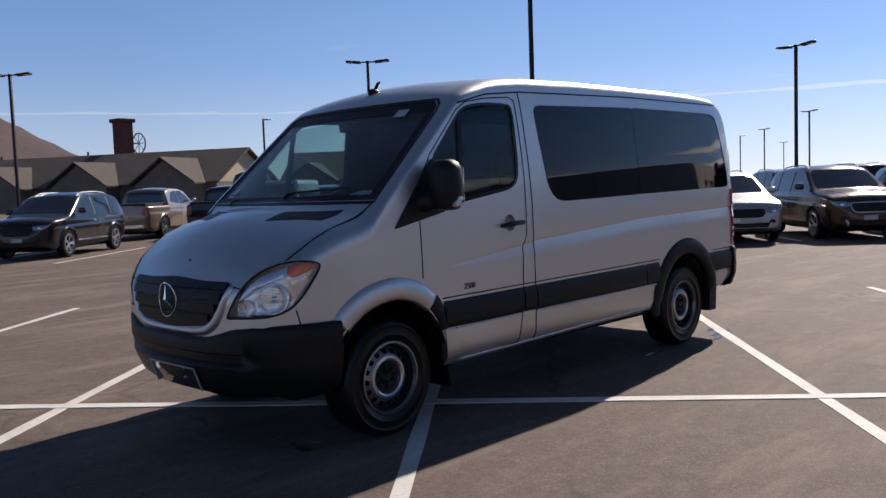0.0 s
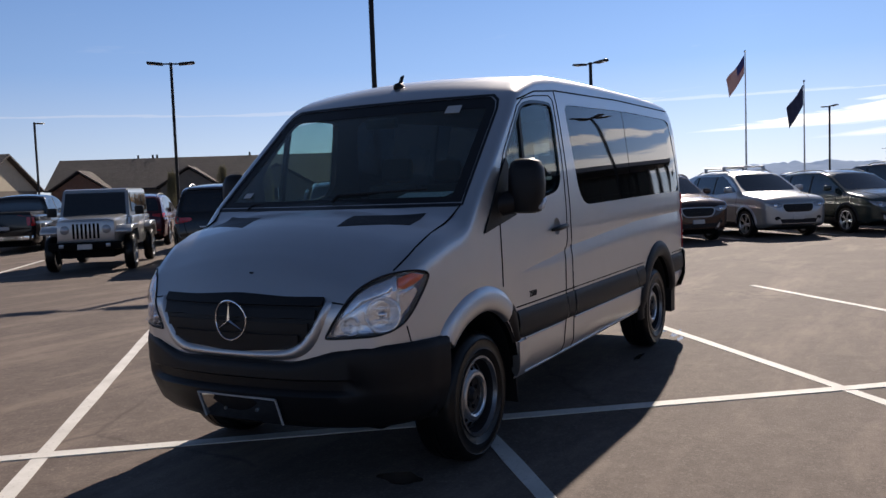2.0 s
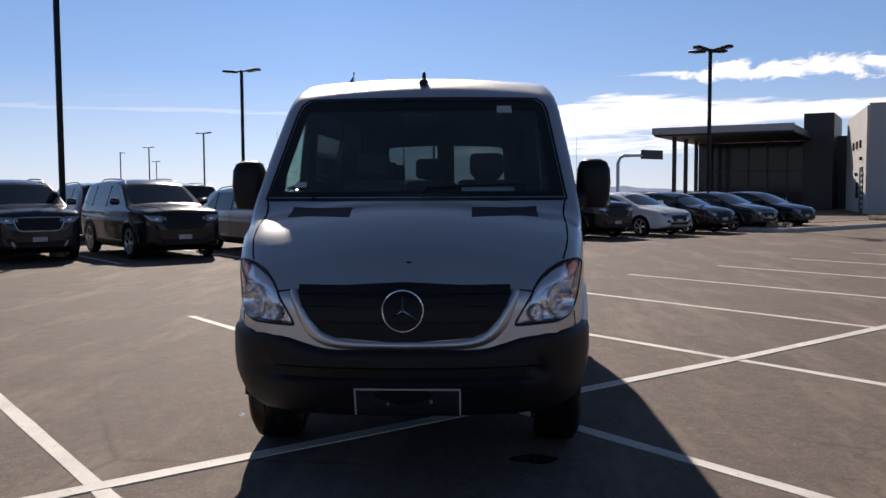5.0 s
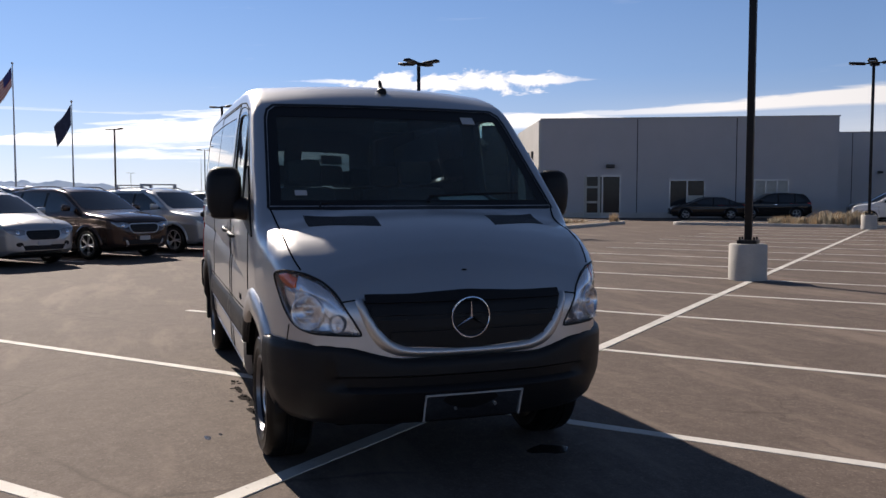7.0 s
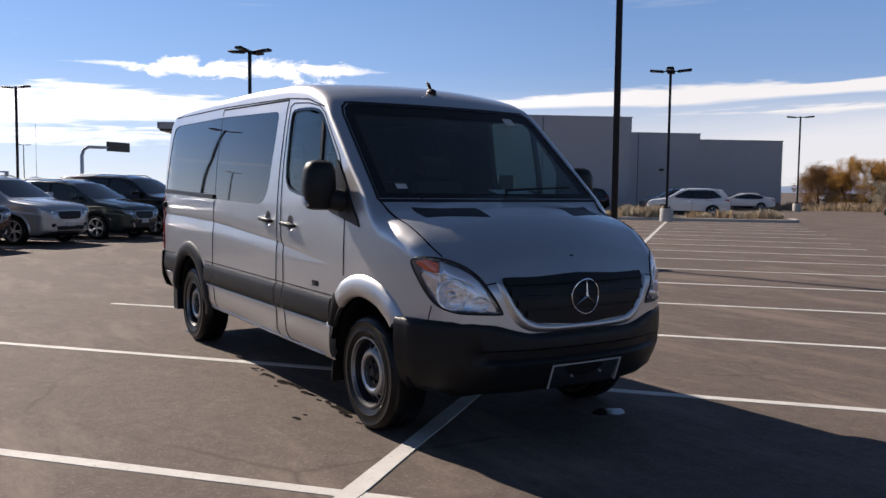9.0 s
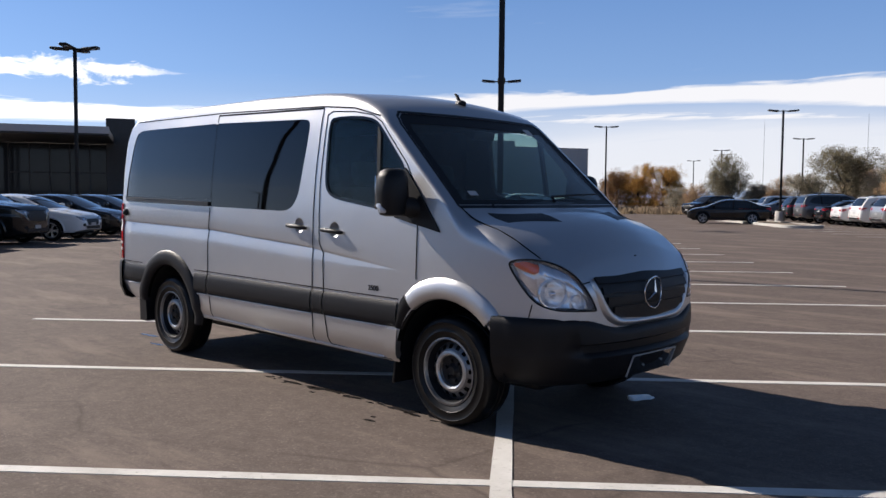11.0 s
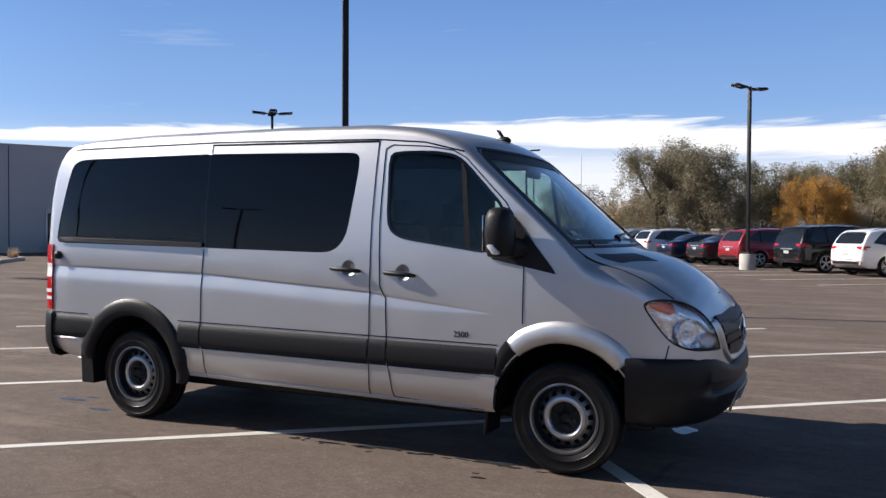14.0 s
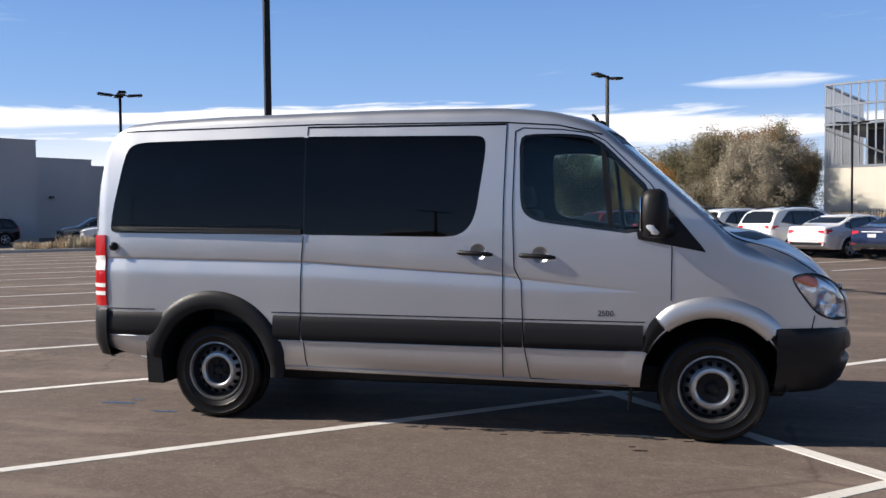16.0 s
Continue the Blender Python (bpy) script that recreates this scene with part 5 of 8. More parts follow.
    for a in (math.pi, 0, -math.pi / 2):
        tube(bm, [(-0.53, 0.42, 1.24), (-0.56 - 0.10 * math.sin(a), 0.42 + 0.19 * math.cos(a), 1.25 + 0.16 * math.sin(a))], 0.016, 6)
    tube(bm, [(-0.40, 0.42, 1.16), (-0.53, 0.42, 1.245)], 0.04, 8)
    part("steering_wheel", bm, M_BLACK, van, "black steering wheel", 50)
    part("dash_top", bm_box(-0.42, -0.14, -0.80, 0.80, 1.38, 1.475, 0.04), M_INNER, dash, "", 40)
    part("paper", bm_box(-0.11, 0.11, -0.17, 0.17, -0.002, 0.002, 0.0), M_PAPER, dash, "sheet of white paper", None, pose(-0.30, 0.44, 1.50, 0, 14, 0))

    def seat(x, y, w=0.46, z=0.56, row=False):
        st = new("seat")
        st.parent = van
        st.matrix_basis = pose(x, y, z)
        st["label"] = "dark cloth seat with headrest"
        part("cushion", bm_box(-0.24, 0.26, -w / 2, w / 2, 0.30, 0.46, 0.05), M_SEAT, st, "", 40)
        part("seat_base", bm_box(-0.2, 0.2, -w / 2 + 0.04, w / 2 - 0.04, 0.0, 0.30, 0.02), M_BLACK, st, "", 40)
        part("backrest", bm_box(-0.07, 0.07, -w / 2, w / 2, 0.42, 1.05, 0.05, pose(-0.24, 0, 0, 0, -12, 0)), M_SEAT, st, "", 40)
        part("headrest", bm_box(-0.05, 0.05, -0.13, 0.13, 1.08, 1.26, 0.04, pose(-0.24, 0, 0, 0, -12, 0)), M_SEAT, st, "", 40)
    seat(-0.95, 0.44)
    seat(-0.95, -0.44)
    for x in (-1.95, -2.75, -3.6):
        for y in (-0.55, -0.05, 0.45):
            seat(x, y, 0.44)
    bm = bm_box(-0.02, 0.02, -0.12, 0.12, -0.035, 0.035, 0.012, pose(-0.56, 0.0, 1.99, 0, 12, 0))
    part("inside_mirror", bm, M_BLACK, van, "", 40)
    return van


build_van()


# ---- parked cars ----
TUMBLE = [(0.2, 0.91), (0.35, 0.96), (0.45, 0.975), (0.62, 0.985), (0.8, 1.0)]
KINDS = {
    # x runs forwards from the front axle
    "suv": dict(wb=2.82, r=0.36, W=0.95, zt=[(-3.80, 0.80), (-3.785, 1.0), (-3.73, 1.12), (-3.56, 1.40), (-3.42, 1.58), (-3.28, 1.645), (-3.0, 1.69), (-2.3, 1.745), (-1.5, 1.74), (-1.05, 1.67), (-0.2, 1.185), (0.1, 1.14), (0.5, 1.09), (0.72, 1.03), (0.83, 0.96), (0.89, 0.87), (0.92, 0.72)],
                belt=1.10, panes=[(-3.45, -2.75), (-2.68, -1.72), (-1.64, -0.62)], roof=1.60, ws=(1.19, 1.62), rw=(1.16, 1.58), hl=(0.76, 0.89), gr=(0.64, 0.86), tl=(0.95, 1.22), rails=True),
    "bigsuv": dict(wb=3.05, r=0.39, W=0.985, zt=[(-4.12, 0.85), (-4.105, 1.08), (-4.06, 1.20), (-3.93, 1.50), (-3.80, 1.71), (-3.68, 1.77), (-3.4, 1.815), (-2.4, 1.86), (-1.5, 1.84), (-1.05, 1.76), (-0.25, 1.27), (0.1, 1.23), (0.55, 1.18), (0.76, 1.13), (0.85, 1.06), (0.91, 0.95), (0.93, 0.78)],
                   belt=1.18, panes=[(-3.85, -2.98), (-2.90, -1.80), (-1.72, -0.66)], roof=1.70, ws=(1.28, 1.71), rw=(1.24, 1.70), hl=(0.86, 1.0), gr=(0.70, 0.99), tl=(1.0, 1.3), rails=True),
    "wagon": dict(wb=2.74, r=0.345, W=0.92, zt=[(-3.78, 0.76), (-3.765, 0.95), (-3.70, 1.06), (-3.50, 1.32), (-3.32, 1.50), (-3.1, 1.585), (-2.8, 1.63), (-2.2, 1.675), (-1.4, 1.66), (-0.95, 1.58), (-0.1, 1.13), (0.15, 1.09), (0.55, 1.02), (0.78, 0.94), (0.88, 0.85), (0.93, 0.75), (0.95, 0.64)],
                  belt=1.05, panes=[(-3.40, -2.70), (-2.62, -1.66), (-1.58, -0.52)], roof=1.53, ws=(1.14, 1.55), rw=(1.12, 1.50), hl=(0.68, 0.82), gr=(0.58, 0.80), tl=(0.9, 1.15), rails=True),
    "sedan": dict(wb=2.80, r=0.33, W=0.91, zt=[(-3.88, 0.72), (-3.86, 0.98), (-3.80, 1.08), (-3.4, 1.12), (-3.2, 1.15), (-2.6, 1.38), (-2.2, 1.455), (-1.7, 1.475), (-1.3, 1.455), (-0.95, 1.38), (-0.1, 1.02), (0.2, 0.98), (0.6, 0.90), (0.82, 0.80), (0.90, 0.70), (0.94, 0.58)],
                  belt=0.96, panes=[(-3.05, -2.74), (-2.67, -1.76), (-1.68, -0.52)], roof=1.37, ws=(1.03, 1.38), rw=(1.17, 1.37), hl=(0.62, 0.75), gr=(0.48, 0.70), tl=(0.82, 1.0), rails=False),
    "pickup": dict(wb=3.65, r=0.40, W=0.985, zt=[(-4.95, 0.9), (-4.94, 1.18), (-4.90, 1.24), (-3.2, 1.25), (-3.08, 1.26), (-3.02, 1.70), (-2.9, 1.82), (-2.2, 1.88), (-1.5, 1.86), (-1.1, 1.78), (-0.4, 1.30), (0.0, 1.25), (0.55, 1.22), (0.80, 1.17), (0.89, 1.08), (0.94, 0.80)],
                   belt=1.24, panes=[(-2.90, -2.0), (-1.92, -0.80)], roof=1.74, ws=(1.31, 1.74), rw=(1.32, 1.70), hl=(0.84, 1.0), gr=(0.66, 1.02), tl=(0.98, 1.22), rails=False),
}


def car_spec(k):
    z0 = k["zt"][0][0]
    x1 = k["zt"][-1][0]
    W = k["W"]
    return dict(
        W=[(z0, W * 0.80), (z0 + 0.06, W * 0.87), (z0 + 0.16, W * 0.925), (z0 + 0.45, W * 0.975), (-1.8, W), (0.1, W * 0.99), (x1 - 0.45, W * 0.965), (x1 - 0.25, W * 0.925), (x1 - 0.12, W * 0.86), (x1 - 0.05, W * 0.77), (x1 - 0.02, W * 0.68), (x1, W * 0.55)],
        zb=[(z0, 0.42), (z0 + 0.3, 0.30), (-0.6, 0.24), (x1 - 0.3, 0.26), (x1, 0.36)],
        zt=k["zt"], c=[(z0, 0.03), (-1.5, 0.04), (-0.5, 0.06), (x1, 0.04)], r=[(z0, 0.07), (-2.0, 0.13), (-1.0, 0.1), (-0.3, 0.07), (0.3, 0.12), (x1, 0.06)],
        zc=[(z0, k["belt"] - 0.16), (x1, k["belt"] - 0.26)], crease=[(z0, 0.014), (x1 - 0.5, 0.014), (x1, 0.0)],
        tumble=TUMBLE + [(k["belt"] - 0.10, 0.99), (k["belt"] - 0.03, 0.955), (k["belt"] + 0.3, 0.84), (k["belt"] + 0.6, 0.73)])


WHEELS = {}


def car_wheel(r):
    """Tyre and spoked rim meshes for a wheel of radius r."""
    if r in WHEELS:
        return WHEELS[r]
    bm = bmesh.new()
    lathe(bm, [(r * 0.70, 0.095), (r * 0.78, 0.108), (r * 0.93, 0.10), (r * 0.99, 0.07), (r, 0.0), (r * 0.99, -0.07), (r * 0.93, -0.1), (r * 0.7, -0.095)], 36, "Y")
    t = part("tyre", bm, M_TYRE, None, "", 40)
    bm = bmesh.new()
    lathe(bm, [(r * 0.72, 0.10), (r * 0.68, 0.104), (r * 0.63, 0.07), (r * 0.62, -0.09), (r * 0.70, -0.09)], 36, "Y")
    lathe(bm, [(0.0001, 0.085), (0.05, 0.085), (0.065, 0.07), (0.065, 0.03), (0.0001, 0.03)], 16, "Y")
    for k in range(5):
        for d in (-0.16, 0.16):
            a = 2 * math.pi * k / 5
            b = a + d
            tube(bm, [(0.05 * math.cos(a), 0.07, 0.05 * math.sin(a)), (r * 0.66 * math.cos(b), 0.082, r * 0.66 * math.sin(b))], [0.022, 0.017], 6)
    w = part("rim", bm, M_ALLOY, None, "", 35)
    bm = bmesh.new()
    lathe(bm, [(0.0001, 0.02), (r * 0.6, 0.02), (r * 0.6, -0.02), (0.0001, -0.02)], 20, "Y")
    d = part("brake_disc", bm, M_DARK, None, "", 40)
    WHEELS[r] = tuple(o.data for o in (t, w, d))
    for o in (t, w, d):
        bpy.data.objects.remove(o)
    return WHEELS[r]


def add_wheels(e, k, W):
    t, w, d = car_wheel(k["r"])
    for ax in (0.0, -k["wb"]):
        for s in (-1, 1):
            wh = new("wheel")
            wh.parent = e
            wh.matrix_basis = pose(ax, s * (W - 0.115), k["r"], 0, 0, 180 if s < 0 else 0) @ pose(0, 0, 0, 0, 17 * ax + 40 * s, 0)
            for nm, me in (("tyre", t), ("rim", w), ("brake_disc", d)):
                new(nm, me).parent = wh


CAR_MADE = {}


def car(kind, colour, u, v, turn=0.0, label="", rack=False, at=None, category="car"):
    """A parked car whose front axle stands at (u, v) of the lot, or at the pose given."""
    m = at if at is not None else lot_pose(u, v, turn)
    key = (kind, colour, rack)
    label = label or f"parked {colour} {'sedan' if kind == 'sedan' else 'pickup truck' if kind == 'pickup' else 'sport utility vehicle'} on asphalt"
    name = {"suv": "sport_utility_vehicle", "bigsuv": "sport_utility_vehicle", "wagon": "crossover_car", "sedan": "sedan_car", "pickup": "pickup_truck"}[kind]
    if key in CAR_MADE:
        c = copy_thing(CAR_MADE[key], m)
        return tagged(c, label, category)
    k = KINDS[kind]
    sp = car_spec(k)
    W = k["W"]
    x0, x1 = k["zt"][0][0], k["zt"][-1][0]
    e = thing(name, label, category, m, "parked cars")
    xs = spaced(x0, x0 + 0.3, 0.04) + spaced(x0 + 0.3, x1 - 0.3, 0.1)[1:] + spaced(x1 - 0.3, x1, 0.04)[1:]
    if kind == "pickup":
        xs = sorted(set(xs + [-3.09, -3.06, -3.03, -3.0]))
    bm = loft(sp, xs)
    tree = BVHTree.FromBMesh(bm)
    pm = PAINTS[colour]
    part("body", bm, pm, e, f"{colour} painted body", 38)
    # glass
    zb, zr = k["belt"], k["roof"]

    def roof_at(x):
        return lerp_table(k["zt"], x) - 0.115
    for s in (-1, 1):
        for i, (a, b) in enumerate(k["panes"]):
            front = i == len(k["panes"]) - 1
            back = i == 0
            top_b, top_a = min(zr, roof_at(b)), min(zr, roof_at(a))
            if front:
                bb = b
                while roof_at(bb) < zr and bb > a + 0.1:
                    bb -= 0.02
                poly = [(a, zb - 0.0), (b + 0.12, zb + 0.02), (b + 0.14, zb + 0.06), (bb, zr), (a, zr)]
            elif back:
                aa = a
                while roof_at(aa) < zr and aa < b - 0.1:
                    aa += 0.02
                poly = [(a + 0.05, zb + 0.06), (b, zb + 0.01), (b, zr), (max(aa, a + 0.08), zr - 0.01)]
            else:
                poly = [(a, zb), (b, zb), (b, zr), (a, zr)]
            part("side_window", patch(tree, rounded(poly, 1), "y", s, 0.004, 0.012, 8, 7), M_CARGLASS, e, "dark glass", 40)
            if not front:
                part("pillar", patch(tree, [(b - 0.02, zb + 0.01), (b + 0.10, zb + 0.01), (b + 0.10, zr - 0.01), (b - 0.02, zr - 0.01)], "y", s, 0.0015, 0.01, 2, 4), M_BLACK, e, "", 40)
        part("shut_line", seam(tree, [(k["panes"][-1][0] - 0.03, zb - 0.03), (k["panes"][-1][0] - 0.03, 0.36)], "y", s, 0.012), M_DARK, e)
        part("shut_line", seam(tree, [(-0.42, zb - 0.06), (-0.46, 0.36)], "y", s, 0.012), M_DARK, e)
        part("door_handle", patch(tree, [(k["panes"][-1][0] + 0.04, zb - 0.17), (k["panes"][-1][0] + 0.22, zb - 0.17), (k["panes"][-1][0] + 0.22, zb - 0.14), (k["panes"][-1][0] + 0.04, zb - 0.14)], "y", s, 0.022, 0.03, 3, 1), M_CHROME if kind in ("suv", "bigsuv") else pm, e)
        part("sill", patch(tree, [(-k["wb"] + 0.42, 0.27), (-0.42, 0.27), (-0.42, 0.40), (-k["wb"] + 0.42, 0.40)], "y", s, 0.012, 0.03, 10, 2), M_STRIP, e, "", 40)
        for ax in (0.0, -k["wb"]):
            r = k["r"] + 0.055
            poly = [(ax + r * math.cos(radians(a)), k["r"] + r * math.sin(radians(a))) for a in range(-18, 199, 12)]
            poly = [(a, max(b, 0.26)) for a, b in poly]
            # near-black sheet on the body skin stands in for the shaded hollow
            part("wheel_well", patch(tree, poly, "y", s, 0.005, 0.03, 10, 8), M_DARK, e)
            inn = [(ax + r * math.cos(radians(a)), k["r"] + r * math.sin(radians(a))) for a in range(0, 181, 15)]
            out = [(ax + (r + 0.07) * math.cos(radians(a)), k["r"] + (r + 0.07) * math.sin(radians(a))) for a in range(0, 181, 15)]
            part("arch_lip", band(tree, inn, out, "y", s, (0.004, 0.03, 0.022, 0.0), 0), M_STRIP if kind in ("wagon", "bigsuv") and colour != "black" else pm, e, "", 50)
    wsw = W * 0.74
    lo, hi = k["ws"]
    ws = rounded([(-wsw * 1.06, lo), (wsw * 1.06, lo), (wsw * 0.9, hi), (-wsw * 0.9, hi)], 1)
    part("windshield", patch(tree, ws, "x", 1, 0.004, 0.012, 10, 6), M_CARGLASS, e, "dark glass", 40)
    lo, hi = k["rw"]
    rw = rounded([(-wsw * 1.02, lo), (wsw * 1.02, lo), (wsw * 0.86, hi), (-wsw * 0.86, hi)], 1)
    part("rear_window", patch(tree, rw, "x", -1, 0.004, 0.012, 10, 6), M_CARGLASS, e, "dark glass", 40)
    # nose
    a, b = k["gr"]
    gw = 0.54 if kind in ("bigsuv", "pickup") else 0.48
    gp = rounded([(-W * gw * 0.82, a), (W * gw * 0.82, a), (W * gw, b), (-W * gw, b)], 2)
    part("grille", patch(tree, gp, "x", 1, 0.006, 0.03, 12, 7, 1), M_BLACK, e, "black grille", 40)
    part("grille_trim", seam(tree, gp + gp[:1], "x", 1, 0.022, 0.012), M_STEEL if colour != "black" else M_STRIP, e, "thin grille trim", 50)
    for zz in (a + (b - a) * 0.25, a + (b - a) * 0.5, a + (b - a) * 0.75):
        part("grille_bar", patch(tree, [(-W * gw * 0.8, zz), (W * gw * 0.8, zz), (W * gw * 0.8, zz + 0.014), (-W * gw * 0.8, zz + 0.014)], "x", 1, 0.013, 0.02, 8, 1), M_STRIP, e)
    for s in (-1, 1):
        # near-black cord draws the shade of a crease along the hood
        part("hood_crease_shade", line3(tree, [(x1 - 0.16, s * W * 0.42, lerp_table(k["zt"], x1 - 0.16)), (0.3, s * W * 0.55, lerp_table(k["zt"], 0.3)), (-0.1, s * W * 0.66, lerp_table(k["zt"], -0.1))], 0.006), M_DARK, e)
        part("intake_trim", patch(tree, rounded([(s * W * 0.50 - 0.03, 0.335), (s * W * 0.50 + 0.03, 0.335), (s * W * 0.57 + 0.03, 0.485), (s * W * 0.57 - 0.02, 0.485)], 1), "x", 1, 0.012, 0.02, 2, 4), M_STEEL if colour != "black" else M_STRIP, e, "", 40)
        part("fog_lamp", patch(tree, rounded([(s * W * 0.60 - 0.07, 0.46), (s * W * 0.60 + 0.07, 0.46), (s * W * 0.60 + 0.07, 0.55), (s * W * 0.60 - 0.07, 0.55)], 1), "x", 1, 0.006, 0.02, 3, 3), M_STRIP, e, "", 40)
    for zz in (0.375, 0.425):
        part("intake_bar", patch(tree, [(-W * 0.48, zz), (W * 0.48, zz), (W * 0.48, zz + 0.012), (-W * 0.48, zz + 0.012)], "x", 1, 0.011, 0.02, 8, 1), M_BLACK, e)
    part("lower_intake", patch(tree, [(-W * 0.5, 0.34), (W * 0.5, 0.34), (W * 0.55, 0.48), (-W * 0.55, 0.48)], "x", 1, 0.006, 0.03, 8, 3), M_STRIP, e, "", 40)
    part("number_plate", patch(tree, [(-0.15, 0.47), (0.15, 0.47), (0.15, 0.57), (-0.15, 0.57)], "x", 1, 0.02, 0.02, 2, 2), M_PLATE, e, "blank grey plate")
    h0, h1 = k["hl"]
    for s in (-1, 1):
        hl = [(x1 * 0.7071 - W * 0.54, h0 + 0.01), (x1 * 0.7071 - W * 0.40, h0), (x1 * 0.7071 - W * 0.30, h0 + 0.04), (x1 * 0.7071 - W * 0.36, h1 - 0.01), (x1 * 0.7071 - W * 0.60, h1 + 0.02), (x1 * 0.7071 - W * 0.80, h1 + 0.04)]
        lamp = part("headlamp", patch(tree, rounded(hl, 1), "d", s, 0.006, 0.03, 8, 5), M_CARLAMP, e, "clear headlamp", 40)
        q = math.sqrt(0.5)
        p, nrm = lay(tree, Vector(((x1 * q - W * 0.48) * q, -s * (x1 * q - W * 0.48) * q, (h0 + h1) / 2 + 0.005)), Vector((-q, -s * q, 0)))
        bm = bmesh.new()
        lathe(bm, [(0.0001, 0.012), (0.035, 0.012), (0.045, 0.004), (0.0001, 0.0)], 14, "Z")
        part("lamp_bowl", bm, M_CHROME, lamp, "", 40, Matrix.Translation(p + nrm * 0.004) @ nrm.to_track_quat("Z", "Y").to_matrix().to_4x4())
        t0, t1 = k["tl"]
        if kind == "pickup":
            tl = [(W * 0.68, t0 - 0.12), (W * 0.79, t0 - 0.12), (W * 0.79, t1), (W * 0.68, t1)]
        else:
            tl = [(W * 0.50, t0 + 0.06), (W * 0.75, t0), (W * 0.96, t0), (W * 0.95, t0 + 0.17), (W * 0.56, t0 + 0.14)]
        tl = rounded(tl if s > 0 else mirrored(tl), 1)
        part("tail_lamp", patch(tree, tl, "x", -1, 0.008, 0.03, 5, 4), M_RED, e, "red tail lamp", 40)
        if kind == "pickup":
            part("tail_lamp_side", patch(tree, [(x0 + 0.005, t0 - 0.12), (x0 + 0.11, t0 - 0.12), (x0 + 0.11, t1 - 0.02), (x0 + 0.005, t1 - 0.02)], "y", s, 0.008, 0.02, 3, 4), M_RED, e, "", 40)
        else:
            part("tail_lamp_side", patch(tree, rounded([(x0 + 0.01, t0 + 0.01), (x0 + 0.2, t0 + 0.04), (x0 + 0.42, t0 + 0.13), (x0 + 0.03, t0 + 0.17)], 1), "y", s, 0.008, 0.03, 4, 3), M_RED, e, "", 40)
            part("tail_reflector", patch(tree, [(s * W * 0.7 - 0.08, 0.52), (s * W * 0.7 + 0.08, 0.52), (s * W * 0.7 + 0.08, 0.55), (s * W * 0.7 - 0.08, 0.55)], "x", -1, 0.024, 0.02, 2, 1), M_RED, e)
        mx = -0.62 if kind != "pickup" else -0.85
        mz = k["belt"] + 0.06
        bm = bm_box(mx - 0.06, mx + 0.07, s * (W - 0.02) if s > 0 else -(W + 0.19), W + 0.19 if s > 0 else -(W - 0.02), mz, mz + 0.15, 0.04)
        part("door_mirror", bm, pm if kind != "pickup" else M_CHROME, e, "", 50)
    if kind != "pickup":
        part("plate_recess", patch(tree, rounded([(-0.34, 0.70), (0.34, 0.70), (0.30, 0.90), (-0.30, 0.90)], 1), "x", -1, 0.003, 0.02, 6, 3), pm, e, "", 40)
        part("tail_trim", patch(tree, [(-0.36, 0.90), (0.36, 0.90), (0.36, 0.925), (-0.36, 0.925)], "x", -1, 0.014, 0.02, 8, 1), M_STEEL, e, "", 40)
        part("tailgate_line", seam(tree, [(-W * 0.70, k["tl"][0] + 0.02), (-W * 0.60, 0.60), (W * 0.60, 0.60), (W * 0.70, k["tl"][0] + 0.02)], "x", -1, 0.012), M_DARK, e)
        part("roof_lip", patch(tree, [(-wsw * 0.84, hi + 0.005), (wsw * 0.84, hi + 0.005), (wsw * 0.80, hi + 0.045), (-wsw * 0.80, hi + 0.045)], "x", -1, 0.03, 0.05, 10, 1), pm, e, "", 40)
    part("rear_bumper", patch(tree, [(-W * 0.80, 0.43), (W * 0.80, 0.43), (W * 0.84, 0.54), (-W * 0.84, 0.54)], "x", -1, 0.015, 0.05, 10, 3), M_STRIP if kind != "pickup" else M_CHROME, e, "", 40)
    part("number_plate", patch(tree, [(-0.15, 0.74), (0.15, 0.74), (0.15, 0.85), (-0.15, 0.85)], "x", -1, 0.012, 0.02, 2, 2), M_PLATE, e, "blank grey plate")
    if kind == "pickup":
        bm = bm_box(x0 + 0.12, -3.12, -W * 0.78, W * 0.78, 1.16, 1.30, 0.02)
        part("bed_cover", bm, M_BLACK, e, "black bed cover", 40)
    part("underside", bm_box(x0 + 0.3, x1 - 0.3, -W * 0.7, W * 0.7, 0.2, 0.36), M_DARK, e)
    if k["rails"]:
        for s in (-1, 1):
            bm = bmesh.new()
            pts = []
            for i in range(9):
                x = -3.1 + 1.9 * i / 8
                p = lay(tree, Vector((x, s * W * 0.62, 0)), Vector((0, 0, -1)))[0]
                pts.append(p + Vector((0, 0, 0.0 if i in (0, 8) else 0.045)))
            tube(bm, pts, 0.016, 6)
            part("roof_rail", bm, M_STEEL if colour in ("silver", "green", "black") else M_BLACK, e, "", 50)
    if rack:
        for x in (-2.6, -1.6):
            bm = bmesh.new()
            z = lerp_table(k["zt"], x) + 0.1
            tube(bm, [(x, -W * 0.66, z), (x, W * 0.66, z)], 0.02, 8)
            for s in (-1, 1):
                box(bm, x - 0.05, x + 0.05, s * W * 0.62 - 0.03, s * W * 0.62 + 0.03, z - 0.12, z + 0.02, 0.01)
            part("rack_bar", bm, M_STEEL, e, "roof rack bar", 40)
    add_wheels(e, k, W)
    CAR_MADE[key] = e
    return e


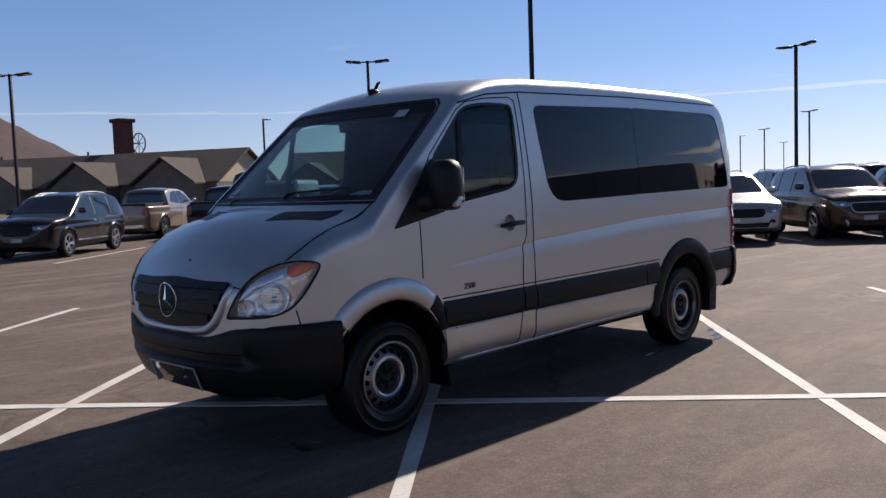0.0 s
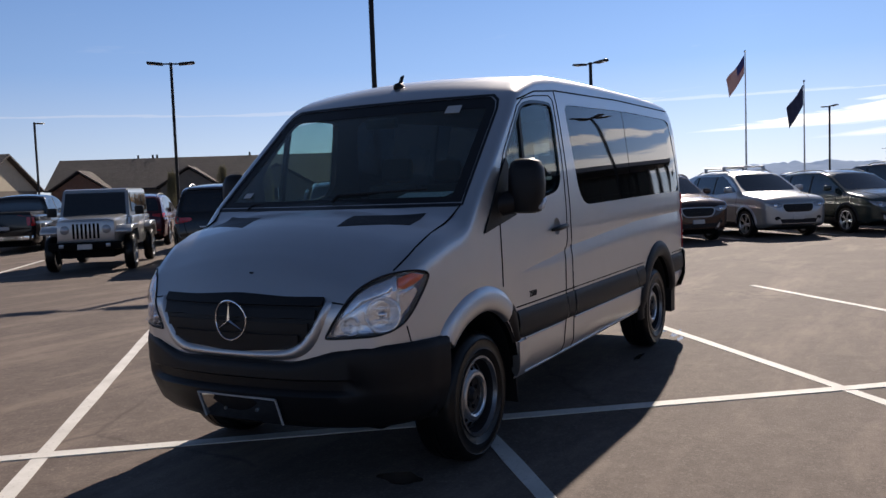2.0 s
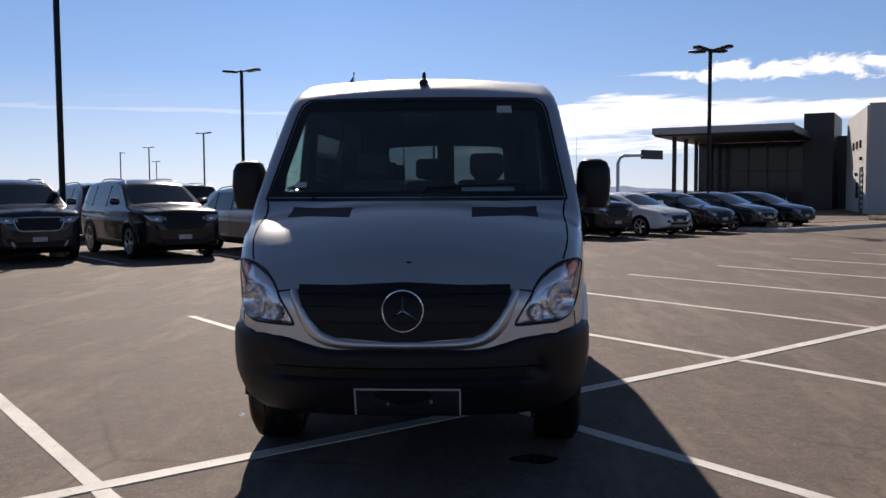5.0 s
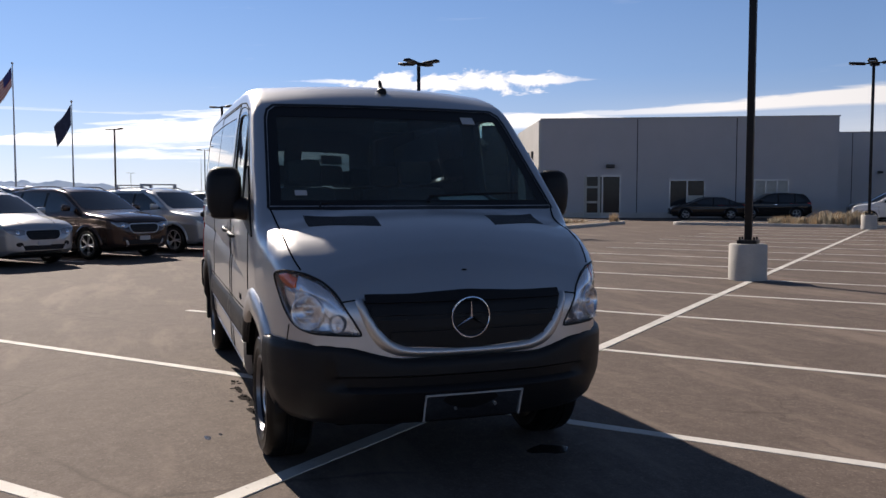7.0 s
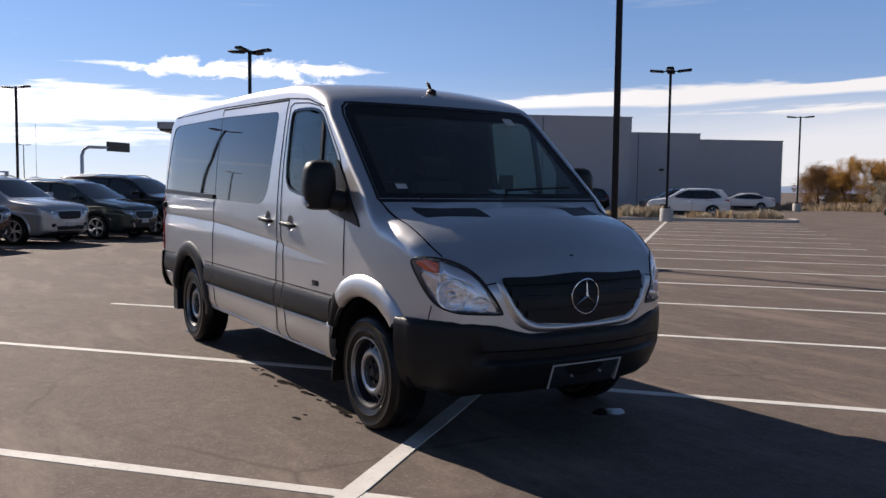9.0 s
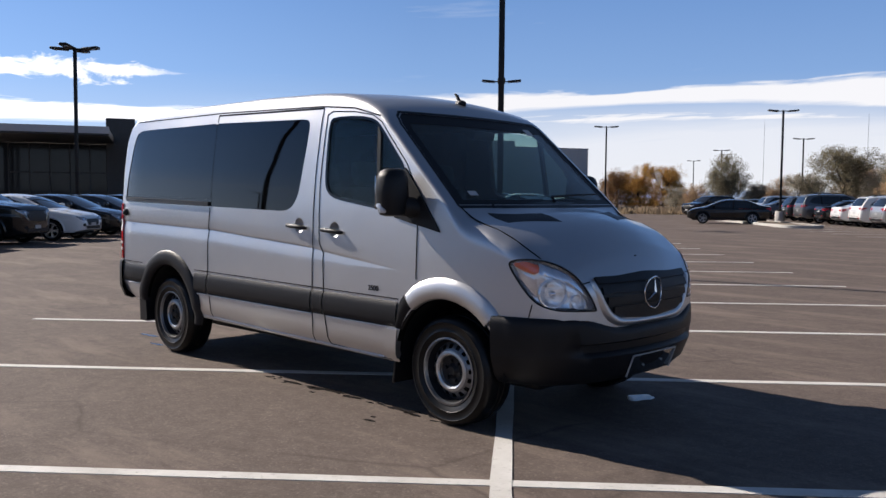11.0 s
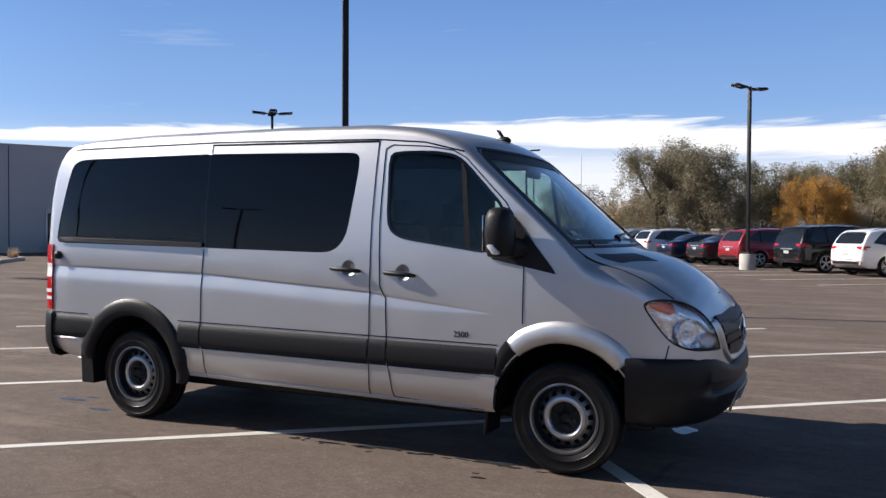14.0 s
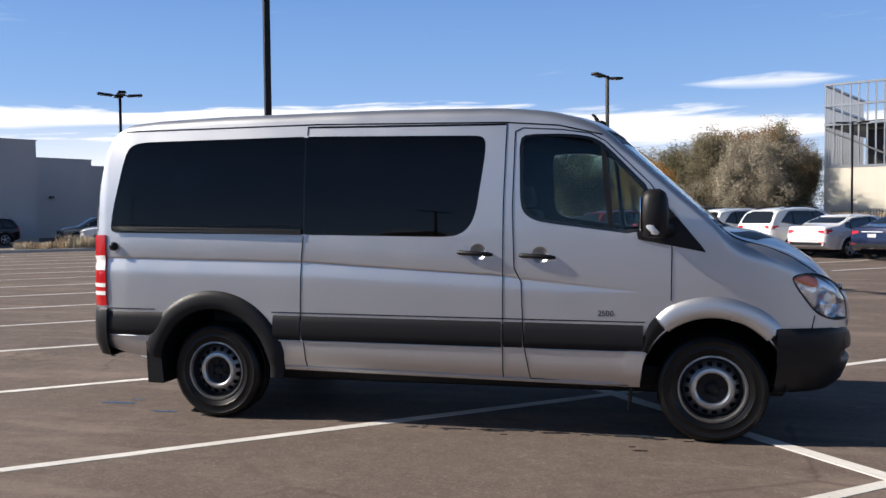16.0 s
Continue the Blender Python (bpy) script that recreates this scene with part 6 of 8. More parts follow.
def jeep(u, v, turn, colour="silver"):
    """A boxy off-roader: upright slotted grille, round lamps, flat screen, separate black wings."""
    e = thing("off_road_vehicle", "silver boxy off-road vehicle with hardtop and slotted grille", "car", lot_pose(u, v, turn), "parked cars")
    pm = PAINTS[colour]
    part("tub", bm_box(-3.40, -0.38, -0.80, 0.80, 0.50, 1.20, 0.05), pm, e, "", 40)
    bm = bmesh.new()
    secs = []
    for x, w, z in ((-0.42, 0.74, 1.25), (0.0, 0.70, 1.225), (0.40, 0.63, 1.19), (0.53, 0.60, 1.16), (0.57, 0.57, 1.10)):
        secs.append([bm.verts.new((x, y, zz)) for y, zz in ((-w, 0.62), (-w, z - 0.09), (-w + 0.03, z - 0.03), (-w + 0.12, z), (0, z + 0.015), (w - 0.12, z), (w - 0.03, z - 0.03), (w, z - 0.09), (w, 0.62))])
    for a, b in zip(secs, secs[1:]):
        for i in range(8):
            bm.faces.new((a[i], a[i + 1], b[i + 1], b[i]))
    bm.faces.new(secs[-1])
    part("hood", bm, pm, e, "silver hood", 40)
    gr = part("grille", bm_box(0.54, 0.60, -0.60, 0.60, 0.66, 1.13, 0.03), pm, e, "silver grille with dark slots", 40)
    for i in range(7):
        y = -0.255 + 0.085 * i
        part("slot", bm_box(0.59, 0.606, y - 0.024, y + 0.024, 0.74, 1.07, 0.003), M_DARK, gr)
    for s in (-1, 1):
        bm = bmesh.new()
        lathe(bm, [(0.0001, 0.0), (0.088, 0.0), (0.095, 0.02), (0.08, 0.03), (0.0001, 0.035)], 20, "Z")
        part("headlamp", bm, M_CARLAMP, e, "round headlamp", 40, pose(0.595, s * 0.43, 0.94, 0, 90, 0))
        for x0, x1, y0 in ((-0.55, 0.56, 0.58), (-3.55, -2.42, 0.76)):
            bm = bmesh.new()
            prism(bm, [(x0, 0.62), (x0 + 0.10, 0.92), (x0 + 0.22, 1.02), (x1 - 0.16, 1.02), (x1, 0.93), (x1 + 0.02, 0.86), (x1 - 0.02, 0.84), (x1 - 0.18, 0.93), (x0 + 0.26, 0.93), (x0 + 0.17, 0.86), (x0 + 0.07, 0.62)], "y", s * y0, s * 0.95)
            bmesh.ops.bevel(bm, geom=bm.edges[:], offset=0.015, segments=1, affect="EDGES")
            part("wing", bm, pm, e, "silver flat-topped wing", 40)
        for x0, x1 in ((-1.42, -0.80), (-2.35, -1.52), (-3.25, -2.45)):
            part("side_window", bm_box(x0, x1, s * 0.755 - 0.01, s * 0.755 + 0.01, 1.24, 1.68, 0, pose(0, s * 0.11, 0, s * 4.5, 0, 0)), M_CARGLASS, e, "dark glass")
        part("door_mirror", bm_box(-0.72, -0.58, 0.86 if s > 0 else -1.06, 1.06 if s > 0 else -0.86, 1.22, 1.42, 0.03), M_BLACK, e, "", 40)
        part("shut_line", bm_box(-0.51, -0.495, s * 0.80 - 0.003, s * 0.80 + 0.003, 0.55, 1.18), M_DARK, e)
        part("fog_lamp", bm_box(0.79, 0.805, s * 0.48 - 0.05, s * 0.48 + 0.05, 0.56, 0.64, 0.01), M_CARLAMP, e, "", 40)
    bm = bmesh.new()
    prism(bm, [(-3.38, 1.18), (-0.46, 1.18), (-0.72, 1.80), (-0.82, 1.84), (-3.28, 1.86), (-3.36, 1.80)], "y", -0.76, 0.76)
    for q in bm.verts:
        if q.co.z > 1.5:
            q.co.y *= 0.935
    bmesh.ops.bevel(bm, geom=bm.edges[:], offset=0.035, segments=2, affect="EDGES")
    part("hardtop", bm, pm, e, "pale hardtop and screen frame", 40)
    bm = bm_box(-0.012, 0.0, -0.69, 0.69, 0.03, 0.60, 0.0)
    for q in bm.verts:
        q.co.y *= 1 - 0.06 * q.co.z / 0.6
    part("windshield", bm, M_CARGLASS, e, "flat dark windshield", 40, pose(-0.452, 0, 1.19, 0, -22.7, 0))
    part("bumper", bm_box(0.60, 0.78, -0.76, 0.76, 0.50, 0.67, 0.04), M_DARK, e, "black bumper", 40)
    part("number_plate", bm_box(0.80, 0.815, -0.15, 0.15, 0.52, 0.63), M_PLATE, e, "blank grey plate")
    part("underside", bm_box(-3.2, 0.56, -0.56, 0.56, 0.32, 0.66), M_DARK, e)
    bm = bmesh.new()
    lathe(bm, [(0.2, -0.1), (0.38, -0.1), (0.41, -0.05), (0.41, 0.05), (0.38, 0.1), (0.2, 0.1)], 30, "Y")
    part("spare_wheel", bm, M_TYRE, e, "spare wheel", 40, pose(-3.52, 0, 1.05, 0, 0, 90))
    add_wheels(e, dict(r=0.40, wb=2.95), 0.94)
    return e


# the row behind the van, noses towards it
car("bigsuv", "black", 6.1, -15.3)
car("wagon", "silver", 8.85, -14.5, label="silver-white crossover, nose towards the aisle, dusty")
car("suv", "brown", 11.55, -14.5, label="dark brown sport utility vehicle, nose towards the aisle")
car("suv", "silver", 14.3, -14.6, rack=True, label="silver sport utility vehicle with roof rack bars")
car("wagon", "green", 17.05, -14.4, label="dark green wagon with grey roof rails")
car("bigsuv", "black", 19.8, -14.4, label="black sport utility vehicle, nose towards the aisle")
car("sedan", "white", 22.4, -14.0, label="white sedan, nose towards the aisle")
car("sedan", "black", 25.1, -14.1, label="black sedan, nose towards the aisle")
car("sedan", "charcoal", 27.9, -14.1, label="charcoal sedan, nose towards the aisle")
car("sedan", "black", 30.6, -14.1, label="black sedan, nose towards the aisle")
# cars further back, tails towards the aisle
for kind, col, u, v in (("bigsuv", "charcoal", 7.2, -27.5), ("bigsuv", "black", 10.3, -28), ("suv", "charcoal", 13.6, -28), ("bigsuv", "black", 16.5, -29), ("suv", "grey", 20.0, -29),
                        ("wagon", "black", 24, -30), ("suv", "black", 28, -30), ("sedan", "grey", 31, -30), ("suv", "charcoal", 0.0, -24.6), ("suv", "grey", -13.6, -28.2)):
    car(kind, col, u, v, 180)
# the group by the low houses
dark_suv = car("suv", "black", -9.15, -16.2, label="black sport utility vehicle with chrome sills and rails")
for s in (-1, 1):
    for x0, x1 in ((-2.35, -1.62), (-1.58, -0.50)):
        part("sill_trim", bm_box(x0, x1, min(s * 0.90, s * 0.945), max(s * 0.90, s * 0.945), 0.415, 0.455, 0.008), M_CHROME, dark_suv, "chrome sill trim", 40)
car("pickup", "tan", -10.0, -28.6, 180, label="tan pickup truck with a black bed cover", category="pickup truck")
car("pickup", "black", -6.8, -28.4, 180, label="black pickup truck, tailgate towards the aisle", category="pickup truck")
jeep(-2.55, -14.9, 0)
car("suv", "maroon", -2.9, -27.6, 180, label="dark maroon sport utility vehicle, tail towards the aisle")
car("bigsuv", "black", 0.25, -17.9, 180, label="black sport utility vehicle, tail towards the aisle")
car("bigsuv", "charcoal", 3.3, -16.4, label="charcoal sport utility vehicle, nose towards the aisle")
car("suv", "charcoal", 3.8, -35.6, label="charcoal sport utility vehicle parked far back")
car("suv", "white", -1.7, -39.6, label="white sport utility vehicle parked far back")
# the far row, tails towards the van
for kind, col, u in (("sedan", "blue", 14.7), ("sedan", "white", 17.2), ("suv", "white", 19.55), ("suv", "white", 22.25), ("bigsuv", "black", 25.15), ("suv", "red", 29.65),
                     ("sedan", "charcoal", 32.3), ("sedan", "blue", 35.2), ("suv", "white", 38.0), ("suv", "silver", 40.7), ("suv", "white", 43.4), ("sedan", "white", 45.8), ("sedan", "black", 48.4), ("bigsuv", "grey", 51.3)):
    car(kind, col, u, 23.0)
car("sedan", "black", 48.6, 12.4, 164.5, label="black sedan parked sideways at the lot's far end")
# by the service building
def wall_car(kind, col, x, y, az, label):
    return car(kind, col, 0, 0, at=pose(x, y, 0, 0, 0, az), label=label)


wall_car("suv", "white", -31.3, 35.6, 221.6, "white sport utility vehicle standing side-on by the planted island")
wall_car("sedan", "white", -42.5, 55.1, 218, "white sedan standing near the service building")
wall_car("sedan", "black", -42.5, 31.5, 243, "black sedan standing by the service building wall")
wall_car("suv", "black", -41.8, 36.0, 243, "black sport utility vehicle by the service building wall")
wall_car("suv", "grey", -36.4, 40.2, 230, "grey sport utility vehicle near the service building")
for kind, col, u, v, turn in (("pickup", "white", 140, 26, 150), ("suv", "black", 69, 16.5, 205), ("sedan", "grey", 60, 23, 0), ("suv", "silver", 64, 24, 0), ("sedan", "white", 68, 24.5, 0), ("suv", "charcoal", 55.5, 23.2, 0), ("sedan", "white", 158, 25, 200), ("sedan", "silver", 162, 23, 200), ("suv", "white", 152, 27, 200), ("sedan", "grey", 76, 25, 0), ("sedan", "charcoal", 82, 24.5, 0)):
    car(kind, col, u, v, turn)


# ---- buildings, sky and distance ----
BD, BN = Vector((0.45, 0.893, 0)), Vector((0.893, -0.45, 0))
B_ANGLE = math.degrees(math.atan2(BD.y, BD.x))


def wall_pose(d, n, z=0.0):
    """A frame on the dealership: x runs along its front, -y faces the lot."""
    p = BD * d + BN * n
    return pose(p.x, p.y, z, 0, 0, B_ANGLE)


M_WALL = rough_mat("grey_stucco", (0.41, 0.41, 0.42), (0.46, 0.46, 0.47), 0.9, 0.6, 35, 0.3, 0.01)
M_WALLW = rough_mat("white_panel", (0.62, 0.62, 0.6), (0.72, 0.72, 0.7), 0.7, 0.8, 30, 0.1, 0.01)
M_PALE = rough_mat("pale_stucco", (0.46, 0.45, 0.43), (0.54, 0.53, 0.51), 0.9, 0.6, 35, 0.3, 0.01)
M_DKPANEL = plain("dark_metal_panel", (0.03, 0.03, 0.032), 0.45, 0.2, 0.5, 3, 0.3)
M_BLIND = plain("pale_blind", (0.34, 0.35, 0.32), 0.3, 0.0, 0.5, 2, 0.3)
M_GLASSB = plain("shop_glass", (0.02, 0.024, 0.028), 0.08, 0.0, 0.25, 2, 0.3)
M_CREAM = rough_mat("cream_panel", (0.70, 0.65, 0.53), (0.79, 0.74, 0.62), 0.8, 0.6, 25, 0.1, 0.01)
M_ROOF = rough_mat("brown_shingle", (0.058, 0.048, 0.044), (0.096, 0.080, 0.072), 0.95, 1.2, 12, 0.8, 0.05, stretch=(1, 1, 4))
M_SIDING = rough_mat("beige_siding", (0.42, 0.36, 0.27), (0.52, 0.45, 0.34), 0.85, 1.0, 20, 0.3, 0.02)
# siding tone for house walls in shade: the shade is in its colour
M_SIDING_SHADE = rough_mat("shaded_siding", (0.13, 0.108, 0.088), (0.19, 0.16, 0.13), 0.85, 1.0, 20, 0.3, 0.02)
M_TIMBER = rough_mat("dark_red_timber", (0.075, 0.026, 0.022), (0.12, 0.042, 0.034), 0.9, 2, 15, 0.4, 0.03)
M_BRICKISH = rough_mat("brown_brick_far", (0.16, 0.08, 0.055), (0.24, 0.13, 0.09), 0.9, 3, 20, 0.5, 0.03)


def block(d0, d1, n_front, depth, h, mat, name, label, cap=True):
    e = thing(name, label, "building", wall_pose(d0, n_front))
    bm = bmesh.new()
    box(bm, 0, d1 - d0, 0, depth, 0, h)
    part("wall", bm, mat, e)
    if cap:
        part("parapet_cap", bm_box(-0.06, d1 - d0 + 0.06, -0.06, depth, h, h + 0.08, 0.02), M_WALL, e, "grey metal parapet cap")
    for x in spaced(0, d1 - d0, 6.5)[1:-1]:
        part("wall_joint", bm_box(x - 0.03, x + 0.03, -0.012, 0.02, 0.3, h - 0.05), M_DKPANEL, e)
    part("wall_base", bm_box(-0.03, d1 - d0 + 0.03, -0.03, 0.1, 0, 0.35), M_CONCRETE, e)
    return e


def opening(e, x0, x1, z0, z1, bars=2, glass=M_GLASSB, y=0.0, label="dark window"):
    w = part("window", bm_box(x0, x1, y - 0.02, y + 0.05, z0, z1), glass, e, label)
    for x in [x0, x1] + [x0 + (x1 - x0) * (i + 1) / (bars + 1) for i in range(bars)]:
        part("mullion", bm_box(x - 0.05, x + 0.05, y - 0.07, y + 0.0, z0, z1), M_STEEL, w)
    for z in (z0, z1):
        part("rail", bm_box(x0 - 0.05, x1 + 0.05, y - 0.07, y + 0.0, z - 0.05, z + 0.05), M_STEEL, w)


b1 = block(-0.3, 19.6, -55.8, 22, 6.85, M_WALL, "service_building", "grey stucco service building with flat roof")
opening(b1, 3.05, 5.5, 0.05, 2.9, 1, M_GLASSB, label="glazed entrance door")
for x0, x1, z0, z1 in ((3.02, 3.2, 0.05, 2.95), (3.95, 4.13, 0.05, 2.95), (3.2, 3.95, 2.05, 2.2), (3.2, 3.95, 1.0, 1.15), (3.2, 3.95, 0.05, 0.25)):
    part("door_frame", bm_box(x0, x1, -0.12, -0.05, z0, z1), M_BLIND, b1, "pale door frame")
part("wall_lamp", bm_box(4.5, 5.1, -0.25, 0, 3.45, 3.7, 0.03), M_DKPANEL, b1)
opening(b1, 8.85, 11.2, 0.35, 2.6, 1)
part("lower_blind", bm_box(10.1, 11.1, -0.045, -0.02, 0.95, 1.55), M_BLIND, b1, "pale blind behind the glass")
opening(b1, 14.5, 16.7, 0.5, 2.6, 2, M_BLIND, label="window with pale blinds")
part("side_wall", bm_box(-0.16, 0.0, 0.02, 13.0, 0.0, 6.8, 0, pose(0, 0, 0, 0, 0, 9)), M_PALE, b1, "pale stucco side wall")
SIDE = pose(0, 0, 0, 0, 0, 9)
sd = part("side_door", bm_box(-0.22, -0.14, 1.5, 3.3, 0.0, 3.0, 0.02, SIDE), M_DKPANEL, b1, "dark side door")
for k in range(7):
    part("door_slat", bm_box(-0.25, -0.21, 1.35, 1.95, 0.35 + 0.36 * k, 0.5 + 0.36 * k, 0, SIDE), M_WALLW, sd, "white slat")
part("window", bm_box(-0.20, -0.14, 4.3, 5.6, 0.95, 2.0, 0.02, SIDE), M_GLASSB, b1, "small dark window")
for y, z in ((2.4, 3.45), (5.0, 2.45)):
    part("wall_lamp", bm_box(-0.34, -0.14, y - 0.12, y + 0.12, z, z + 0.22, 0.03, SIDE), M_DKPANEL, b1)
for y, z in ((3.0, 4.3), (5.2, 4.3), (7.4, 4.3)):
    part("vent", bm_box(-0.24, -0.14, y, y + 0.7, z, z + 0.5, 0, pose(0, 0, 0, 0, 0, 9)), M_DKPANEL, b1)
b2 = block(19.6, 31.5, -71.7, 16, 6.85, M_WALL, "service_building", "grey stucco building wing with flat roof")
part("wall_lamp", bm_box(8.0, 8.4, -0.3, 0, 3.4, 3.6, 0.03), M_DKPANEL, b2)
block(31.5, 40.8, -74.0, 14, 6.45, M_WALL, "service_building", "lower grey stucco building wing with flat roof")

# showroom with a deep canopy on columns and a dark portal
sr = thing("showroom", "dark glass car showroom with a flat canopy on columns", "building", wall_pose(-14.0, -69.5))
part("canopy", bm_box(-0.6, 9.0, -11.2, 9.0, 5.45, 6.0, 0.05), M_DKPANEL, sr, "flat dark canopy")
part("canopy_edge", bm_box(-0.7, 9.0, -11.3, -11.18, 5.6, 6.08), M_WALL, sr, "grey fascia")
part("canopy_edge", bm_box(-0.72, -0.58, -11.3, 9.0, 5.6, 6.08), M_WALL, sr, "grey fascia")
for y in (-10.0, -6.5, -3.0):
    bm = bmesh.new()
    tube(bm, [(0.6, y, 0), (0.6, y, 5.5)], 0.16, 12)
    part("column", bm, M_DKPANEL, sr, "", 50)
part("glass_wall", bm_box(0.2, 8.6, -0.1, 0.1, 0.2, 5.4), M_GLASSB, sr, "dark glass wall")
part("glass_wall", bm_box(0.1, 0.3, 0.1, 9.0, 0.2, 5.4), M_GLASSB, sr, "dark glass wall")
for x in spaced(1.2, 8.6, 1.5):
    part("mullion", bm_box(x - 0.05, x + 0.05, -0.18, -0.08, 0.2, 5.4), M_DKPANEL, sr)
for z in (1.4, 3.1):
    part("transom", bm_box(1.2, 8.6, -0.18, -0.08, z - 0.05, z + 0.05), M_DKPANEL, sr)
part("portal", bm_box(8.4, 10.6, -1.0, 6.0, 0.0, 7.5, 0.06), M_DKPANEL, sr, "tall dark portal frame")
part("upper_wall", bm_box(9.0, 13.6, 3.0, 9.0, 0, 5.9), M_DKPANEL, sr)


# low gabled houses beyond the lot
def house(x, y, turn, length, depth, eave, ridge, gables, vents, label):
    e = thing("house", label, "house", pose(x, y, 0, 0, 0, turn))
    part("wall", bm_box(0, length, 0, depth, 0, eave), M_SIDING_SHADE, e, "siding wall with shade put into its colour")
    bm = bmesh.new()
    o = 0.7
    prism(bm, [(-o, eave - 0.2), (depth / 2, ridge), (depth + o, eave - 0.2), (depth + o, eave), (depth / 2, ridge + 0.25), (-o, eave)], "x", -o, length + o)
    part("roof", bm, M_ROOF, e, "brown shingle roof")
    for xx in (0.0, length - 0.15):
        bm = bmesh.new()
        prism(bm, [(0, eave - 0.05), (depth / 2, ridge - 0.05), (depth, eave - 0.05)], "x", xx, xx + 0.15)
        part("gable_wall", bm, M_SIDING, e, "beige gable wall")
    for g, w, hgt, mat in gables:
        bm = bmesh.new()
        prism(bm, [(g - w / 2 - 0.5, eave - 0.25), (g, hgt), (g + w / 2 + 0.5, eave - 0.25), (g + w / 2 + 0.5, eave - 0.05), (g, hgt + 0.22), (g - w / 2 - 0.5, eave - 0.05)], "y", -3.2, depth / 2)
        part("dormer_roof", bm, M_ROOF, e, "brown shingle gable roof")
        bm = bmesh.new()
        prism(bm, [(g - w / 2, 0), (g + w / 2, 0), (g + w / 2, eave - 0.2), (g, hgt - 0.25), (g - w / 2, eave - 0.2)], "y", -2.6, 1.0)
        part("dormer_wall", bm, mat, e, "gable front")
        wn_ = part("window", bm_box(g - 0.8, g + 0.8, -2.7, -2.55, 1.0, 2.5), M_GLASSB, e)
        part("window_frame", bm_box(g - 0.05, g + 0.05, -2.76, -2.68, 1.0, 2.5), M_WALLW, wn_)
    for xx in spaced(3, length - 3, 4.5):
        w_ = part("window", bm_box(xx - 0.7, xx + 0.7, -0.08, 0.06, 1.0, 2.5), M_GLASSB, e)
        part("window_sill", bm_box(xx - 0.8, xx + 0.8, -0.16, 0.0, 0.88, 1.0), M_WALLW, w_)
    for xx in vents:
        bm = bmesh.new()
        tube(bm, [(xx, depth / 2 + 0.4, ridge - 0.3), (xx, depth / 2 + 0.4, ridge + 0.75)], 0.14, 8)
        part("roof_vent", bm, M_BLACK, e, "", 50)
    return e


def ridge_house(x0, y0, x1, y1, depth, eave, ridge, gables, vents, label):
    """A house whose ridge runs between two places; its front faces the lot."""
    a, b = Vector((x0, y0)), Vector((x1, y1))
    way = (b - a).normalized()
    ang = math.degrees(math.atan2(way.y, way.x))
    out = Vector((way.y, -way.x))
    c = a + out * depth / 2
    return house(c.x, c.y, ang, (b - a).length, depth, eave, ridge, gables, vents, label)


ridge_house(-38, -137, -60.8, -93.6, 15, 3.2, 7.4, [(17, 8.5, 6.0, M_SIDING_SHADE), (30.5, 8.5, 6.1, M_SIDING_SHADE), (43.2, 8.5, 6.2, M_SIDING_SHADE)], (9, 24), "long low house with brown shingle roof and gables")
ridge_house(-79, -106.5, -102.5, -75.6, 15, 3.2, 7.4, [(4.5, 7, 5.6, M_BRICKISH), (19, 8, 5.8, M_SIDING_SHADE), (31, 9, 5.9, M_SIDING_SHADE)], (10.3, 12.4, 13.0, 26.5, 30.5), "long low house with brown shingle roof and brick gable")
# a mine-style head tower
tw = thing("head_tower", "dark red timber head tower with a wheel beyond the houses", "tower", pose(-54.3, -114.8, 0, 0, 0, 190))
part("shaft", bm_box(-1.0, 1.0, -1.0, 1.0, 0, 12.3, 0.05), M_TIMBER, tw, "dark red boarded shaft")
part("tower_roof", bm_box(-1.3, 1.3, -1.3, 1.3, 12.3, 12.85, 0.08), M_TIMBER, tw)
bm = bmesh.new()
tube(bm, [(2.6, 1.5 * math.cos(2 * math.pi * i / 24), 9.4 + 1.5 * math.sin(2 * math.pi * i / 24)) for i in range(25)], 0.1, 6)
for k in range(4):
    a = math.pi * k / 4
    tube(bm, [(2.6, 1.5 * math.cos(a), 9.4 + 1.5 * math.sin(a)), (2.6, -1.5 * math.cos(a), 9.4 - 1.5 * math.sin(a))], 0.05, 5)
tube(bm, [(1.0, 0, 9.4), (2.6, 0, 9.4)], 0.12, 6)
part("sheave_wheel", bm, M_TIMBER, tw, "", 50)

# steel-framed building going up behind the fence
sb = thing("building_shell", "unfinished building of pale steel studs over a cream wall", "building", pose(13.2, 72.0, 0, 0, 0, -24))
part("lower_wall", bm_box(0, 26, 0, 14, 0, 5.25), M_CREAM, sb, "cream lower wall")
for i in range(40):
    x = 0.08 + i * 0.65
    part("stud", bm_box(x - 0.06, x + 0.06, 0.0, 0.16, 5.25, 12.3), M_STEEL, sb)
for i in range(18):
    y = 0.75 + i * 0.75
    part("stud", bm_box(0.0, 0.16, y - 0.06, y + 0.06, 5.25, 12.3), M_STEEL, sb)
for z in (5.35, 8.9, 10.5, 12.25):
    part("track", bm_box(-0.03, 26, -0.03, 0.2, z - 0.09, z + 0.09), M_STEEL, sb)
    part("track", bm_box(-0.03, 0.2, 0.2, 14, z - 0.09, z + 0.09), M_STEEL, sb)
bm = bmesh.new()
tube(bm, [(0.1, -0.08, 8.5), (6.5, -0.08, 5.4)], 0.08, 6)
part("brace", bm, M_STEEL, sb)
part("upper_floor", bm_box(0.3, 26, 0.4, 14, 8.7, 9.1), M_DKPANEL, sb)
part("inner_wall", bm_box(2.5, 26, 3.5, 3.8, 5.25, 8.6), M_DKPANEL, sb, "dark sheathed inner wall")

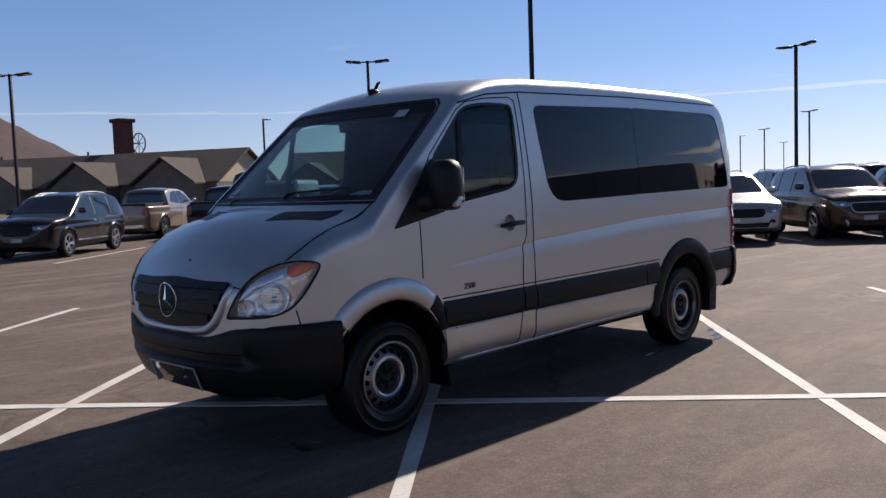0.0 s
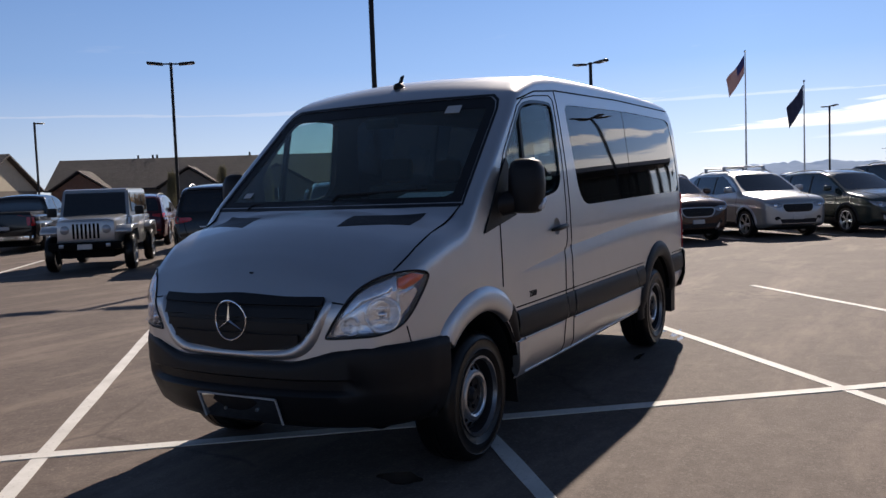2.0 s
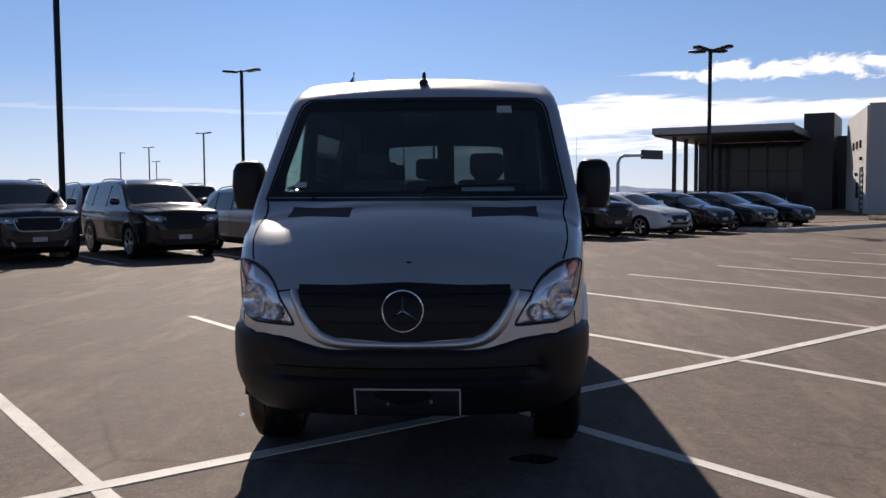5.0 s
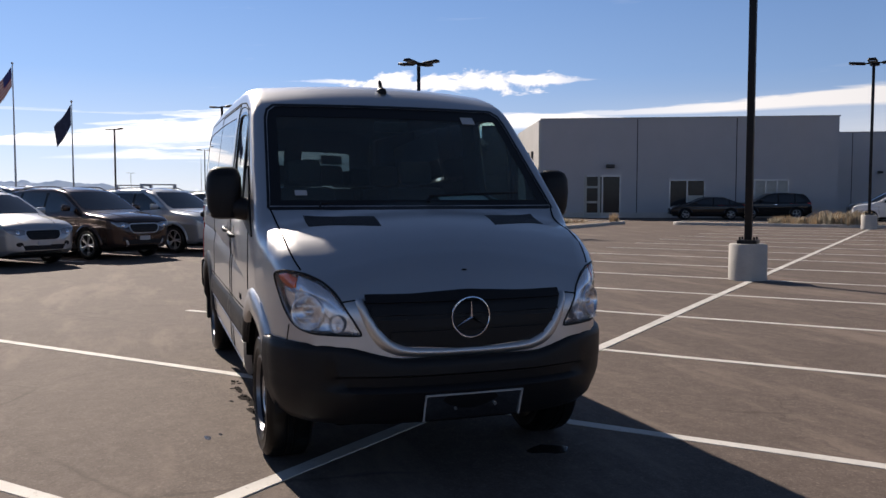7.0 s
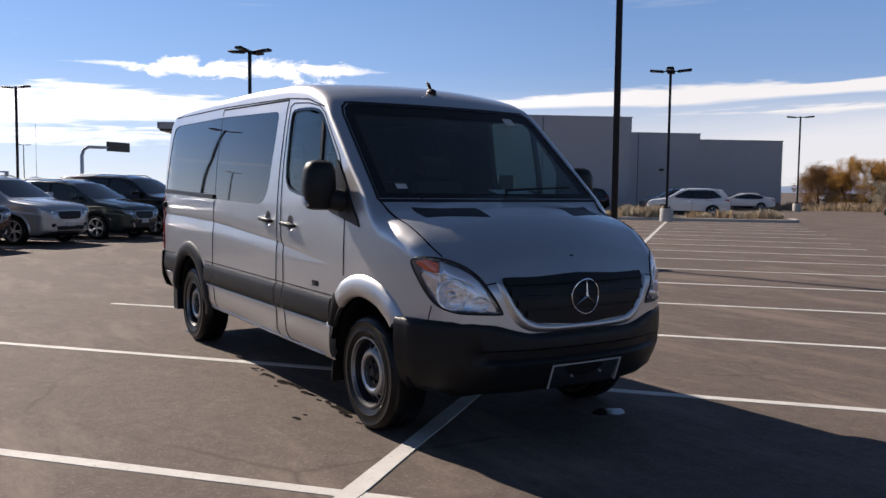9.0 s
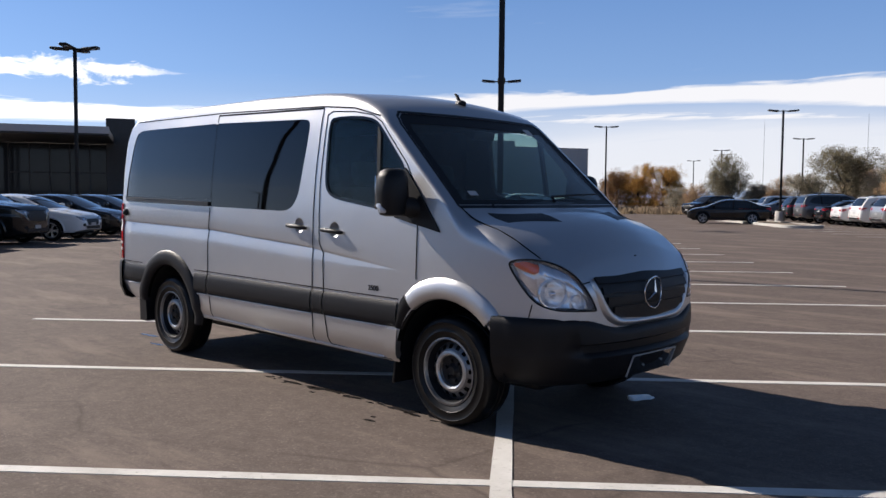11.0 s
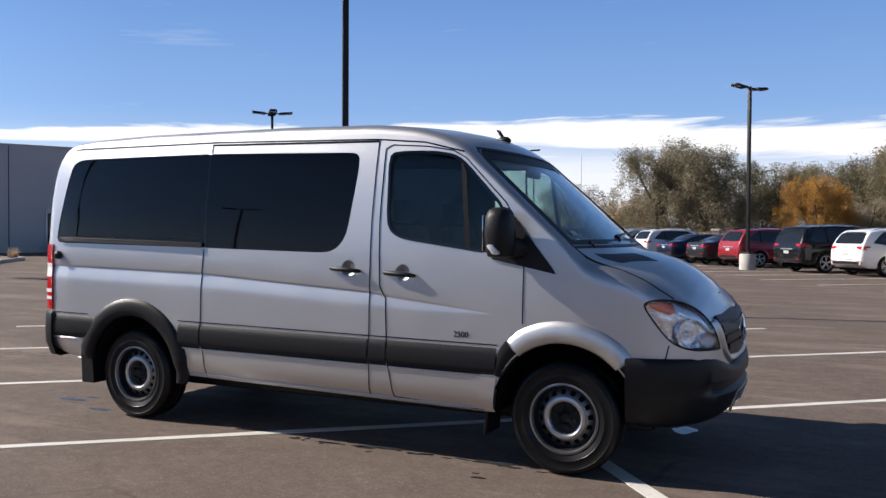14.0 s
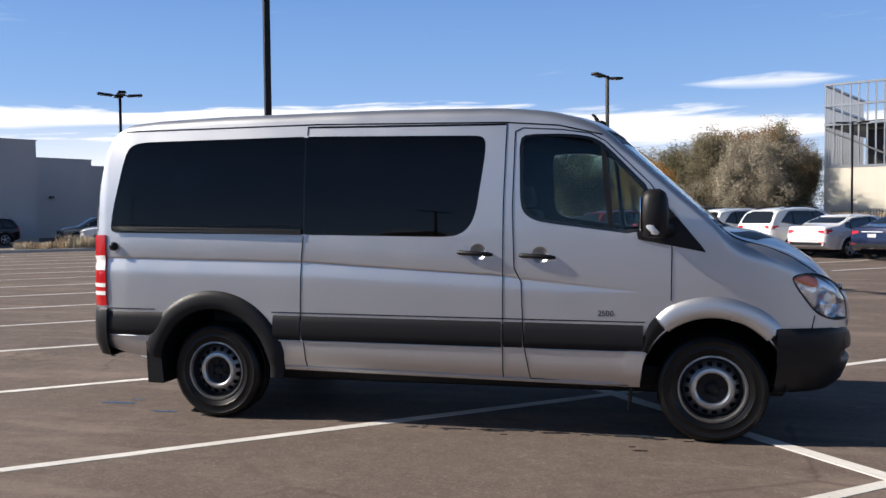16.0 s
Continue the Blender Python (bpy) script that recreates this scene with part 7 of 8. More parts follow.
# iron fence along the lot's far edge
fe = thing("fence", "low dark iron picket fence along the lot edge", "fence", pose(12.0, 62.0, 0, 0, 0, -8))
for z in (0.35, 1.55):
    part("rail", bm_box(0, 24, -0.02, 0.02, z, z + 0.04), M_POLE, fe)
for i in range(120):
    part("picket", bm_box(i * 0.2 - 0.012, i * 0.2 + 0.012, -0.012, 0.012, 0.05, 1.75), M_POLE, fe)


# stone piers with pale caps along the lot edge
for x, y in ((-10.4, 60.8), (-8.2, 61.2), (10.85, 62.2), (-3.6, 61.4), (2.6, 61.8)):
    e = thing("stone_pier", "tan stone pier with a pale cap at the lot edge", "pier", pose(x, y, 0, 0, 0, -8), "piers along the lot edge")
    part("shaft", bm_box(-0.26, 0.26, -0.26, 0.26, -0.05, 1.62, 0.02), M_SIDING, e, "tan stone shaft")
    part("plinth", bm_box(-0.31, 0.31, -0.31, 0.31, -0.05, 0.35, 0.02), M_BRICKISH, e)
    part("cap", bm_box(-0.34, 0.34, -0.34, 0.34, 1.62, 1.80, 0.04), M_CONCRETE, e, "pale concrete cap")


# kerbed islands with dry grass
def island(u0, u1, v0, v1):
    bm = bmesh.new()
    pts = []
    r = 0.8
    for cu, cv, a0 in ((u1 - r, v1 - r, 0), (u0 + r, v1 - r, 90), (u0 + r, v0 + r, 180), (u1 - r, v0 + r, 270)):
        for i in range(7):
            a = radians(a0 + 15 * i)
            pts.append((cu + r * math.cos(a), cv + r * math.sin(a)))
    def ringv(d, z):
        cu, cv = (u0 + u1) / 2, (v0 + v1) / 2
        return [bm.verts.new(lot(cu + (a - cu) * (1 - 2 * d / (u1 - u0)), cv + (b - cv) * (1 - 2 * d / (v1 - v0)), z)) for a, b in pts]
    rs = [ringv(0, -0.02), ringv(0.0, 0.13), ringv(0.02, 0.15), ringv(0.15, 0.15), ringv(0.15, 0.08)]
    for a, b in zip(rs, rs[1:]):
        for i in range(len(a)):
            bm.faces.new((a[i], a[(i + 1) % len(a)], b[(i + 1) % len(a)], b[i]))
    tagged(part("kerb", bm, M_CONCRETE, None, "", 40), "pale concrete kerb round a planted island", "kerb", kind="structure")
    bm = bmesh.new()
    bm.faces.new([bm.verts.new(lot((u0 + u1) / 2 + (a - (u0 + u1) / 2) * (1 - 0.3 / (u1 - u0)), (v0 + v1) / 2 + (b - (v0 + v1) / 2) * (1 - 0.3 / (v1 - v0)), 0.12)) for a, b in pts])
    tagged(part("planting_bed", bm, M_SOIL), "bare brown soil bed of a parking island", "soil", kind="structure")


ISLANDS = [(42.4, 45.6, -9.5, 6.5), (27.0, 43.0, -14.6, -11.9), (41.0, 60.0, 14.8, 17.0)]
for isl in ISLANDS:
    island(*isl)


# highway sign arm, far off
ga = thing("sign_gantry", "grey cantilever highway sign gantry in the distance", "sign gantry", pose(-190, 31.5, 0, 0, 0, 130))
bm = bmesh.new()
tube(bm, [(0, 0, 0), (0, 0, 7.6), (0.6, 0, 8.9), (2.0, 0, 9.5), (14.0, 0, 9.8)], [0.4, 0.38, 0.36, 0.34, 0.26], 12)
part("mast", bm, M_STEEL, ga, "", 50)
part("sign_box", bm_box(8.2, 15.5, -0.3, 0.3, 8.9, 11.0, 0.05), M_DKPANEL, ga, "dark sign box seen from behind")


# flags
def flag_mat(striped):
    m, nt, b = material("flag_cloth_striped" if striped else "flag_cloth_blue")
    if striped:
        tc = nt.nodes.new("ShaderNodeTexCoord")
        sp = nt.nodes.new("ShaderNodeSeparateXYZ")
        nt.links.new(tc.outputs["UV"], sp.inputs[0])
        w = nt.nodes.new("ShaderNodeMath")
        w.operation = "MULTIPLY"
        w.inputs[1].default_value = 6.5
        nt.links.new(sp.outputs[1], w.inputs[0])
        f = nt.nodes.new("ShaderNodeMath")
        f.operation = "FRACT"
        nt.links.new(w.outputs[0], f.inputs[0])
        g = nt.nodes.new("ShaderNodeMath")
        g.operation = "GREATER_THAN"
        g.inputs[1].default_value = 0.5
        nt.links.new(f.outputs[0], g.inputs[0])
        c = mix_col(nt, g.outputs[0], (0.5, 0.48, 0.47), (0.26, 0.04, 0.05))
        x = nt.nodes.new("ShaderNodeMath")
        x.operation = "LESS_THAN"
        x.inputs[1].default_value = 0.42
        nt.links.new(sp.outputs[0], x.inputs[0])
        y = nt.nodes.new("ShaderNodeMath")
        y.operation = "GREATER_THAN"
        y.inputs[1].default_value = 0.46
        nt.links.new(sp.outputs[1], y.inputs[0])
        q = nt.nodes.new("ShaderNodeMath")
        q.operation = "MULTIPLY"
        nt.links.new(x.outputs[0], q.inputs[0])
        nt.links.new(y.outputs[0], q.inputs[1])
        c = mix_col(nt, q.outputs[0], c, (0.03, 0.04, 0.14))
        nt.links.new(c, b.inputs["Base Color"])
    else:
        n = noise_tex(nt, 2.0)
        nt.links.new(ramp(nt, n, [(0.3, (0.015, 0.02, 0.05)), (0.7, (0.03, 0.04, 0.08))]), b.inputs["Base Color"])
    b.inputs["Roughness"].default_value = 0.9
    tl = nt.nodes.new("ShaderNodeBsdfTranslucent")
    nt.links.new(b.inputs["Base Color"].links[0].from_socket, tl.inputs["Color"])
    mx = nt.nodes.new("ShaderNodeMixShader")
    mx.inputs[0].default_value = 0.07
    nt.links.new(b.outputs[0], mx.inputs[1])
    nt.links.new(tl.outputs[0], mx.inputs[2])
    nt.links.new(mx.outputs[0], nt.nodes["Material Output"].inputs["Surface"])
    return m


def flag(x, y, top, w, h, mat, label, limp):
    e = thing("flagpole", label, "flagpole", pose(x, y, 0, 0, 0, 90))
    bm = bmesh.new()
    tube(bm, [(0, 0, 0), (0, 0, top)], [0.13, 0.06], 10)
    part("pole", bm, M_STEEL, e, "pale metal pole", 50)
    bm = bmesh.new()
    bmesh.ops.create_uvsphere(bm, u_segments=10, v_segments=8, radius=0.14, matrix=Matrix.Translation((0, 0, top + 0.1)))
    part("finial", bm, M_STEEL, e, "", 60)
    bm = bmesh.new()
    uv = bm.loops.layers.uv.new("uv")
    n, k = 16, 8
    g = []
    for i in range(n + 1):
        s = i / n
        row = []
        for j in range(k + 1):
            t = j / k
            xx = -(0.1 + w * s * (0.62 - 0.1 * t) * (1 - limp * 0.5))
            zz = top - 0.3 - h * t - w * s * (0.62 + 0.5 * limp) * (1.0 + 0.1 * math.sin(5 * s))
            yy = 0.28 * math.sin(7 * s + 2 * t) * s
            row.append((bm.verts.new((xx, yy, zz)), (s, 1 - t)))
        g.append(row)
    for i in range(n):
        for j in range(k):
            q = (g[i][j], g[i + 1][j], g[i + 1][j + 1], g[i][j + 1])
            f = bm.faces.new([a for a, _ in q])
            for lp, (_, c) in zip(f.loops, q):
                lp[uv].uv = c
    part("flag", bm, mat, e, "drooping flag", 60)


flag(-104.5, -15.5, 16.5, 4.0, 2.2, flag_mat(True), "tall flagpole with a drooping red, white and blue striped flag", 0.25)
flag(-114.4, -10.1, 13.4, 4.0, 2.6, flag_mat(False), "tall flagpole with a drooping dark blue flag", 0.35)
for x, y, h in ((-128, -31, 11), (-170, 20, 12.5), (-120, 6, 7), (-60, 140, 15), (-36, 118, 13)):
    bm = bmesh.new()
    tube(bm, [(0, 0, 0), (0, 0, h)], [0.05, 0.025], 8)
    tagged(part("mast", bm, M_STEEL, None, "", 50, pose(x, y, 0)), "thin grey metal mast in the distance", "mast")


# hills and mountains
def hills(name, az0, az1, dist, top, mat, seed, label, rough=1.0):
    bm = bmesh.new()
    n = 70
    rows = []
    for i in range(n + 1):
        az = radians(az0 + (az1 - az0) * i / n)
        edge = min(1, 4 * i / n, 4 * (n - i) / n)
        row = []
        for j in range(7):
            d = dist + 120 * j
            h = top * edge * (j / 6) ** 0.8 * (0.55 + 0.7 * noise.fractal(Vector((i * 0.11 * rough + seed, j * 0.15, seed)), 1.0, 2.1, 5) * 0.6 + 0.25)
            row.append(bm.verts.new((d * math.cos(az), d * math.sin(az), max(-3, h) if j else -3)))
        row.append(bm.verts.new(((dist + 900) * math.cos(az), (dist + 900) * math.sin(az), -5)))
        rows.append(row)
    for a, b in zip(rows, rows[1:]):
        for j in range(7):
            bm.faces.new((a[j], a[j + 1], b[j + 1], b[j]))
    return tagged(part(name, bm, mat, None, "", 60), label, "mountain", kind="structure")


M_HILL = rough_mat("dry_hillside", (0.052, 0.034, 0.034), (0.085, 0.056, 0.052), 1.0, 0.004, 0.03, 0.3, 2.0)
M_MOUNT = rough_mat("mountain_haze_glow", (0.12, 0.16, 0.22), (0.16, 0.20, 0.26), 1.0, 0.002, 0.01, 0.1, 2.0)
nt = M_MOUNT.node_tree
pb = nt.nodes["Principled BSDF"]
pb.inputs["Emission Color"].default_value = (0.40, 0.52, 0.72, 1)      # bluish glow stands in for the haze of the air between
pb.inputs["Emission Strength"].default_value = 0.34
hills("backdrop_hill", -121.5, -60, 1900, 305, M_HILL, 3.0, "brown dry hillside beyond the houses")
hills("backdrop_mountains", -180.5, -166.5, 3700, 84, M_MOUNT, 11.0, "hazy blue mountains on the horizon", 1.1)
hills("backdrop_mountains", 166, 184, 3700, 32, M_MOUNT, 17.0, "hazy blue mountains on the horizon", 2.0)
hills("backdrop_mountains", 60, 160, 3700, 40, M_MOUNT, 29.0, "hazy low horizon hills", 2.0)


# thin high clouds and the pale haze over the horizon: a far screen round the place
def cloud_mat():
    m, nt, b = material("cloud")
    nt.nodes.remove(b)
    out = nt.nodes["Material Output"]
    tc = nt.nodes.new("ShaderNodeTexCoord")
    sp = nt.nodes.new("ShaderNodeSeparateXYZ")
    nt.links.new(tc.outputs["UV"], sp.inputs[0])

    def calc(op, a, b_=None, c=None):
        n = nt.nodes.new("ShaderNodeMath")
        n.operation = op
        for sock, v in zip(n.inputs, (a, b_, c)):
            if v is None:
                continue
            if isinstance(v, (int, float)):
                sock.default_value = v
            else:
                nt.links.new(v, sock)
        return n.outputs[0]
    az, el = sp.outputs[0], sp.outputs[1]        # degrees round, degrees up

    def streaks(su, sv, seed, detail, tilt):
        x = calc("MULTIPLY", az, su)
        y = calc("MULTIPLY", calc("ADD", el, calc("MULTIPLY", az, tilt)), sv)
        cv = nt.nodes.new("ShaderNodeCombineXYZ")
        nt.links.new(x, cv.inputs[0])
        nt.links.new(y, cv.inputs[1])
        cv.inputs[2].default_value = seed
        n = put(nt, "TexNoise", Scale=1.0, Detail=detail, Roughness=0.58)
        n.inputs["Distortion"].default_value = 0.5
        nt.links.new(cv.outputs[0], n.inputs["Vector"])
        return n.outputs["Fac"]

    def hump(x, centre, width):
        """1 at the centre, falling to 0 at the width."""
        d = calc("DIVIDE", calc("ABSOLUTE", calc("SUBTRACT", x, centre)), width)
        return calc("MAXIMUM", calc("SUBTRACT", 1.0, d), 0.0)
    def along(stops):
        """A height or thickness in degrees that changes slowly round the horizon: rows of (degrees round, value)."""
        n = nt.nodes.new("ShaderNodeMapRange")
        n.inputs["From Min"].default_value, n.inputs["From Max"].default_value = 75.0, 255.0
        nt.links.new(az, n.inputs["Value"])
        c = ramp(nt, n.outputs[0], [((a - 75) / 180, (v / 10,) * 3) for a, v in stops])
        return calc("MULTIPLY", c, 10.0)

    big = streaks(0.07, 0.75, 3.7, 5.0, 0.03)
    fine = streaks(0.20, 2.2, 8.1, 8.0, 0.04)
    puffs = streaks(0.42, 0.95, 5.2, 8.0, 0.0)
    mixed = calc("ADD", calc("MULTIPLY", big, 0.5), calc("MULTIPLY", fine, 0.5))
    rag = calc("SUBTRACT", mixed, 0.5)

    def bank(height, thick, grain, rough, hard):
        """A long bank of cloud: full along its middle, torn along its edges."""
        h = calc("ADD", height, calc("MULTIPLY", rag, 0.9))
        d = calc("DIVIDE", calc("ABSOLUTE", calc("SUBTRACT", el, h)), calc("MAXIMUM", thick, 0.02))
        k = calc("ADD", calc("SUBTRACT", 1.0, d), calc("MULTIPLY", calc("SUBTRACT", grain, 0.5), rough))
        k = calc("MINIMUM", calc("MAXIMUM", calc("MULTIPLY", k, hard), 0.0), 0.95)
        return calc("MULTIPLY", k, calc("MINIMUM", calc("MULTIPLY", calc("MAXIMUM", calc("SUBTRACT", thick, 0.03), 0.0), 3.0), 1.0))
    sunny = bank(along([(150, 5.0), (160, 4.9), (170, 5.0), (178, 4.1), (185, 3.5), (196, 2.9)]), along([(147, 0.0), (154, 0.5), (163, 0.9), (172, 1.3), (178, 1.05), (185, 0.55), (194, 0.0)]), mixed, 3.0, 2.2)
    lower = bank(along([(160, 3.2), (172, 2.9), (186, 2.3)]), along([(154, 0.0), (165, 0.5), (175, 0.55), (187, 0.0)]), fine, 4.5, 0.9)
    main = bank(along([(80, 5.3), (88, 5.5), (96, 5.7), (104, 6.1), (115, 6.6), (130, 6.1), (144, 5.5), (156, 5.2)]), along([(80, 0.7), (87, 1.35), (94, 1.3), (104, 1.35), (115, 0.75), (122, 0.45), (130, 0.75), (140, 0.42), (150, 0.22), (157, 0.1)]), mixed, 2.6, 1.7)
    under = bank(along([(96, 4.6), (118, 5.2), (128, 5.0), (150, 4.6)]), along([(90, 0.0), (112, 0.35), (122, 0.45), (132, 0.2), (146, 0.0)]), fine, 3.6, 0.9)
    puff = bank(along([(150, 7.6), (168, 7.4)]), along([(150, 0.0), (156, 0.55), (162, 0.65), (167, 0.3), (172, 0.0)]), puffs, 5.5, 1.4)
    single = bank(along([(78, 8.1), (95, 8.2)]), along([(78, 0.0), (82, 0.55), (86, 0.4), (89, 0.0)]), mixed, 2.2, 0.75)
    pale = calc("MULTIPLY", calc("MULTIPLY", hump(el, 2.2, 4.4), hump(az, 114.0, 40.0)), calc("ADD", 0.9, big))
    cover = calc("MAXIMUM", calc("MAXIMUM", calc("MAXIMUM", sunny, lower), calc("MAXIMUM", main, under)), calc("MAXIMUM", calc("MAXIMUM", puff, single), calc("MINIMUM", pale, 0.72)))
    wisp = calc("MULTIPLY", calc("MAXIMUM", calc("SUBTRACT", mixed, 0.60), 0.0), 0.8)
    cover = calc("MINIMUM", calc("MAXIMUM", cover, wisp), 0.96)
    fade = calc("MAXIMUM", calc("MINIMUM", calc("MULTIPLY", calc("SUBTRACT", 24.5, el), 0.14), 1.0), 0.0)
    cover = calc("MULTIPLY", cover, fade)
    tr = nt.nodes.new("ShaderNodeBsdfTransparent")
    # the haze: pale at the horizon, bluer above, brighter towards the sun
    up = calc("DIVIDE", el, 24.5)
    air = nt.nodes.new("ShaderNodeEmission")
    nt.links.new(ramp(nt, up, [(0.0, (0.60, 0.69, 0.84)), (0.12, (0.47, 0.62, 0.86)), (0.32, (0.25, 0.45, 0.83)), (0.6, (0.15, 0.33, 0.72)), (1.0, (0.11, 0.25, 0.58))]), air.inputs["Color"])
    nt.links.new(calc("ADD", 0.76, calc("MULTIPLY", hump(az, 190.0, 54.0), 0.46)), air.inputs["Strength"])
    hz = nt.nodes.new("ShaderNodeMixShader")
    nt.links.new(calc("MULTIPLY", fade, 0.76), hz.inputs[0])
    nt.links.new(tr.outputs[0], hz.inputs[1])
    nt.links.new(air.outputs[0], hz.inputs[2])
    em = nt.nodes.new("ShaderNodeEmission")
    em.inputs["Color"].default_value = (0.93, 0.95, 0.98, 1)
    glow = calc("ADD", 0.78, calc("MULTIPLY", hump(az, 178.0, 46.0), 0.5))
    nt.links.new(glow, em.inputs["Strength"])
    mx = nt.nodes.new("ShaderNodeMixShader")
    nt.links.new(cover, mx.inputs[0])
    nt.links.new(hz.outputs[0], mx.inputs[1])
    nt.links.new(em.outputs[0], mx.inputs[2])
    nt.links.new(mx.outputs[0], out.inputs["Surface"])
    return m


bm = bmesh.new()
uv = bm.loops.layers.uv.new("uv")
R_SKY = 4700
cols = []
for k in range(121):
    a = -108.0 + 3.0 * k
    cols.append([(bm.verts.new((R_SKY * math.cos(radians(a)), R_SKY * math.sin(radians(a)), R_SKY * math.tan(radians(e)))), (a, e)) for e in (-0.3, 3, 6, 9, 12, 16, 20, 25)])
for c, d in zip(cols, cols[1:]):
    for i in range(7):
        q = (c[i], d[i], d[i + 1], c[i + 1])
        f = bm.faces.new([v for v, _ in q])
        for lp, (_, t) in zip(f.loops, q):
            lp[uv].uv = t
tagged(part("backdrop_clouds", bm, cloud_mat()), "thin streaky white clouds low in the sky", "clouds", kind="structure")


# ---- trees and shrubs ----
def leaf_mat(name, lo, hi):
    m, nt, b = material(name)
    g = nt.nodes.new("ShaderNodeNewGeometry")
    c = ramp(nt, g.outputs["Random Per Island"], [(0.0, lo), (0.6, [(a + d) / 2 for a, d in zip(lo, hi)]), (1.0, hi)])
    n = noise_tex(nt, 0.5, 3, 0.6)
    c = mix_col(nt, 0.4, c, ramp(nt, n, [(0.3, lo), (0.7, hi)]))
    nt.links.new(c, b.inputs["Base Color"])
    b.inputs["Roughness"].default_value = 0.75
    b.inputs["Specular IOR Level"].default_value = 0.08
    out = nt.nodes["Material Output"]
    tl = nt.nodes.new("ShaderNodeBsdfTranslucent")
    nt.links.new(c, tl.inputs["Color"])
    mx = nt.nodes.new("ShaderNodeMixShader")
    mx.inputs[0].default_value = 0.3
    nt.links.new(b.outputs[0], mx.inputs[1])
    nt.links.new(tl.outputs[0], mx.inputs[2])
    nt.links.new(mx.outputs[0], out.inputs["Surface"])
    return m


M_BARK = rough_mat("bark", (0.07, 0.055, 0.042), (0.13, 0.105, 0.08), 0.95, 4, 30, 0.8, 0.03)
LEAVES = {
    "olive": leaf_mat("olive_leaves", (0.150, 0.130, 0.085), (0.370, 0.325, 0.225)),
    "yellow": leaf_mat("yellow_leaves", (0.36, 0.19, 0.055), (0.60, 0.37, 0.12)),
    "grey": leaf_mat("greygreen_leaves", (0.260, 0.228, 0.175), (0.560, 0.500, 0.390)),
    "tan": leaf_mat("tan_leaves", (0.383, 0.270, 0.170), (0.625, 0.469, 0.312)),
    "green": leaf_mat("dark_green_leaves", (0.085, 0.078, 0.046), (0.230, 0.210, 0.130)),
    "rust": leaf_mat("rust_leaves", (0.165, 0.096, 0.045), (0.400, 0.240, 0.120)),
    "straw": leaf_mat("dry_grass", (0.28, 0.205, 0.135), (0.44, 0.345, 0.235)),
}


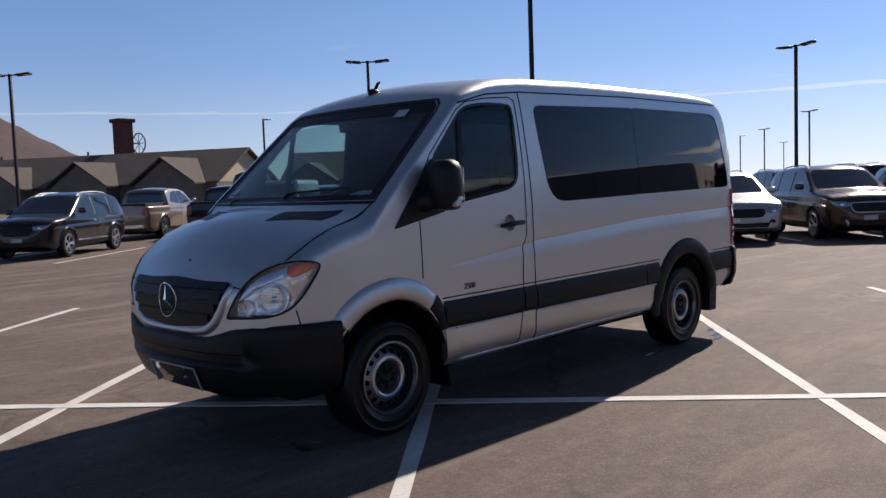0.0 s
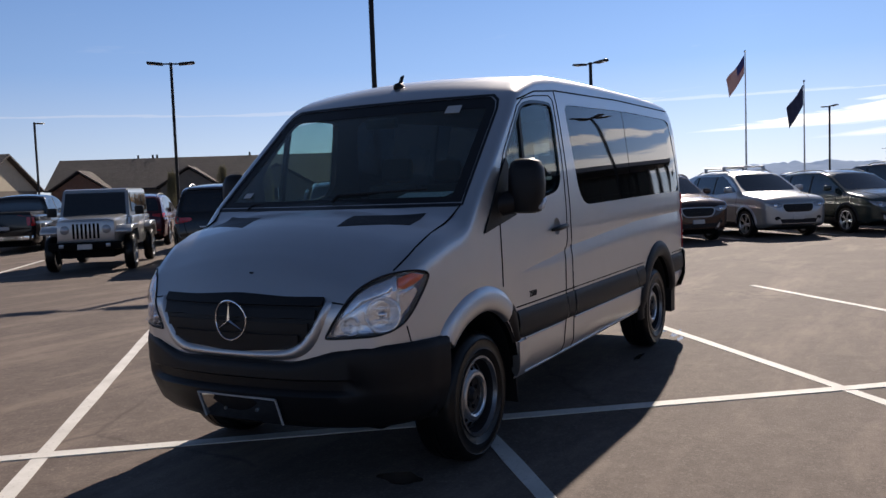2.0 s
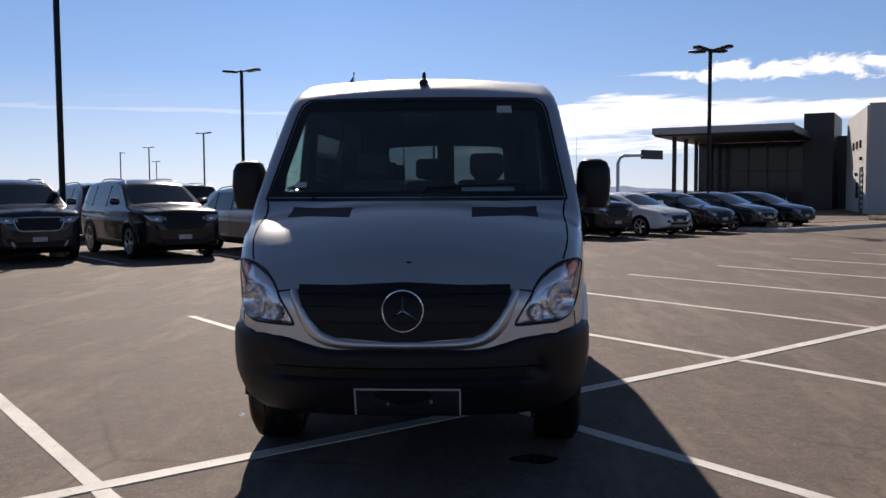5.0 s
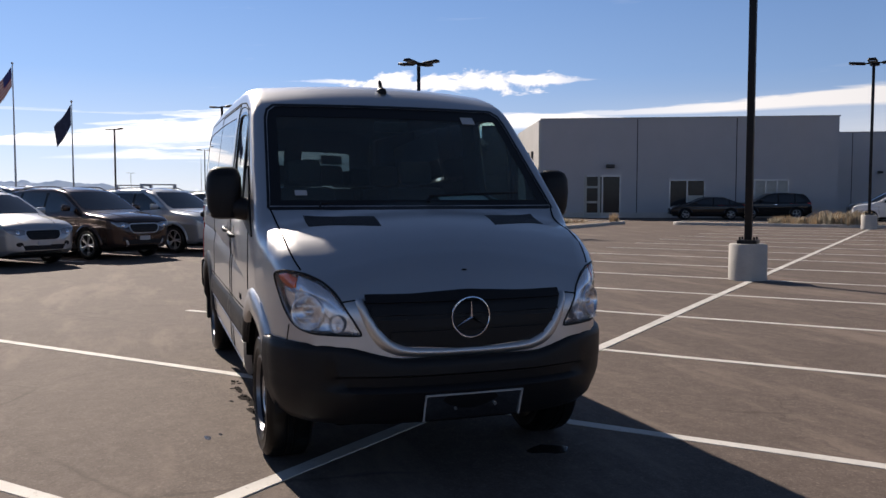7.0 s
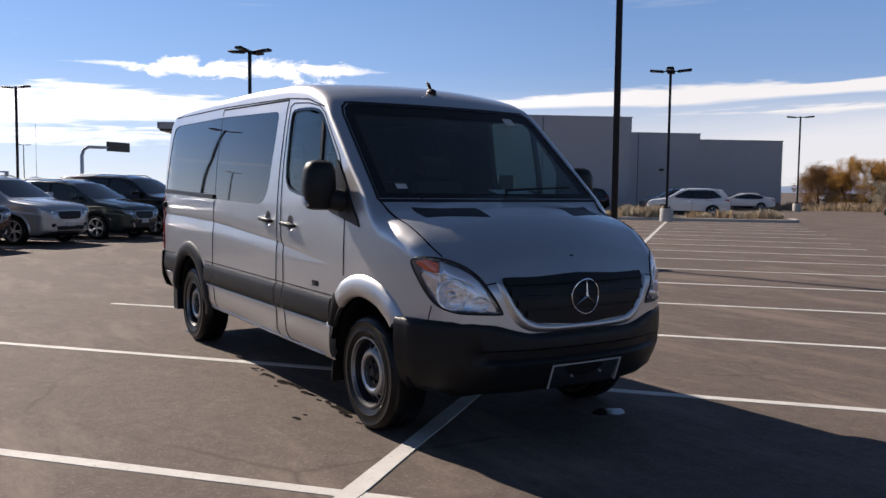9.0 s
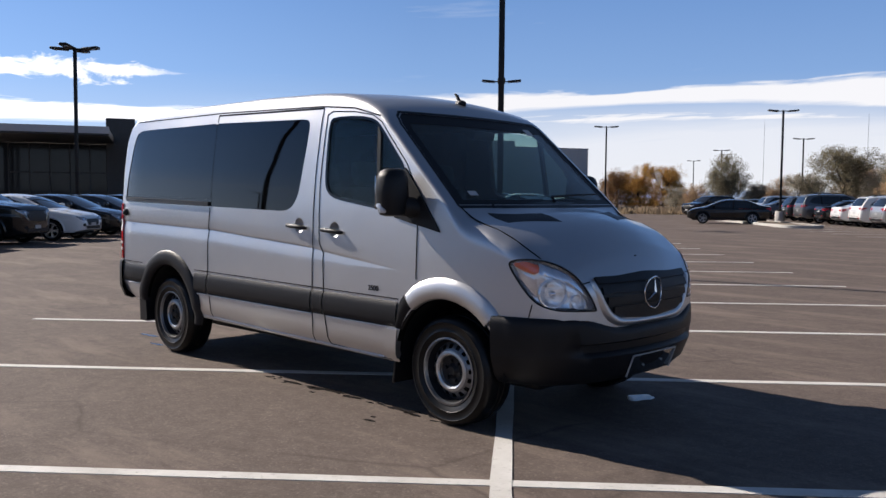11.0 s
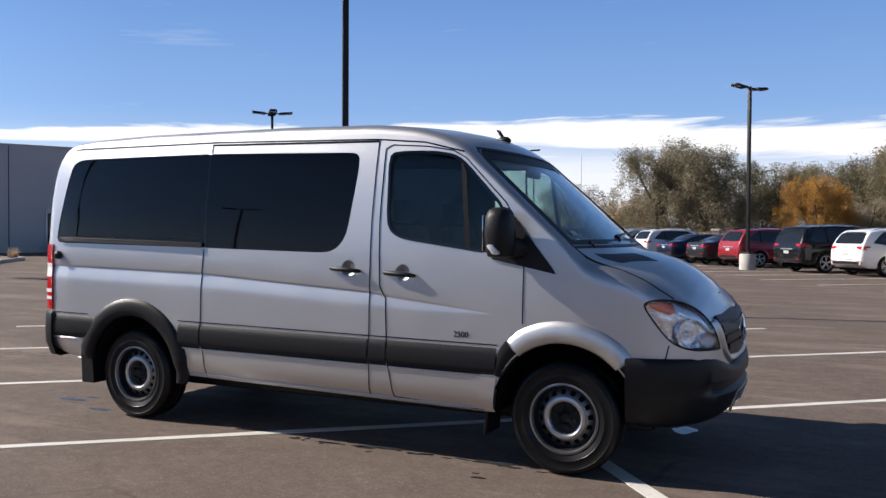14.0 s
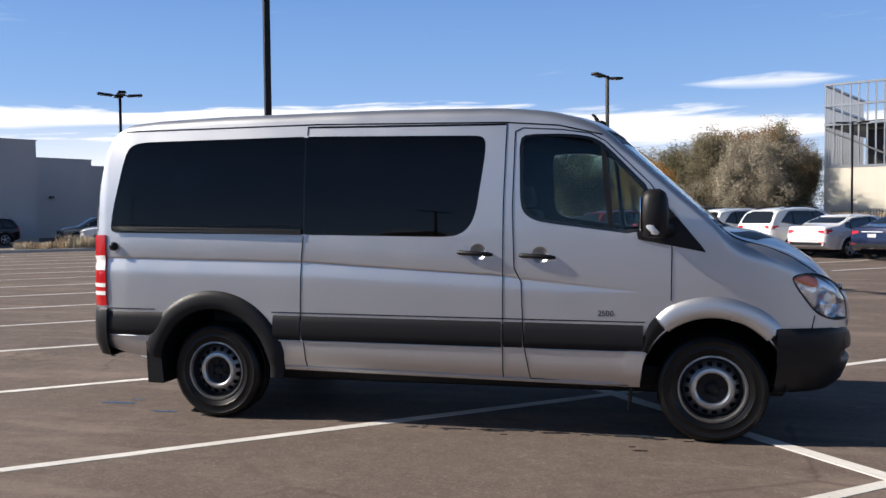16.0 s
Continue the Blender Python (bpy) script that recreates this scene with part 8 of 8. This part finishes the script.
def tree_meshes(seed, leaves=5200, leaf=0.17, spread=0.5):
    """A unit tree, 1 m high: trunk mesh and crown mesh, with limbs and an uneven crown of small leaves in clumps."""
    rnd = random.Random(seed)
    bm = bmesh.new()
    tips = []

    def limb(p, way, length, r, depth):
        pts, rad = [p], [r]
        for i in range(4):
            way = (way + Vector((rnd.uniform(-1, 1), rnd.uniform(-1, 1), rnd.uniform(-0.3, 0.6))) * 0.22).normalized()
            p = p + way * length / 4
            pts.append(p)
            rad.append(r * (1 - 0.6 * (i + 1) / 4))
        tube(bm, pts, rad, 6 if depth < 2 else 4, False)
        if depth >= 3:
            tips.append(p)
            return
        for k in range(rnd.choice((3, 4)) if depth else 6):
            a = rnd.uniform(0, 2 * math.pi)
            out = Vector((math.cos(a), math.sin(a), rnd.uniform(0.1, 1.0))).normalized()
            limb(pts[rnd.choice((2, 3, 4))], (way * 0.5 + out * 0.8).normalized(), length * rnd.uniform(0.5, 0.8), rad[3] * 0.8, depth + 1)
            tips.append(pts[rnd.choice((3, 4))])
    limb(Vector((0, 0, 0)), Vector((0, 0, 1)), 0.36, 0.022, 0)
    for v in bm.verts:
        v.co.x *= spread / 0.42
        v.co.y *= spread / 0.42
    trunk = bpy.data.meshes.new("trunk")
    bm.to_mesh(trunk)
    bm.free()
    tips = [Vector((t.x * spread / 0.42 * 0.84, t.y * spread / 0.42 * 0.84, t.z * 0.96)) for t in tips]
    hi = max(t.z for t in tips)
    verts, faces = [], []
    clumps = [(t + Vector((rnd.gauss(0, 0.03), rnd.gauss(0, 0.03), rnd.gauss(0, 0.02))), rnd.uniform(0.055, 0.11)) for t in tips]
    # hanging skirts of leaves low on the sides
    for k in range(70):
        a = rnd.uniform(0, 2 * math.pi)
        rr = spread * rnd.uniform(0.45, 0.95)
        clumps.append((Vector((rr * math.cos(a) * 0.62, rr * math.sin(a) * 0.62, rnd.uniform(0.04, 0.5))), rnd.uniform(0.05, 0.11)))
    # the body of the crown: an uneven egg of clumps, denser towards its skin
    lumps = [(rnd.uniform(0, 2 * math.pi), rnd.uniform(0.25, 0.9), rnd.uniform(0.75, 1.15)) for _ in range(9)]
    for k in range(130):
        a, zz = rnd.uniform(0, 2 * math.pi), rnd.uniform(0.06, 0.97)
        prof = math.sin(math.pi * min(1.0, zz * 0.82 + 0.16)) ** 0.6
        bulge = 1.0
        for la, lz, lk in lumps:
            bulge += (lk - 0.95) * math.exp(-((zz - lz) / 0.16) ** 2) * max(0.0, math.cos(a - la))
        rr = spread * 0.78 * prof * bulge * (0.35 + 0.65 * math.sqrt(rnd.random()))
        clumps.append((Vector((rr * math.cos(a), rr * math.sin(a), zz * hi)), rnd.uniform(0.05, 0.10)))
    per = leaves // len(clumps) + 1
    for c, r in clumps:
        for _ in range(per):
            p = c + Vector([max(-1.05, min(1.05, rnd.gauss(0, 0.8))) * r * q for q in (0.5, 0.5, 0.62)])
            if p.z < 0.02:
                continue
            s = leaf * 0.1 * rnd.uniform(0.5, 1.2)
            a = ((p - c) / r + Vector((rnd.gauss(0, 1), rnd.gauss(0, 1), rnd.gauss(0.3, 1))) * 0.45).normalized()
            b = (a.orthogonal() + a.cross(a.orthogonal()) * rnd.uniform(-2, 2)).normalized()
            q = a.cross(b)
            i = len(verts)
            verts += [p + b * s, p + q * s * 0.5, p - b * s, p - q * s * 0.5]
            faces.append((i, i + 1, i + 2, i + 3))
    k = 1.0 / max(v.z for v in verts)
    crown = bpy.data.meshes.new("crown")
    crown.from_pydata([v * k for v in verts], [], faces)
    trunk.transform(Matrix.Scale(k, 4))
    trunk.materials.append(M_BARK)
    return trunk, crown


SHAPES = [tree_meshes(s, 66000, 0.066, sp) for s, sp in ((1, 0.40), (2, 0.52), (3, 0.46), (4, 0.60))]
CROWNS = {}


def tree(x, y, h, col, shape, wide=1.0, label=""):
    trunk, crown = SHAPES[shape]
    if (shape, col) not in CROWNS:
        c = crown.copy()
        c.materials.clear()
        c.materials.append(LEAVES[col])
        CROWNS[(shape, col)] = c
    word = {"olive": "olive-green", "yellow": "golden-yellow autumn", "grey": "pale grey-green", "tan": "dry tan", "green": "dark green", "rust": "rusty brown autumn"}[col]
    e = thing("tree", label or f"broad tree with {word} leaves beyond the lot", "tree", pose(x, y, -0.05, 0, 0, (x * 37 + y * 11) % 360) @ Matrix.Diagonal((h * wide, h * wide, h, 1)), "trees beyond the lot")
    new("trunk", trunk).parent = e
    new("crown", CROWNS[(shape, col)]).parent = e
    return e


def polar(az, dist, x0=1.5, y0=-6.2):
    return x0 + dist * math.cos(radians(az)), y0 + dist * math.sin(radians(az))


for az, d, h, col, sh, wide in ((102, 76, 9.3, "olive", 1, 1.0), (98.5, 74, 9.6, "olive", 0, 1.1), (100.2, 80, 10.2, "olive", 2, 0.9), (92.9, 72, 6.3, "yellow", 1, 0.85), (91.2, 74, 5.6, "yellow", 2, 0.8),
                                (95.5, 86, 8.6, "green", 2, 1.1), (92.3, 88, 8.8, "olive", 1, 1.1), (89.3, 86, 8.6, "green", 0, 1.2), (87.2, 78, 8.4, "olive", 2, 1.1), (85.0, 78, 8.0, "green", 1, 1.0),
                                (86.0, 74, 8.6, "grey", 0, 0.95), (88.2, 80, 9.2, "olive", 1, 0.9), (90.2, 83, 8.4, "green", 2, 1.0), (84.4, 79, 9.8, "olive", 2, 0.75), (87.2, 84, 10.2, "rust", 0, 0.9), (85.2, 82, 10.0, "rust", 1, 0.9), (83.5, 88, 10.4, "rust", 2, 0.7), (82.9, 84, 8.2, "olive", 0, 0.7), (84.2, 78, 5.0, "grey", 3, 0.7), (90.0, 76, 4.4, "grey", 3, 1.0),
                                (105.5, 88, 4.6, "grey", 2, 1.0), (104.0, 84, 5.0, "tan", 3, 1.0), (109.6, 90, 4.2, "grey", 1, 1.1), (107.9, 90, 6.9, "olive", 1, 1.1), (111.2, 92, 3.8, "tan", 2, 1.0),
                                (112.4, 94, 3.4, "grey", 0, 1.2), (116.2, 96, 3.2, "tan", 3, 1.0), (114.3, 94, 6.5, "olive", 2, 1.0), (117.4, 98, 3.0, "grey", 3, 0.9), (118.3, 108, 5.8, "yellow", 1, 1.0),
                                (119.8, 109, 6.0, "yellow", 2, 1.0), (121.3, 110, 5.4, "rust", 0, 1.2), (125.5, 112, 5.0, "olive", 1, 1.0), 
                                (106.5, 96, 5.6, "tan", 0, 1.2), (97.0, 92, 6.5, "grey", 3, 1.0), (103.0, 92, 5.8, "rust", 2, 1.0)):
    x, y = polar(az, d)
    tree(x, y, h, col, sh, wide)
for az, d, h, col, sh in ((-147.5, 150, 6.6, "yellow", 1), (-146.3, 146, 6.3, "yellow", 2), (-145.0, 152, 6.0, "rust", 1), (-139.5, 112, 6.0, "green", 0), (-136.6, 112, 6.2, "green", 0), (-133.5, 112, 5.6, "green", 0)):
    x, y = polar(az, d, 4.5, 3)
    tree(x, y, h, col, sh, 0.33 if sh == 0 else 1.0, "slim tree with autumn leaves beside the houses")


def scrub(name, spots, col, label, n=60, size=0.6, thin=0.25):
    """Low clumps of dry grass or brush: one object of many blades."""
    rnd = random.Random(len(spots) + n)
    verts, faces = [], []
    for x, y, r, h, z in spots:
        for _ in range(n):
            a, q = rnd.uniform(0, 2 * math.pi), r * math.sqrt(rnd.random())
            p = Vector((x + q * math.cos(a), y + q * math.sin(a), z))
            w = Vector((math.cos(a + 1.6), math.sin(a + 1.6), 0)) * thin * 0.1 * rnd.uniform(0.6, 1.4)
            tip = p + Vector((math.cos(a) * 0.35 * h * rnd.random(), math.sin(a) * 0.35 * h * rnd.random(), h * rnd.uniform(0.5, 1.0)))
            i = len(verts)
            verts += [p - w, p + w, tip + w * 0.3, tip - w * 0.3]
            faces.append((i, i + 1, i + 2, i + 3))
    me = bpy.data.meshes.new(name)
    me.from_pydata(verts, [], faces)
    me.materials.append(LEAVES[col])
    return tagged(new(name, me), label, "grass", kind="stuff")


spots = []
for u0, u1, v0, v1 in ISLANDS:
    for k in range(int((u1 - u0) * (v1 - v0) / 1.6)):
        u = random.uniform(u0 + 0.4, u1 - 0.4)
        v = random.uniform(v0 + 0.4, v1 - 0.4)
        p = lot(u, v, 0.1)
        if (v0 < -11 and 28.5 < u < 37.5) or v0 > 10 or (-11 < v0 < 0 and (v < -4.6 or -0.6 < v < 3.5)):
            continue          # bare soil along the middle of the bed
        spots.append((p.x, p.y, random.uniform(0.2, 0.5), random.uniform(0.22, 0.62), 0.1))
for k in range(44):
    # a thick stand towards the near end, low bushes along the rest
    v = random.uniform(-4.6, -0.3) if k < 30 else random.uniform(1.3, 6.0)
    p = lot(random.uniform(42.8, 45.2), v, 0.1)
    spots.append((p.x, p.y, random.uniform(0.25, 0.55), random.uniform(0.3, 0.5) + (0.3 if -2.6 < v < 0 else 0.0), 0.1))
scrub("island_grass", spots[::2], "straw", "dry straw-coloured grass tufts on the islands")
scrub("island_shrubs", spots[1::3], "grey", "low grey-green shrubs on the islands", 90, thin=0.5)
spots = []
for k in range(420):
    az = random.uniform(72, 128)
    x, y = polar(az, random.uniform(62, 70) if az < 104 else random.uniform(80, 90))
    spots.append((x, y, random.uniform(0.6, 1.6), random.uniform(0.6, 1.7) if az < 104 else random.uniform(0.3, 0.8), 0.0))
scrub("dry_grass_bank", spots, "straw", "dry tan grass and weeds along the lot edge", 60, thin=0.7)
